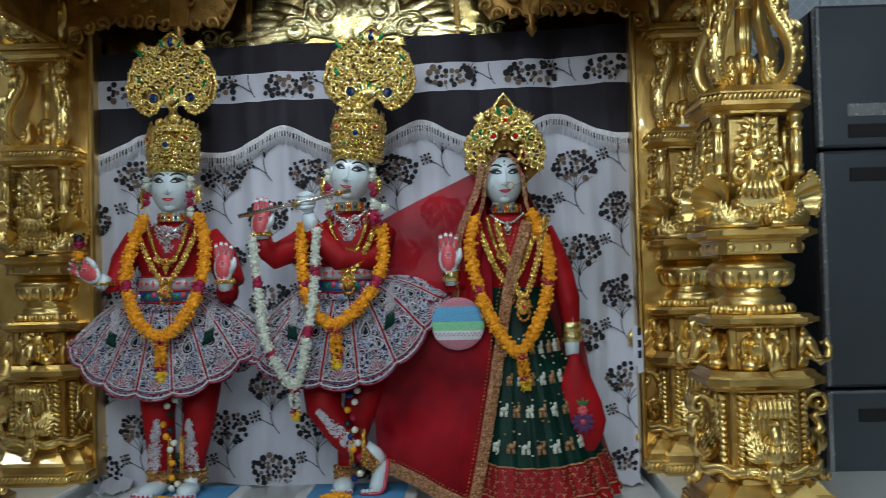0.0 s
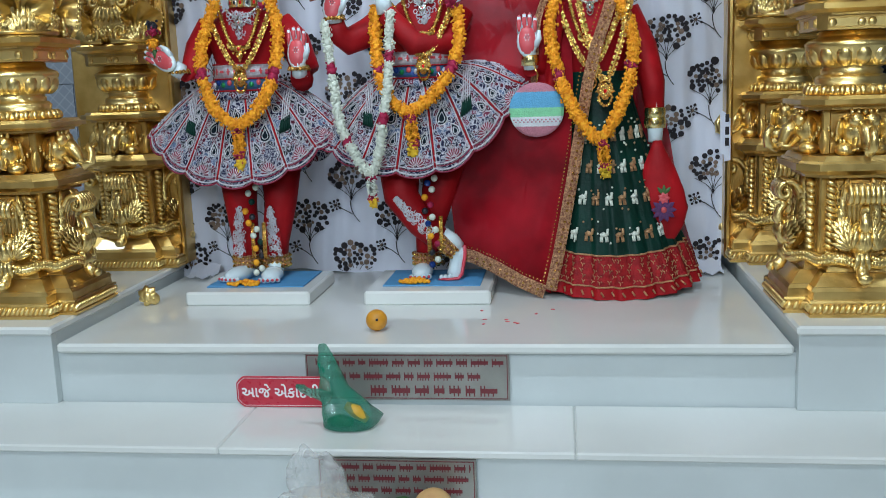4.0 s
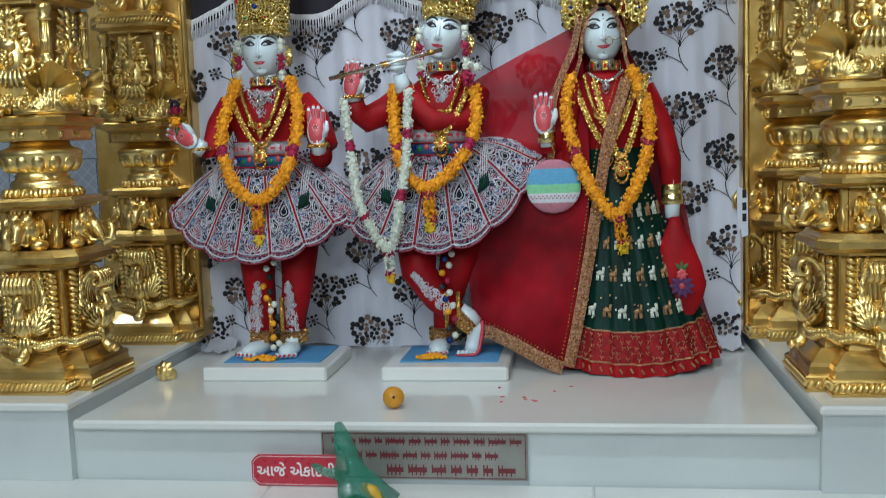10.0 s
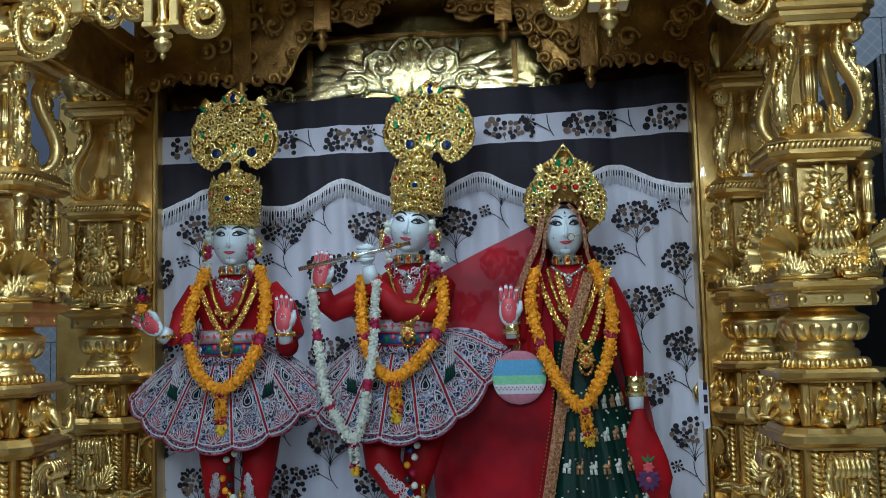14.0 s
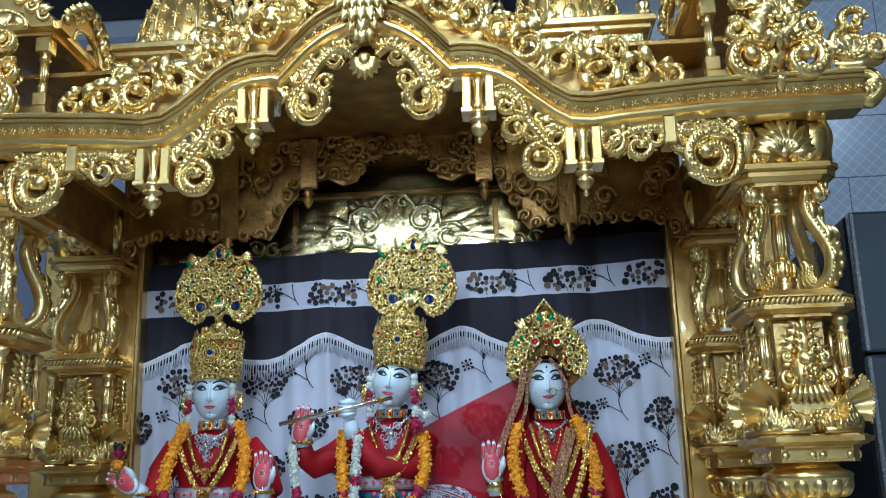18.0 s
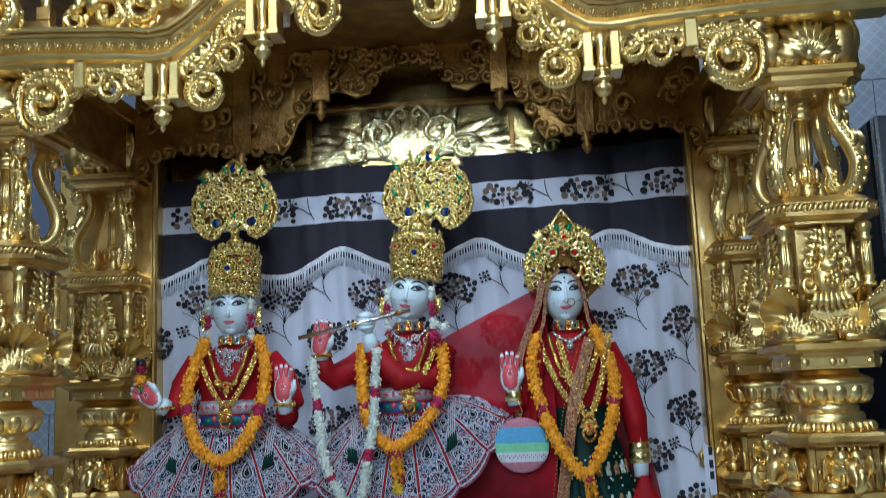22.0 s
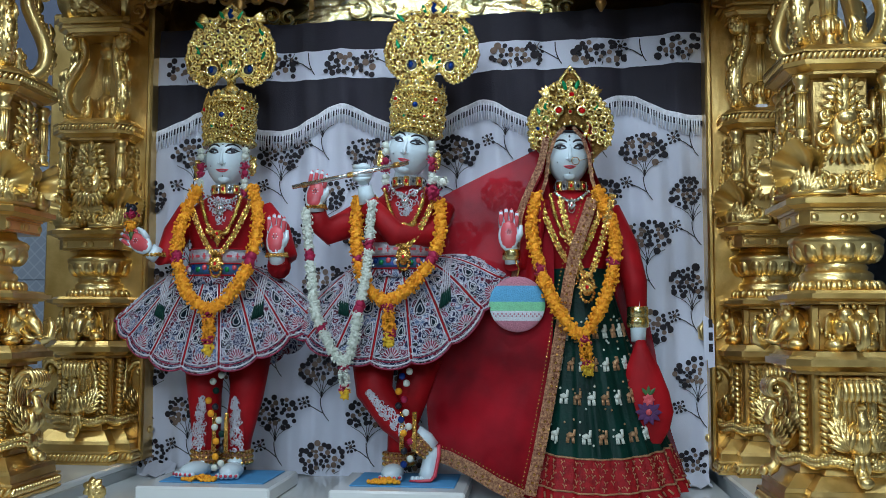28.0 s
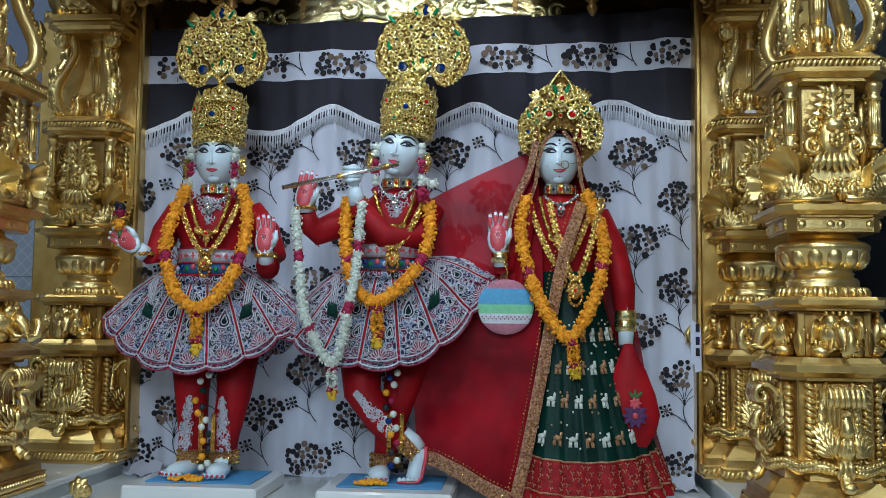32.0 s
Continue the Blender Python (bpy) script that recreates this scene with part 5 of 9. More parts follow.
# small pavilions over the front columns
for s in (-1, 1):
    pv = thing("gilded_pavilion", "small gilded pavilion with leaf medallion on the canopy corner", "pavilion", (s * 1.06, 2.545, 0), "pavilions of the canopy")
    g = Geo(); g.box(-0.15, 0.15, -0.15, 0.15, 2.43, 2.455, 0.004); g.box(-0.135, 0.135, -0.135, 0.135, 2.455, 2.48, 0.004); part("base", g, GOLD, pv)
    for a in (-1, 1):
        for b in (-1, 1):
            g = Geo(); g.box(a * 0.115 - 0.02, a * 0.115 + 0.02, b * 0.115 - 0.02, b * 0.115 + 0.02, 2.48, 2.52, 0.003)
            g.lathe([(0.018, 2.52), (0.013, 2.53), (0.017, 2.54), (0.012, 2.55)], a * 0.115, b * 0.115, 12)
            g.lathe([(0.012, 2.55), (0.0135, 2.58), (0.012, 2.62)], a * 0.115, b * 0.115, 32, 8, 0.2)
            g.lathe([(0.012, 2.62), (0.018, 2.627), (0.013, 2.634), (0.017, 2.645)], a * 0.115, b * 0.115, 12)
            g.box(a * 0.115 - 0.022, a * 0.115 + 0.022, b * 0.115 - 0.022, b * 0.115 + 0.022, 2.645, 2.69, 0.003)
            part("post", g, GOLD, pv)
    g = Geo(); stepped(g, lambda h: chamfered(h, 0.004), ((0.148, 2.69, 2.70, 0.148), (0.168, 2.70, 2.714, 0.168), (0.160, 2.722, 2.738, 0.13))); part("roof", g, GOLDP, pv)
    g = Geo()
    R_ = ring(chamfered(0.164, 0.004), 2.718)
    for a, b in zip(R_[:-1], R_[1:]):
        cable(g, a, b, 0.007)
    part("rope_moulding", g, GOLD, pv)
    g = Geo(); g.lathe([(0.11, 2.735), (0.118, 2.755), (0.105, 2.80), (0.06, 2.84), (0.03, 2.85), (0.04, 2.87), (0.015, 2.89), (0.003, 2.93)], n=40, flute=10, depth=0.12); part("dome", g, GOLD, pv)
    # cusped gable with a leafy crest over the front and the inner side
    for turn in (0.0, -PI / 2 * s):
        T = rotz(turn) @ Matrix.Translation((0, -0.168, 0))
        g = Geo(T @ Matrix.Rotation(PI / 2, 4, "X"))
        g.prism([(-0.165, 2.70), (-0.165, 2.725), (-0.12, 2.735), (-0.085, 2.775), (-0.04, 2.80), (0.0, 2.835), (0.04, 2.80), (0.085, 2.775), (0.12, 2.735), (0.165, 2.725), (0.165, 2.70), (0.10, 2.70), (0.075, 2.745), (0.0, 2.765), (-0.075, 2.745), (-0.10, 2.70)], 0.0, 0.014)
        part("gable", g, GOLDP, pv)
        g = Geo(T)
        for q in (-1, 1):
            for k, (x, z, r) in enumerate(((0.135, 2.735, 0.022), (0.10, 2.762, 0.024), (0.062, 2.79, 0.024), (0.026, 2.815, 0.022))):
                g.scroll(q * x, z, r * 0.85, 1.25, 0.8 * k, -q, r * 0.30, 0.018, False, 5)
                for w in (-1, 0, 1):
                    g.leaf(q * x, z, PI / 2 - q * (0.55 + 0.5 * w), r * 1.7, r * 0.6, 0.016, 0.02, 2, 6)
            for k in range(12):
                a = PI / 2 * k / 12
                g.blob((q * 0.088 * math.cos(a), -0.018, 2.702 + 0.052 * math.sin(a)), 0.0065, 6, 4)
        for k in range(7):
            g.leaf(0, 2.815, PI * (0.14 + 0.12 * k), 0.045, 0.018, 0.012, 0.016, 2, 6)
        part("gable_crest", g, GOLD, pv)
    # medallion: two beaded scrolls, leaf fans and a bud
    g = Geo(Matrix.Translation((s * 0.03, -0.185, 0)))
    for q in (-1, 1):
        g.scroll(q * 0.066, 2.455, 0.060, 1.7, PI / 2 + 0.9 * q, -q, 0.019, 0.045, True, 5)
        g.scroll(q * 0.098, 2.550, 0.036, 1.5, PI / 2 - 0.4 * q, q, 0.012, 0.030, True, 5)
        g.scroll(q * 0.072, 2.640, 0.032, 1.5, PI / 2 + 0.4 * q, -q, 0.011, 0.028, True, 4)
        for i in range(4):
            g.leaf(q * 0.016, 2.51 + 0.015 * i, PI / 2 - q * (1.35 - 0.25 * i), 0.080 - 0.004 * i, 0.034, 0.035, 0.045, 3, 9, 0.6 * q)
        for i in range(3):
            g.leaf(q * 0.010, 2.605 + 0.012 * i, PI / 2 - q * (1.15 - 0.3 * i), 0.070, 0.030, 0.030, 0.040, 3, 9, -0.4 * q)
    for i in range(7):
        g.leaf(0, 2.565, PI * (0.08 + 0.14 * i), 0.070, 0.026, 0.050, 0.035, 3, 9)
    for i in range(5):
        g.leaf(0, 2.535, -PI * (0.2 + 0.15 * i), 0.060, 0.026, 0.050, 0.035, 3, 9)
    for i in range(7):
        a = 2 * PI * i / 7
        g.blob((0.019 * math.cos(a), -0.078, 2.552 + 0.019 * math.sin(a)), (0.011, 0.010, 0.011), 8, 6)
    g.blob((0, -0.090, 2.552), 0.011, 8, 6)
    for i in range(5):
        g.leaf(0, 2.65, PI * (0.26 + 0.12 * i), 0.060, 0.024, 0.032, 0.035, 2, 8)
    g.leaf(0, 2.43, -PI / 2, 0.06, 0.03, 0.03, 0.03, 3, 8)
    g.blob((0, -0.024, 2.55), (0.060, 0.022, 0.11), 14, 9)
    part("leaf_medallion", g, GOLD, pv)
    # outer end scrolls
    es = thing("cornice_end_scroll", "gilded leaf scroll on the cornice end", "ornament", (0, 0, 0), "end scrolls of the cornice")
    g = Geo(Matrix.Translation((0, 2.37, 0)) @ Matrix.Diagonal((s, 1, 1, 1)))
    g.scroll(1.285, 2.495, 0.052, 1.7, 1.0, 1, 0.014, 0.03, True, 5); g.scroll(1.345, 2.485, 0.036, 1.5, 2.4, -1, 0.011, 0.03, True, 4); g.scroll(1.30, 2.565, 0.038, 1.5, 0.2, 1, 0.011, 0.025, True, 4)
    for i in range(7):
        g.leaf(1.27, 2.455, PI * (0.02 + 0.13 * i), 0.085, 0.028, 0.02, 0.03, 3, 7, 0.3)
    g.leaf(1.24, 2.45, 0.0, 0.13, 0.05, 0.02, 0.02, 3, 9)
    part("scroll", g, GOLD, es)
    g = Geo(Matrix.Translation((0, 2.37, 0)) @ Matrix.Diagonal((s, 1, 1, 1)))
    P = curve_through([(1.27, 0, 2.43), (1.33, 0, 2.425), (1.352, 0, 2.385), (1.325, 0, 2.35), (1.297, 0, 2.362), (1.305, 0, 2.385)], 36)
    g.tube(P, [0.010 + 0.013 * math.sin(PI * min(1.0, 0.15 + 0.85 * i / (len(P) - 1))) for i in range(len(P))], 10)
    for p in P[2:-6:4]:
        g.blob((p[0], p[1] - 0.016, p[2]), (0.006, 0.008, 0.006), 6, 4)
    for i in range(4):
        g.leaf(1.32, 2.40, -PI * (0.05 + 0.16 * i), 0.05, 0.02, 0.005, 0.02, 2, 6)
    part("curl", g, GOLD, es)

# ---- curtain ----
curtain = thing("curtain", "white cotton curtain with black and taupe flower print and black bands", "curtain")
CX0, CX1, CY = -0.955, 0.905, 3.215


def fold(x, z):
    return 0.010 * math.sin(x * 23 + 1.5 * math.sin(z * 2.1)) + 0.006 * math.sin(x * 51 + z * 3) + 0.004 * math.sin(z * 17 + x * 6) + 0.008 * math.sin(x * 9.3 + z * 4) + 0.0035 * math.sin(x * 97 + 2 * math.sin(z * 3 + x)) + 0.007 * noise.noise(Vector((x * 5, z * 1.3, 2.0))) + 0.005 * noise.noise(Vector((x * 14, z * 3.0, 5.0)))


def sheet(name, x0, x1, zb, zt, y, material, nx=90, nz=40, k=1.0, label=""):
    """A hanging cloth; zb and zt give its lower and upper edge along x."""
    g = Geo()
    vs, fs = [], []
    for j in range(nz + 1):
        for i in range(nx + 1):
            x = x0 + (x1 - x0) * i / nx
            a, b = zb(x), zt(x)
            z = a + (b - a) * j / nz
            vs.append((x, y + k * fold(x, z), z))
    for j in range(nz):
        for i in range(nx):
            a = j * (nx + 1) + i
            fs.append((a, a + 1, a + nx + 2, a + nx + 1))
    g.add(vs, fs, True)
    return part(name, g, material, curtain, label)


def lift(x):
    return 0.022 * (x / 0.93)


def scallop(x):
    """Lower edge of the black band."""
    u = ((x + 0.27) / 0.462) % 1.0
    return 1.838 + lift(x) * 0.9 + 0.066 * (abs(math.cos(PI * u)) ** 2.2 + 0.25 * abs(math.cos(PI * u)) ** 8) / 1.05


sheet("main_cloth", CX0, CX1, lambda x: 0.704 + 0.012 * math.sin(x * 9), lambda x: 1.99, CY, CLOTH_W, 240, 70)
sheet("black_band", CX0, CX1, lambda x: scallop(x) - 0.022, lambda x: 2.035 + lift(x), CY - 0.006, CLOTH_K, 120, 8, 1, "black cloth band with a scalloped edge")
sheet("printed_band", CX0, CX1, lambda x: 2.021 + lift(x), lambda x: 2.118 + lift(x), CY - 0.010, CLOTH_W, 90, 4, 1, "white printed cloth band")
sheet("top_band", CX0, CX1, lambda x: 2.112 + lift(x), lambda x: 2.215 + lift(x), CY - 0.007, CLOTH_K, 90, 4, 1, "black cloth band")
g = Geo()
x = CX0 + 0.004
while x < CX1:
    z = scallop(x)
    y = CY - 0.009 + fold(x, z)
    L = 0.05 + 0.006 * rnd.random()
    g.tube([(x, y, z + 0.012), (x + rnd.uniform(-0.002, 0.002), y - 0.003, z - L * 0.5), (x + rnd.uniform(-0.003, 0.003), y, z - L)], [0.0026, 0.0027, 0.0022], 4)
    x += 0.0088
part("fringe", g, FRINGE, curtain, "grey tasselled fringe")
g = Geo()
n = 150
vs, fs = [], []
for i in range(n + 1):
    x = CX0 + (CX1 - CX0) * i / n
    z = scallop(x)
    y = CY - 0.0105 + fold(x, z)
    vs += [(x, y, z - 0.004), (x, y - 0.002, z + 0.006), (x, y, z + 0.014)]
for i in range(n):
    a = i * 3
    fs += [(a, a + 3, a + 4, a + 1), (a + 1, a + 4, a + 5, a + 2)]
g.add(vs, fs, True)
part("fringe_tape", g, FRINGE, curtain)


def dot(g, x, z, r, y):
    n = 9
    vs = [(x + r * math.cos(2 * PI * i / n), y + fold(x, z), z + r * math.sin(2 * PI * i / n)) for i in range(n)]
    g.add(vs, [tuple(range(n - 1, -1, -1))], False)


def strip(g, pts, w, y):
    vs, fs = [], []
    for i, (x, z) in enumerate(pts):
        a, b = pts[max(0, i - 1)], pts[min(len(pts) - 1, i + 1)]
        dx, dz = b[0] - a[0], b[1] - a[1]
        L = math.hypot(dx, dz) or 1
        vs += [(x - dz / L * w, y + fold(x, z), z + dx / L * w), (x + dz / L * w, y + fold(x, z), z - dx / L * w)]
    for i in range(len(pts) - 1):
        fs.append((2 * i, 2 * i + 2, 2 * i + 3, 2 * i + 1))
    g.add(vs, fs, False)


def tree_motif(gk, gb, x, z, s, y, zlo, zhi, seed):
    """A bent stem that fans out into a cloud of dark and taupe dots, with a small sprig low on one side."""
    r = random.Random(seed)
    inside = lambda p, q=0.0: zlo + q < p[1] < zhi - q and CX0 + q < p[0] < CX1 - q

    def put(g, a, b, q):
        if inside((a, b), q):
            dot(g, a, b, q, y - 0.0006 * r.random())

    def line(pts, w):
        pts = [p for p in pts if inside(p)]
        if len(pts) > 1:
            strip(gk, pts, w, y)
    fork = (x, z - 0.035 * s)
    line([(x - 0.004 * s + 0.030 * s * t ** 2.5, fork[1] - 0.082 * s * t) for t in [i / 6 for i in range(7)]], 0.0016 * s)
    for k in range(6):
        u = (k - 2.5) / 2.5
        line([(x + 0.062 * s * u * (0.35 * t + 0.65 * t * t), fork[1] + (0.085 - 0.03 * u * u) * s * t ** 0.8) for t in [i / 5 for i in range(6)]], 0.0011 * s)
    placed = []
    for i in range(420):
        a, q = r.uniform(0, 2 * PI), math.sqrt(r.random())
        u, w = 0.078 * q * math.cos(a), 0.056 * q * math.sin(a)
        rad = r.uniform(0.0052, 0.0082) + 0.0068 * q * r.random()
        if w < -0.034 and abs(u) < 0.026 or any(math.hypot(u - b, w - c) < 0.80 * (rad + d) for b, c, d in placed):
            continue
        placed.append((u, w, rad))
        put(gb if r.random() < (0.45 if q < 0.7 else 0.12) else gk, x + s * u, z + 0.063 * s + s * w, s * rad)
    # side sprig
    bx, bz = x - 0.060 * s, z - 0.052 * s
    line([(x + 0.004 * s, z - 0.088 * s), (x - 0.022 * s, z - 0.070 * s), (bx, bz)], 0.0016 * s)
    for i in range(9):
        a = 2 * PI * i / 8 + 0.3
        q = 0 if i == 8 else (0.021 if i % 2 else 0.015) * s
        if q:
            line([(bx, bz), (bx + q * math.cos(a), bz + q * math.sin(a))], 0.0010 * s)
        put(gb if i == 8 else gk, bx + q * math.cos(a), bz + q * math.sin(a), s * (0.0062 if i == 8 else r.uniform(0.0040, 0.0062)))


gk, gb = Geo(), Geo()
kk = 0
for ci in range(13):
    cx = -0.93 + 0.150 * ci
    for ri in range(-1, 6):
        cz = 0.70 + 0.287 * ri + (0.145 if ci % 2 else 0)
        kk += 1
        tree_motif(gk, gb, cx + rnd.uniform(-0.008, 0.008), cz, 0.93, CY - 0.0055, 0.708, 1.86, kk)
for ci in range(15):
    cx = -0.93 + 0.137 * ci
    kk += 1
    tree_motif(gk, gb, cx, (1.988 if ci % 2 else 2.150) + lift(cx), 1.1, CY - 0.0150, 2.024 + lift(cx), 2.115 + lift(cx), kk)
part("black_print", gk, PRINT_K, curtain, "black flower print")
tagged(part("taupe_print", gb, PRINT_B, curtain, "taupe flower print"), kind="stuff")
# crumpled lower corners lying on the platform
for s, x0 in ((1, 0.80), (-1, -0.90)):
    g = Geo()
    vs, fs = [], []
    for j in range(7):
        for i in range(9):
            u, w = i / 8, j / 6
            vs.append((x0 + 0.1 * u, 3.19 - 0.09 * w + 0.01 * math.sin(u * 9), 0.706 + 0.03 * (1 - w) ** 2 + 0.012 * math.sin(u * 7 + w * 5) ** 2))
    for j in range(6):
        for i in range(8):
            a = j * 9 + i
            fs.append((a, a + 1, a + 10, a + 9))
    g.add(vs, fs, True)
    part("trailing_corner", g, CLOTH_W, curtain)

# ---- fridge and wall fittings ----
fr = thing("refrigerator", "tall dark grey steel refrigerator with three doors", "refrigerator", (1.487, 3.06, 0.66))
g = Geo(); g.box(0.0, 0.72, 0.055, 0.70, 0.005, 1.585, 0.012); part("body", g, DARK, fr)
for z0, z1 in ((0.02, 0.345), (0.355, 1.11), (1.12, 1.58)):
    g = Geo(); g.box(0.0, 0.72, 0.0, 0.05, z0, z1, 0.01)
    d = part("door", g, STEEL, fr)
    g = Geo(); g.box(-0.004, 0.012, -0.004, 0.03, z0 + 0.004, z1 - 0.004, 0.003); part("edge_trim", g, STEEL_E, d, "bright steel edge")
    g = Geo(); g.box(0.09, 0.40, -0.003, 0.01, (z1 - 0.10) if z0 < 1 else z0 + 0.03, (z1 - 0.055) if z0 < 1 else z0 + 0.075, 0.003); part("handle_recess", g, DARK, d)
g = Geo(); g.box(0.09, 0.36, -0.004, 0.004, 1.22, 1.26, 0.002); part("display_strip", g, STEEL_E, fr)

sp = thing("wall_speaker", "square grey speaker on the tiled wall", "speaker", (2.09, 4.27, 3.69))
g = Geo(); g.box(-0.058, 0.058, -0.03, 0.02, -0.050, 0.050, 0.005); part("case", g, STEEL, sp)
g = Geo(Matrix.Translation((0.0, -0.03, 0.0)) @ Matrix.Rotation(PI / 2, 4, "X")); g.lathe([(0.030, -0.002), (0.034, 0.006), (0.02, 0.008), (0.006, 0.003)], n=24); part("cone", g, DARK, sp)
g = Geo(); g.blob((0.028, -0.035, 0.0), 0.012, 8, 6); part("knob", g, DARK, sp)

# unseen tube bodies added to the lamps, on hall ceiling and wall opposite the shrine
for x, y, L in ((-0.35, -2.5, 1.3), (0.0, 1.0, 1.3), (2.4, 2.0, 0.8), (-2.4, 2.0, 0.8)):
    tl = thing("unseen_tube_light", "unseen white tube in a slim ceiling batten, added for light", "light", (x, y, 0), "ceiling tube lights")
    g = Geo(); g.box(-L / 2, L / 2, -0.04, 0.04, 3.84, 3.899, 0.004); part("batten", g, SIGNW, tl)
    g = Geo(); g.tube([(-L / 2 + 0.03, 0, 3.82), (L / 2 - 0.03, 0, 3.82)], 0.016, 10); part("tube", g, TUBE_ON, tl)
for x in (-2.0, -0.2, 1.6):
    tl = thing("unseen_tube_light", "unseen white tube in a slim wall batten, added for light", "light", (x, -3.6, 2.95), "wall tube lights")
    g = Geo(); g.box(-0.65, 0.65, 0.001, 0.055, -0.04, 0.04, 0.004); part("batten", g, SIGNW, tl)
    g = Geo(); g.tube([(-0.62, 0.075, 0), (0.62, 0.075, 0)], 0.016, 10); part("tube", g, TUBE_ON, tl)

# unseen small lamps added behind the valance to light statues' crowns and back panel
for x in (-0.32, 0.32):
    cl = thing("unseen_canopy_lamp", "small unseen white lamp assumed behind the canopy valance", "light", (x, 2.47, 2.455), "canopy lamps")
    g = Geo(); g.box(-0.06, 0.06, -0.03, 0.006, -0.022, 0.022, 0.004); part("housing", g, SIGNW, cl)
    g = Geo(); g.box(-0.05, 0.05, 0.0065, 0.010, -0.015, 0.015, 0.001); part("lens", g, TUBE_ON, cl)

# small things left on the column slabs
wd = thing("round_disc", "small white round disc leaning on the gilded column", "disc", (-1.100, 2.412, 1.8585))
g = Geo(Matrix.Rotation(PI / 2, 4, "X")); g.lathe([(0.001, -0.003), (0.029, -0.003), (0.031, 0.0), (0.029, 0.004), (0.001, 0.004)], n=28); part("dial", g, SIGNW, wd)
g = Geo(Matrix.Rotation(PI / 2, 4, "X")); g.lathe([(0.012, 0.0042), (0.013, 0.0048), (0.003, 0.0048), (0.002, 0.0042)], n=18); part("mark", g, STEEL_E, wd)
wb = thing("small_packet", "small white printed packet on the column slab", "packet", (1.064, 3.095, 1.8275))
g = Geo(); g.box(-0.017, 0.017, -0.010, 0.010, 0.0, 0.048, 0.002); part("box", g, SIGNW, wb)
g = Geo(); g.box(-0.007, 0.007, -0.0110, -0.0102, 0.018, 0.032, 0.0003); part("print", g, DARK, wb)

# ---- plinths and mats ----
for x0, x1 in ((-0.745, -0.36), (-0.195, 0.18)):
    g = Geo(); g.box(x0, x1, 2.72, 3.04, 0.701, 0.744, 0.006)
    solid("statue_plinth", g, MARBLE, "low white marble plinth on the platform", "plinth", "statue plinths")
    g = Geo(); g.box(x0 + 0.045, x1 - 0.035, 2.785, 3.02, 0.7445, 0.748, 0.001)
    solid("floor_mat", g, BLUEMAT, "blue mat on a marble plinth", "mat", "blue mats")


def loft(g, rings, n=18):
    vs, fs = [], []
    for cx, cy, z, rx, ry in rings:
        for i in range(n):
            a = 2 * PI * i / n
            vs.append((cx + rx * math.cos(a), cy + ry * math.sin(a), z))
    for j in range(len(rings) - 1):
        for i in range(n):
            k = (i + 1) % n
            fs.append((j * n + i, j * n + k, (j + 1) * n + k, (j + 1) * n + i))
    fs += [tuple(range(n - 1, -1, -1)), tuple((len(rings) - 1) * n + i for i in range(n))]
    g.add(vs, fs, True)


BODY = [STATUE, RED, INK, LIP, PALMRED, GREEN]


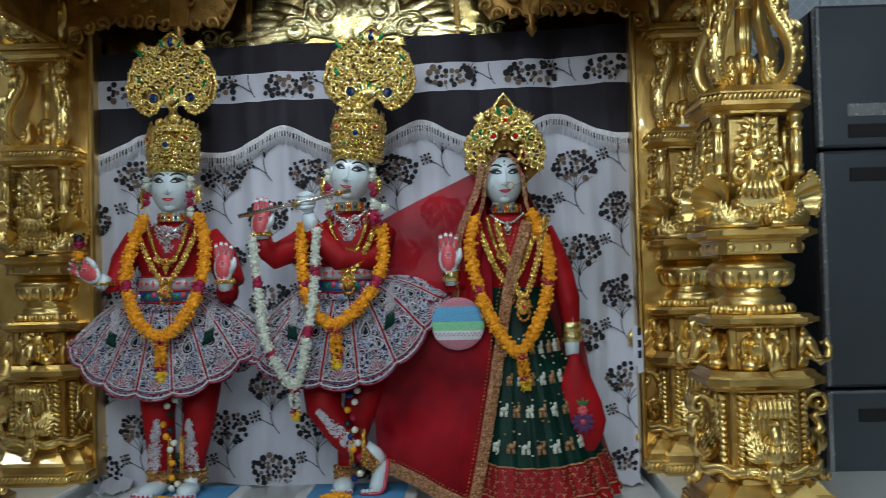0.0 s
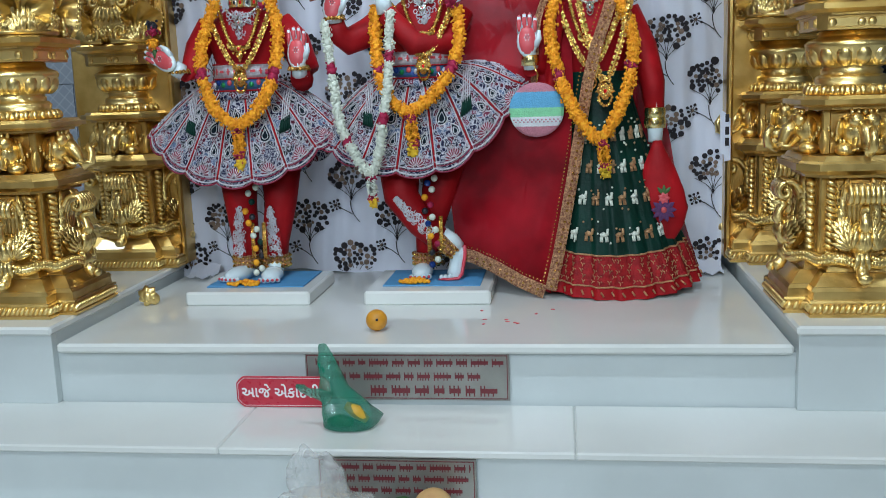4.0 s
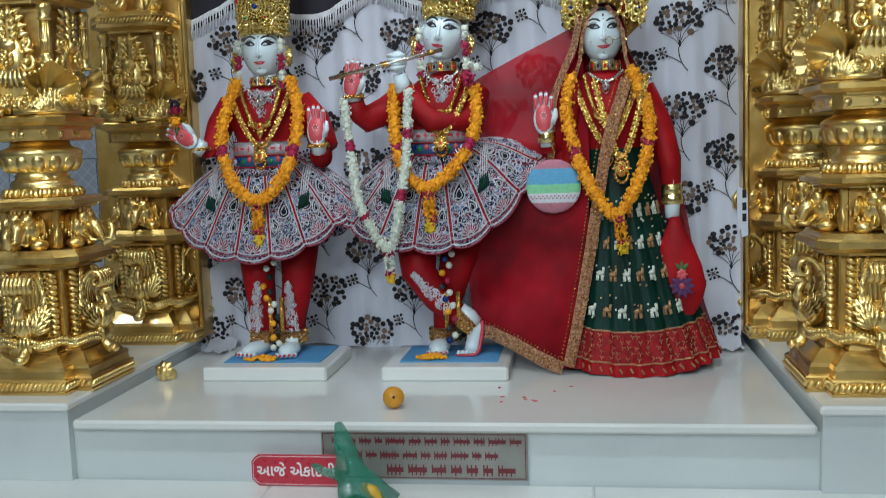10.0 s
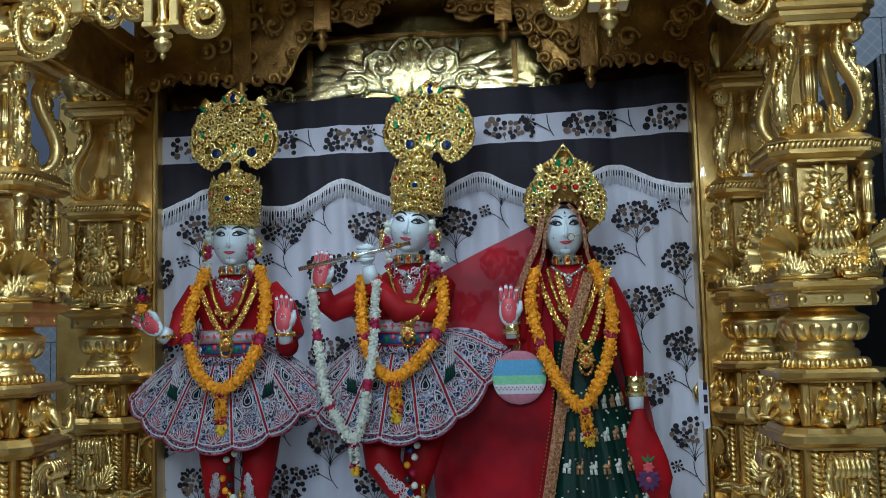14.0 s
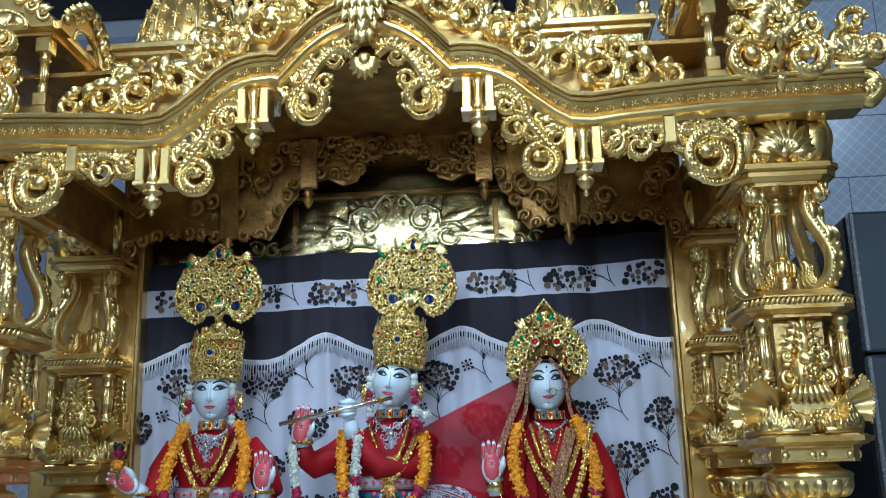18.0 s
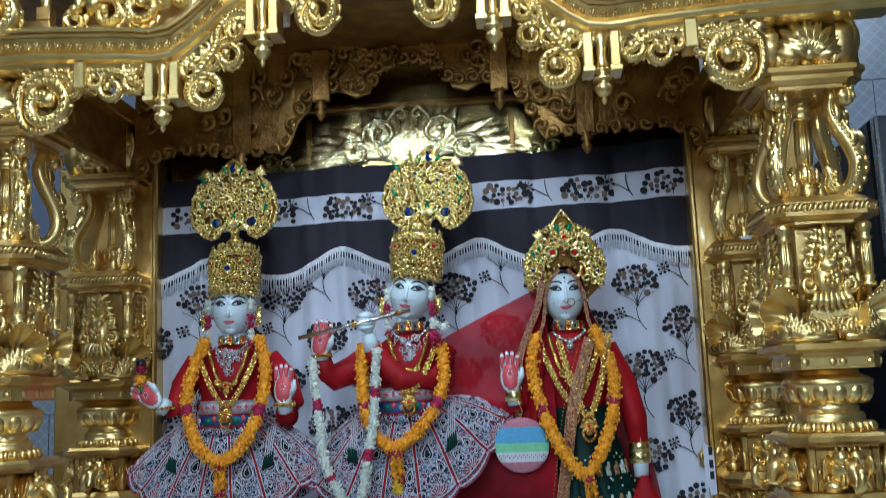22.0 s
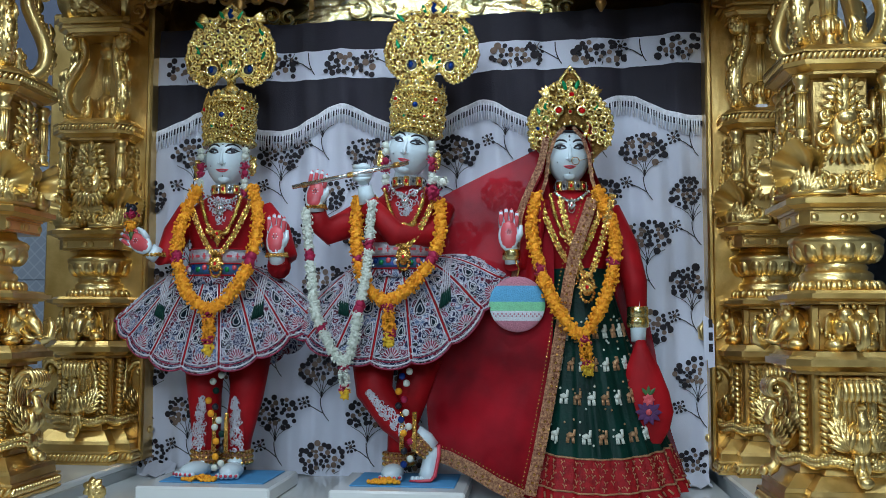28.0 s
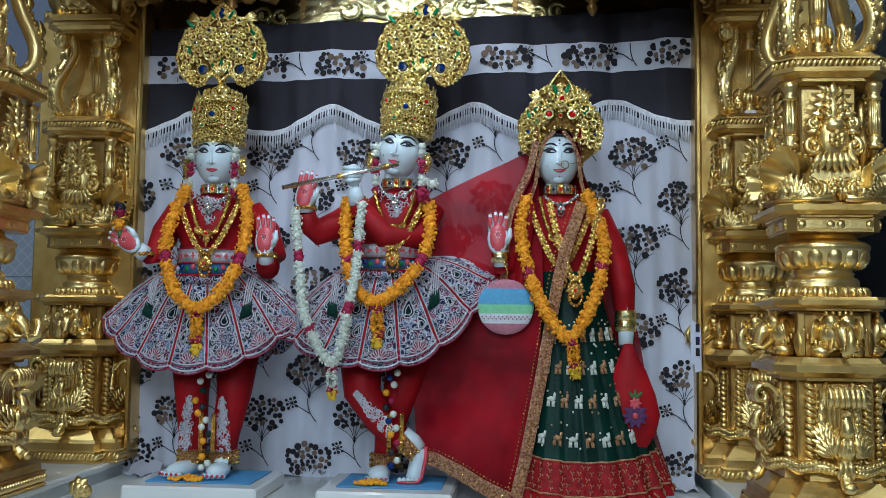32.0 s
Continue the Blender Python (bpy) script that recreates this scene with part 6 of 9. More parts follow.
def head(g, c, tilt=0.0, turn=0.0):
    """A plain painted head: face, nose, ears, eyes, brows, lips."""
    g.T = Matrix.Translation(c) @ Matrix.Rotation(turn, 4, "Z") @ Matrix.Rotation(tilt, 4, "Y")
    rx, ry, rz = 0.0635, 0.074, 0.077
    wide = lambda z: max(0.0, 1 - z * z) ** 0.43 * (1.0 if z > -0.1 else 1.0 - 0.17 * (-z - 0.1))
    g.k = 0
    vs, fs, n, m = [], [], 28, 18
    for i in range(m + 1):
        z = math.cos(PI * i / m)
        w = wide(z)
        for j in range(n):
            a = 2 * PI * j / n
            vs.append((rx * w * math.cos(a), ry * w * math.sin(a), rz * z))
    for i in range(m):
        for j in range(n):
            k = (j + 1) % n
            fs.append((i * n + j, (i + 1) * n + j, (i + 1) * n + k, i * n + k))
    g.add(vs, fs, True)

    def f(x, z):
        w = wide(z / rz)
        return -ry * w * math.sqrt(max(0.0, 1 - (x / (rx * w + 1e-6)) ** 2))
    g.tube([(0, f(0, 0.034) + 0.006, 0.036), (0, f(0, 0.015) - 0.001, 0.016), (0, f(0, -0.004) - 0.007, -0.004), (0, f(0, -0.013) - 0.007, -0.0125), (0, f(0, -0.018) + 0.003, -0.018)], [0.0035, 0.0042, 0.0056, 0.0066, 0.004], 10)
    for s in (-1, 1):
        g.blob((s * 0.0078, f(0.008, -0.012) - 0.001, -0.0125), (0.005, 0.005, 0.0042), 8, 5)
        g.blob((s * 0.0645, 0.0, 0.004), (0.008, 0.016, 0.024), 8, 5)
    g.blob((0, f(0, -0.058) + 0.006, -0.057), (0.019, 0.012, 0.013), 10, 6)
    loft(g, [(0, 0.012, -0.13, 0.038, 0.036), (0, 0.01, -0.10, 0.034, 0.032), (0, 0.006, -0.055, 0.036, 0.036)], 16)
    for s in (-1, 1):
        g.k = 2
        g.blob((s * 0.0295, f(0.0295, 0.0245) - 0.0006, 0.0248), (0.0086, 0.0024, 0.0068), 12, 6)
        # upper lid with a wing, thin lower lid, crease and brow
        g.tube([(s * q, f(q, z) - 0.0006, z) for q, z in ((0.0105, 0.0195), (0.016, 0.0258), (0.024, 0.0298), (0.033, 0.0302), (0.042, 0.0268), (0.0495, 0.0262))], [0.0015, 0.0030, 0.0039, 0.0039, 0.0030, 0.0008], 6)
        g.tube([(s * q, f(q, z) - 0.0003, z) for q, z in ((0.0105, 0.0195), (0.018, 0.0180), (0.028, 0.0182), (0.037, 0.0210), (0.044, 0.0256))], [0.0011, 0.0018, 0.0021, 0.0019, 0.0010], 5)
        g.tube([(s * q, f(q, z) - 0.0001, z) for q, z in ((0.015, 0.0325), (0.027, 0.0365), (0.039, 0.0345))], [0.0004, 0.0008, 0.0004], 4)
        g.tube([(s * q, f(q, z) - 0.0004, z) for q, z in ((0.0085, 0.038), (0.017, 0.0445), (0.029, 0.0475), (0.041, 0.044), (0.052, 0.034))], [0.0018, 0.0032, 0.0032, 0.0024, 0.0008], 6)
    g.k = 3
    g.tube([(q, f(q, z) - 0.0004, z) for q, z in ((-0.0185, -0.0312), (-0.0095, -0.0320), (-0.003, -0.0312), (0, -0.0318), (0.003, -0.0312), (0.0095, -0.0320), (0.0185, -0.0312))], [0.0009, 0.0020, 0.0024, 0.0020, 0.0024, 0.0020, 0.0009], 6)
    g.tube([(q, f(q, z) - 0.0006, z) for q, z in ((-0.0165, -0.0330), (-0.008, -0.0365), (0, -0.0375), (0.008, -0.0365), (0.0165, -0.0330))], [0.0009, 0.0022, 0.0029, 0.0022, 0.0009], 6)
    g.k = 2
    g.blob((0, f(0, 0.056) - 0.0005, 0.056), (0.003, 0.0015, 0.006), 6, 4)
    g.blob((0, f(0, 0.046) - 0.0005, 0.045), (0.0022, 0.0015, 0.0022), 6, 4)
    g.blob((0, f(0, -0.049) - 0.004, -0.051), (0.0016, 0.0012, 0.0026), 6, 4)
    g.blob((-0.036, f(0.036, -0.02) - 0.0015, -0.02), (0.0013, 0.0012, 0.0026), 6, 4)
    g.blob((0, 0.02, 0.026), (0.0655, 0.066, 0.066), 14, 8)
    g.T = Matrix.Identity(4)


def hand(g, c, R, paint=True):
    """A raised open hand: palm, four fingers and a thumb, with a painted palm."""
    g.T = Matrix.Translation(c) @ R
    g.k = 0
    g.blob((0, 0, -0.002), (0.031, 0.0145, 0.047), 12, 8)
    for i in range(4):
        x = -0.021 + 0.014 * i
        L = (0.043, 0.05, 0.048, 0.038)[i]
        g.tube([(x, 0, 0.02), (x * 1.08, -0.004, 0.02 + L * 0.6), (x * 1.1, -0.009, 0.024 + L)], [0.0085, 0.008, 0.005], 6)
    g.tube([(0.022, 0, -0.016), (0.034, -0.008, 0.004), (0.035, -0.012, 0.026)], [0.011, 0.0085, 0.0045], 8)
    if paint:
        g.k = 4
        g.blob((0, -0.0048, 0.0), (0.0262, 0.0115, 0.043), 14, 8)
        for i in range(4):
            x = -0.021 + 0.014 * i
            g.blob((x * 1.09, -0.0065, 0.048 + (0, 0.006, 0.005, -0.004)[i]), (0.007, 0.0078, 0.026), 6, 5)
        g.k = 0
        for i in range(6):
            a = PI * i / 3
            g.blob((0.008 * math.cos(a), -0.0155, 0.006 + 0.009 * math.sin(a)), (0.0018, 0.0014, 0.0018), 6, 4)
        g.k = 2
        for i in range(5):
            a = 0.3 + 2 * PI * i / 5
            g.blob((0.0045 * math.cos(a), -0.0162, 0.006 + 0.0045 * math.sin(a)), (0.0018, 0.0012, 0.0018), 6, 4)
    g.k = 0
    g.T = Matrix.Identity(4)


def foot(g, x, y, z, a=0.0):
    g.T = Matrix.Translation((x, y, z)) @ Matrix.Rotation(a, 4, "Z")
    g.k = 0
    g.blob((0, -0.012, 0.02), (0.034, 0.062, 0.024), 12, 7)
    g.blob((0, 0.03, 0.03), (0.028, 0.03, 0.034), 10, 6)
    for i in range(5):
        g.blob((-0.028 + 0.014 * i, -0.068 + 0.004 * abs(i - 1.5), 0.011), (0.0075, 0.015, 0.0085), 6, 5)
        g.k = 3
        g.blob((-0.028 + 0.014 * i, -0.08 + 0.004 * abs(i - 1.5), 0.013), (0.005, 0.004, 0.005), 5, 4)
        g.k = 0
    g.T = Matrix.Identity(4)


RX = lambda a: Matrix.Rotation(a, 4, "X")
RY = lambda a: Matrix.Rotation(a, 4, "Y")

# first statue, standing with a raised palm
g = Geo()
head(g, (-0.578, 2.955, 1.692), 0.0, 0.10)
g.k = 1
loft(g, [(-0.582, 2.97, 1.30, 0.085, 0.07), (-0.582, 2.97, 1.38, 0.085, 0.072), (-0.58, 2.965, 1.47, 0.115, 0.08), (-0.58, 2.965, 1.53, 0.125, 0.075), (-0.58, 2.965, 1.57, 0.085, 0.055), (-0.58, 2.965, 1.595, 0.035, 0.035)])
g.tube([(-0.69, 2.97, 1.54), (-0.735, 2.96, 1.47), (-0.75, 2.93, 1.405), (-0.765, 2.90, 1.40)], [0.045, 0.042, 0.036, 0.03], 12)
g.tube([(-0.475, 2.97, 1.54), (-0.425, 2.97, 1.48), (-0.395, 2.95, 1.40), (-0.393, 2.90, 1.365), (-0.393, 2.885, 1.385)], [0.045, 0.046, 0.044, 0.036, 0.03], 12)
loft(g, [(-0.565, 2.955, 1.06, 0.12, 0.06), (-0.575, 2.96, 1.2, 0.11, 0.065), (-0.582, 2.97, 1.31, 0.085, 0.07)])
g.tube([(-0.632, 2.95, 1.12), (-0.628, 2.945, 0.98), (-0.618, 2.94, 0.86), (-0.617, 2.94, 0.80)], [0.066, 0.05, 0.042, 0.036], 14)
g.tube([(-0.49, 2.95, 1.12), (-0.498, 2.945, 0.98), (-0.52, 2.94, 0.86), (-0.522, 2.94, 0.80)], [0.066, 0.05, 0.042, 0.036], 14)
hand(g, (-0.394, 2.868, 1.445), RX(-0.15))
g.k = 0
g.tube([(-0.393, 2.885, 1.375), (-0.394, 2.872, 1.42)], [0.024, 0.022], 10)
g.tube([(-0.765, 2.89, 1.40), (-0.785, 2.875, 1.415)], [0.026, 0.024], 10)
hand(g, (-0.812, 2.868, 1.437), RY(-1.05) @ RX(-0.35))
foot(g, -0.625, 2.895, 0.748, -0.35)
foot(g, -0.517, 2.885, 0.748, 0.05)
solid("standing_statue", g, BODY, "white marble statue with raised palm and red clothes on a plinth", "statue", "shrine statues")

# second statue, playing a flute with crossed legs
g = Geo()
head(g, (-0.008, 2.955, 1.716), 0.2, -0.06)
g.k = 1
loft(g, [(-0.035, 2.97, 1.32, 0.085, 0.07), (-0.03, 2.97, 1.40, 0.085, 0.072), (-0.02, 2.965, 1.48, 0.115, 0.08), (-0.018, 2.965, 1.55, 0.12, 0.075), (-0.016, 2.965, 1.585, 0.08, 0.055), (-0.012, 2.965, 1.61, 0.034, 0.034)])
g.tube([(-0.12, 2.97, 1.55), (-0.19, 2.95, 1.50), (-0.25, 2.93, 1.475), (-0.275, 2.90, 1.50), (-0.277, 2.885, 1.53)], [0.045, 0.044, 0.042, 0.034, 0.027], 12)
g.tube([(0.085, 2.97, 1.55), (0.06, 2.92, 1.46), (-0.04, 2.875, 1.46), (-0.12, 2.865, 1.55)], [0.045, 0.042, 0.038, 0.03], 12)
loft(g, [(-0.035, 2.955, 1.08, 0.13, 0.065), (-0.035, 2.96, 1.2, 0.11, 0.065), (-0.035, 2.97, 1.33, 0.085, 0.07)])
g.tube([(0.04, 2.96, 1.14), (0.0, 2.955, 0.98), (-0.03, 2.955, 0.87), (-0.036, 2.955, 0.80)], [0.068, 0.05, 0.04, 0.034], 14)
g.tube([(-0.11, 2.93, 1.14), (-0.10, 2.90, 1.0), (-0.04, 2.885, 0.92), (0.025, 2.885, 0.86)], [0.07, 0.054, 0.044, 0.036], 14)
g.k = 0
g.tube([(0.022, 2.885, 0.875), (0.052, 2.885, 0.858), (0.070, 2.886, 0.838)], [0.034, 0.031, 0.027], 12)
g.tube([(0.072, 2.888, 0.846), (0.070, 2.888, 0.820), (0.064, 2.886, 0.792), (0.060, 2.880, 0.768), (0.050, 2.868, 0.757)], [0.022, 0.024, 0.023, 0.024, 0.018], 12)
for i in range(5):
    g.blob((0.020 + 0.012 * i, 2.856 + 0.003 * i, 0.7575), (0.0075, 0.012, 0.0085), 7, 5)
g.k = 3
g.tube([(0.092, 2.876, 0.852), (0.093, 2.874, 0.825), (0.087, 2.872, 0.79), (0.083, 2.864, 0.765), (0.072, 2.852, 0.7535), (0.04, 2.845, 0.7525), (0.012, 2.848, 0.7525)], [0.005, 0.006, 0.0055, 0.006, 0.005, 0.0045, 0.003], 6)
foot(g, -0.045, 2.915, 0.748, 0.0)
g.k = 0
g.tube([(-0.277, 2.885, 1.53), (-0.278, 2.878, 1.56)], [0.022, 0.021], 10)
hand(g, (-0.278, 2.872, 1.578), RY(0.15) @ RX(-0.2))
g.tube([(-0.12, 2.865, 1.55), (-0.128, 2.855, 1.60)], [0.026, 0.022], 10)
g.blob((-0.132, 2.85, 1.635), (0.028, 0.016, 0.034), 10, 6)
for i in range(4):
    g.tube([(-0.158, 2.84, 1.655 - 0.012 * i), (-0.135, 2.826, 1.652 - 0.012 * i), (-0.108, 2.835, 1.654 - 0.011 * i)], [0.007, 0.0075, 0.005], 6)
solid("flute_player_statue", g, BODY, "white marble statue in red clothes holding a flute, legs crossed", "statue", "shrine statues")

# third statue, in a draped skirt
g = Geo()
head(g, (0.468, 2.955, 1.69), 0.0, 0.05)
g.k = 1
loft(g, [(0.492, 2.97, 1.24, 0.09, 0.07), (0.49, 2.97, 1.36, 0.088, 0.072), (0.482, 2.965, 1.46, 0.115, 0.08), (0.48, 2.965, 1.53, 0.115, 0.075), (0.476, 2.965, 1.57, 0.085, 0.055), (0.47, 2.965, 1.60, 0.034, 0.034)])
g.tube([(0.385, 2.97, 1.53), (0.335, 2.95, 1.43), (0.312, 2.92, 1.36), (0.303, 2.885, 1.375)], [0.045, 0.04, 0.035, 0.027], 12)
g.tube([(0.575, 2.97, 1.53), (0.63, 2.96, 1.42), (0.658, 2.94, 1.32), (0.662, 2.92, 1.24)], [0.048, 0.044, 0.036, 0.028], 12)
g.k = 0
g.tube([(0.303, 2.885, 1.375), (0.298, 2.872, 1.425)], [0.022, 0.02], 10)
hand(g, (0.294, 2.865, 1.455), RX(-0.12))
g.tube([(0.662, 2.92, 1.26), (0.664, 2.91, 1.20), (0.662, 2.90, 1.15)], [0.024, 0.024, 0.02], 10)
solid("veiled_statue", g, BODY, "white marble statue with raised palm, red bodice and draped skirt", "statue", "shrine statues")


# ---- flared brocade skirts ----
TEAL = mat("dark_teal_thread", (0.005, 0.014, 0.022), 0.6, 0, 0.4, 60, 0.2, 300, spec=0.1)
ROSE = mat("maroon_rose_thread", (0.30, 0.035, 0.07), 0.6, 0, 0.3, 80, 0.2, 300, spec=0.15)
BELTB = mat("blue_green_belt", (0.03, 0.06, 0.26), 0.5, 0, 0.6, 70, 0.3, 260, colour2=(0.02, 0.10, 0.10))


def flared_skirt(cx, cy, ztop, zc, rx, ry, rise_l, rise_r, label):
    sk = thing("flared_skirt", label, "skirt", (0, 0, 0), "brocade skirts of the statues")

    def at(a, t, off=0.0):
        """a: 0 at the front, positive to the viewer's right; t: 0 waist, 1 hem."""
        s, c = math.sin(a), math.cos(a)
        rise = (rise_r if s > 0 else rise_l) * abs(s) ** 2.3
        gore = abs(math.cos(9 * a))
        puff = 0.007 * gore ** 0.6 * t ** 1.5
        x = cx + s * (0.085 + (rx - 0.085) * t ** 1.1 + puff)
        y = cy - c * (0.075 + (ry - 0.075) * t ** 1.2 + puff) - off
        z = ztop + (zc + rise - ztop) * t + 0.03 * math.sin(PI * t) + 0.017 * (1 - gore ** 0.6) * t ** 7
        return (x + s * off, y, z)
    g = Geo()
    na, nt = 216, 22
    vs = [at(2 * PI * i / na, j / nt) for j in range(nt + 1) for i in range(na)]
    fs = [(j * na + i, (j + 1) * na + i, (j + 1) * na + (i + 1) % na, j * na + (i + 1) % na) for j in range(nt) for i in range(na)]
    g.add(vs, fs, True)
    part("brocade_cloth", g, SKIRT, sk)
    r = random.Random(int(1000 * (cx + 5)))
    # ribs between the gores
    for k in range(-5, 5):
        a = k * 0.349 + 0.1745
        if abs(a) > 1.7:
            continue
        g = Geo(); g.tube([at(a, 0.08 + 0.9 * i / 9, 0.003) for i in range(10)], 0.003, 5)
        part("gore_rib", g, RED, sk)
        for q in (-0.016, 0.016):
            g = Geo(); g.tube([at(a + q / (0.35 + 0.65 * i / 9), 0.08 + 0.9 * i / 9, 0.003) for i in range(10)], 0.0016, 4)
            part("rib_cord", g, SEQ, sk)
    # piping and silver rows along the scalloped hem
    for nm, t, rad, m in (("hem_piping", 1.0, 0.0024, ROSE), ("hem_braid", 0.978, 0.0026, SEQ), ("hem_braid", 0.952, 0.0018, ROSE), ("hem_braid", 0.935, 0.0018, SEQ)):
        g = Geo(); g.tube([at(-1.75 + 3.5 * i / 240, t, 0.003) for i in range(241)], rad, 4)
        part(nm, g, m, sk)
    # paisleys, lotus fans and small curls in silver thread
    g, g2, g3 = Geo(), Geo(), Geo()
    for k in range(-5, 6):
        a0 = k * 0.349
        if abs(a0) > 1.75:
            continue
        for q in range(-4, 5):
            ph = q * 0.36
            tip = at(a0 + 0.105 * math.sin(ph), 0.93 - 0.10 * math.cos(ph), 0.004)
            mid1, mid2 = at(a0 + 0.06 * math.sin(ph - 0.2), 0.93 - 0.06 * math.cos(ph - 0.2), 0.004), at(a0 + 0.06 * math.sin(ph + 0.2), 0.93 - 0.06 * math.cos(ph + 0.2), 0.004)
            root = at(a0 + 0.018 * math.sin(ph), 0.93 - 0.018 * math.cos(ph), 0.004)
            g.tube([root, mid1, tip, mid2, root], 0.0013, 4)
            g2.tube([root, at(a0 + 0.075 * math.sin(ph), 0.93 - 0.075 * math.cos(ph), 0.004)], [0.0012, 0.0022], 4)
        for sgn, tt, ww, da0 in ((1, 0.60 + r.uniform(-0.05, 0.05), 0.72, r.uniform(-0.06, 0.04)), (-1, 0.42 + r.uniform(-0.04, 0.04), 0.55, r.uniform(-0.04, 0.06)), (r.choice((-1, 1)), 0.73, 0.5, r.choice((-0.09, 0.09)))):
            rim = []
            for i in range(17):
                u = 2 * PI * i / 16
                lx = sgn * 0.032 * ww * math.sin(u) * (0.25 + 0.75 * math.sin(u / 2) ** 2)
                lz = 0.034 * ww * math.cos(u)
                lx += sgn * 0.35 * max(0.0, lz) ** 1.4 * 5
                rim.append((lx, lz))
            wid = 0.085 + (rx - 0.085) * tt
            H = ztop - zc
            for sc, rad in ((1.0, 0.0020), (0.55, 0.0013)):
                g.tube([at(a0 + da0 + x * sc / wid, tt - (z * sc - 0.008 * (1 - sc)) / H, 0.0035) for x, z in rim], rad, 4)
            pts = [at(a0 + da0 + x * 0.92 / wid, tt - z * 0.92 / H, 0.0025) for x, z in rim[:-1]]
            mid = at(a0 + da0, tt + 0.3 * 0.034 * ww / H, 0.0025)
            g3.add(pts + [mid], [(i, (i + 1) % 16, 16) for i in range(16)], True)
    for i in range(260):
        a = r.uniform(-1.72, 1.72)
        t = 0.16 + 0.80 * math.sqrt(r.random())
        rad = r.uniform(0.006, 0.012)
        ph, tw = r.uniform(0, 6.28), r.choice((-1, 1)) * r.uniform(4.5, 7.5)
        pts = []
        for j in range(9):
            u = j / 8
            w = rad * (1 - 0.7 * u)
            da = w * math.cos(ph + tw * u) / (0.10 + 0.22 * t)
            dt = w * math.sin(ph + tw * u) / (ztop - zc)
            pts.append(at(max(-1.75, min(1.75, a + da)), min(0.93, t + dt), 0.002))
        g.tube(pts, [0.0016 - 0.0008 * j / 8 for j in range(9)], 3)
    for i in range(110):
        a, t = r.uniform(-1.7, 1.7), 0.16 + 0.78 * math.sqrt(r.random())
        p = at(a, t, 0.003)
        (g2 if r.random() < 0.4 else g).blob(p, r.uniform(0.002, 0.0036), 5, 4)
    tagged(part("silver_embroidery", g, SEQ, sk, "silver thread embroidery"), kind="stuff")
    tagged(part("rose_embroidery", g2, ROSE, sk, "rose and maroon embroidery"), kind="stuff")
    tagged(part("dark_embroidery", g3, TEAL, sk, "dark teal paisley fillings"), kind="stuff")
    # belt of a white, a blue and a maroon band
    for nm, z0, z1, m, lab in (("white_belt", 0.0, 0.044, SEQ, "white belt band with small red marks"), ("blue_belt", -0.036, 0.0, BELTB, "blue and green patterned belt band"), ("lower_belt", -0.062, -0.036, SKIRT, "")):
        g = Geo(); q = lambda z: 0.097 - 0.25 * z if z < 0 else 0.097 - 0.05 * z
        loft(g, [(cx, cy, ztop + z0, q(z0), q(z0) * 0.93), (cx, cy, ztop + z1, q(z1), q(z1) * 0.93)], 32)
        part(nm, g, m, sk, lab)
    for z in (-0.036, 0.0, 0.044):
        g = Geo(); g.tube([(cx + (0.1 - 0.25 * min(0, z)) * math.sin(a * 0.1), cy - 0.93 * (0.1 - 0.25 * min(0, z)) * math.cos(a * 0.1), ztop + z) for a in range(-17, 18)], 0.0022, 4)
        part("belt_cord", g, RED, sk)
    for i in range(-5, 6):
        a = i * 0.26
        g = Geo(Matrix.Translation((cx + 0.0985 * math.sin(a), cy - 0.0935 * math.cos(a), ztop + 0.022)) @ Matrix.Rotation(a, 4, "Z"))
        if i % 2:
            g.box(-0.006, 0.006, -0.001, 0.001, -0.002, 0.002, 0); g.box(-0.002, 0.002, -0.0015, 0.0008, -0.009, 0.009, 0)
        else:
            g.box(-0.008, 0.008, -0.001, 0.001, -0.0035, 0.0035, 0)
        part("belt_mark", g, PALMRED, sk)
    for i in range(-6, 7):
        a = i * 0.22
        g = Geo(); g.blob((cx + 0.103 * math.sin(a), cy - 0.096 * math.cos(a), ztop - 0.018 + 0.006 * (i % 2)), (0.008, 0.004, 0.009), 6, 4)
        part("belt_stud", g, (SEQ, JBLUE, JGREEN, PALMRED)[i % 4], sk)
    # side tassels
    for s in (-1, 1):
        def hang_at(x, t):
            return at(s * math.asin(min(0.98, x / (0.085 + (rx - 0.085) * t ** 1.1))), t, 0.007)
        for i in range(4):
            g = Geo(); g.tube([hang_at(0.132 + 0.006 * i, 0.32 + 0.07 * k) for k in range(5)], 0.0022, 4)
            part("side_tassel", g, SEQ, sk)
        g = Geo()
        for k in range(5):
            g.tube([hang_at(0.132 + 0.005 * k, 0.58), hang_at(0.130 + 0.006 * k, 0.68)], [0.003, 0.0045], 5)
        part("tassel_end", g, GREEN, sk, "dark green tassel end")
    return sk


flared_skirt(-0.588, 2.96, 1.375, 1.05, 0.318, 0.175, 0.16, 0.17, "flared maroon and blue brocade skirt with silver embroidery")
flared_skirt(-0.035, 2.96, 1.395, 1.07, 0.335, 0.175, 0.12, 0.28, "flared brocade skirt with silver embroidery and red piping")

# ---- green pleated skirt of the third statue ----
ds = thing("draped_skirt", "dark green pleated silk skirt with broad red and gold hem", "skirt")


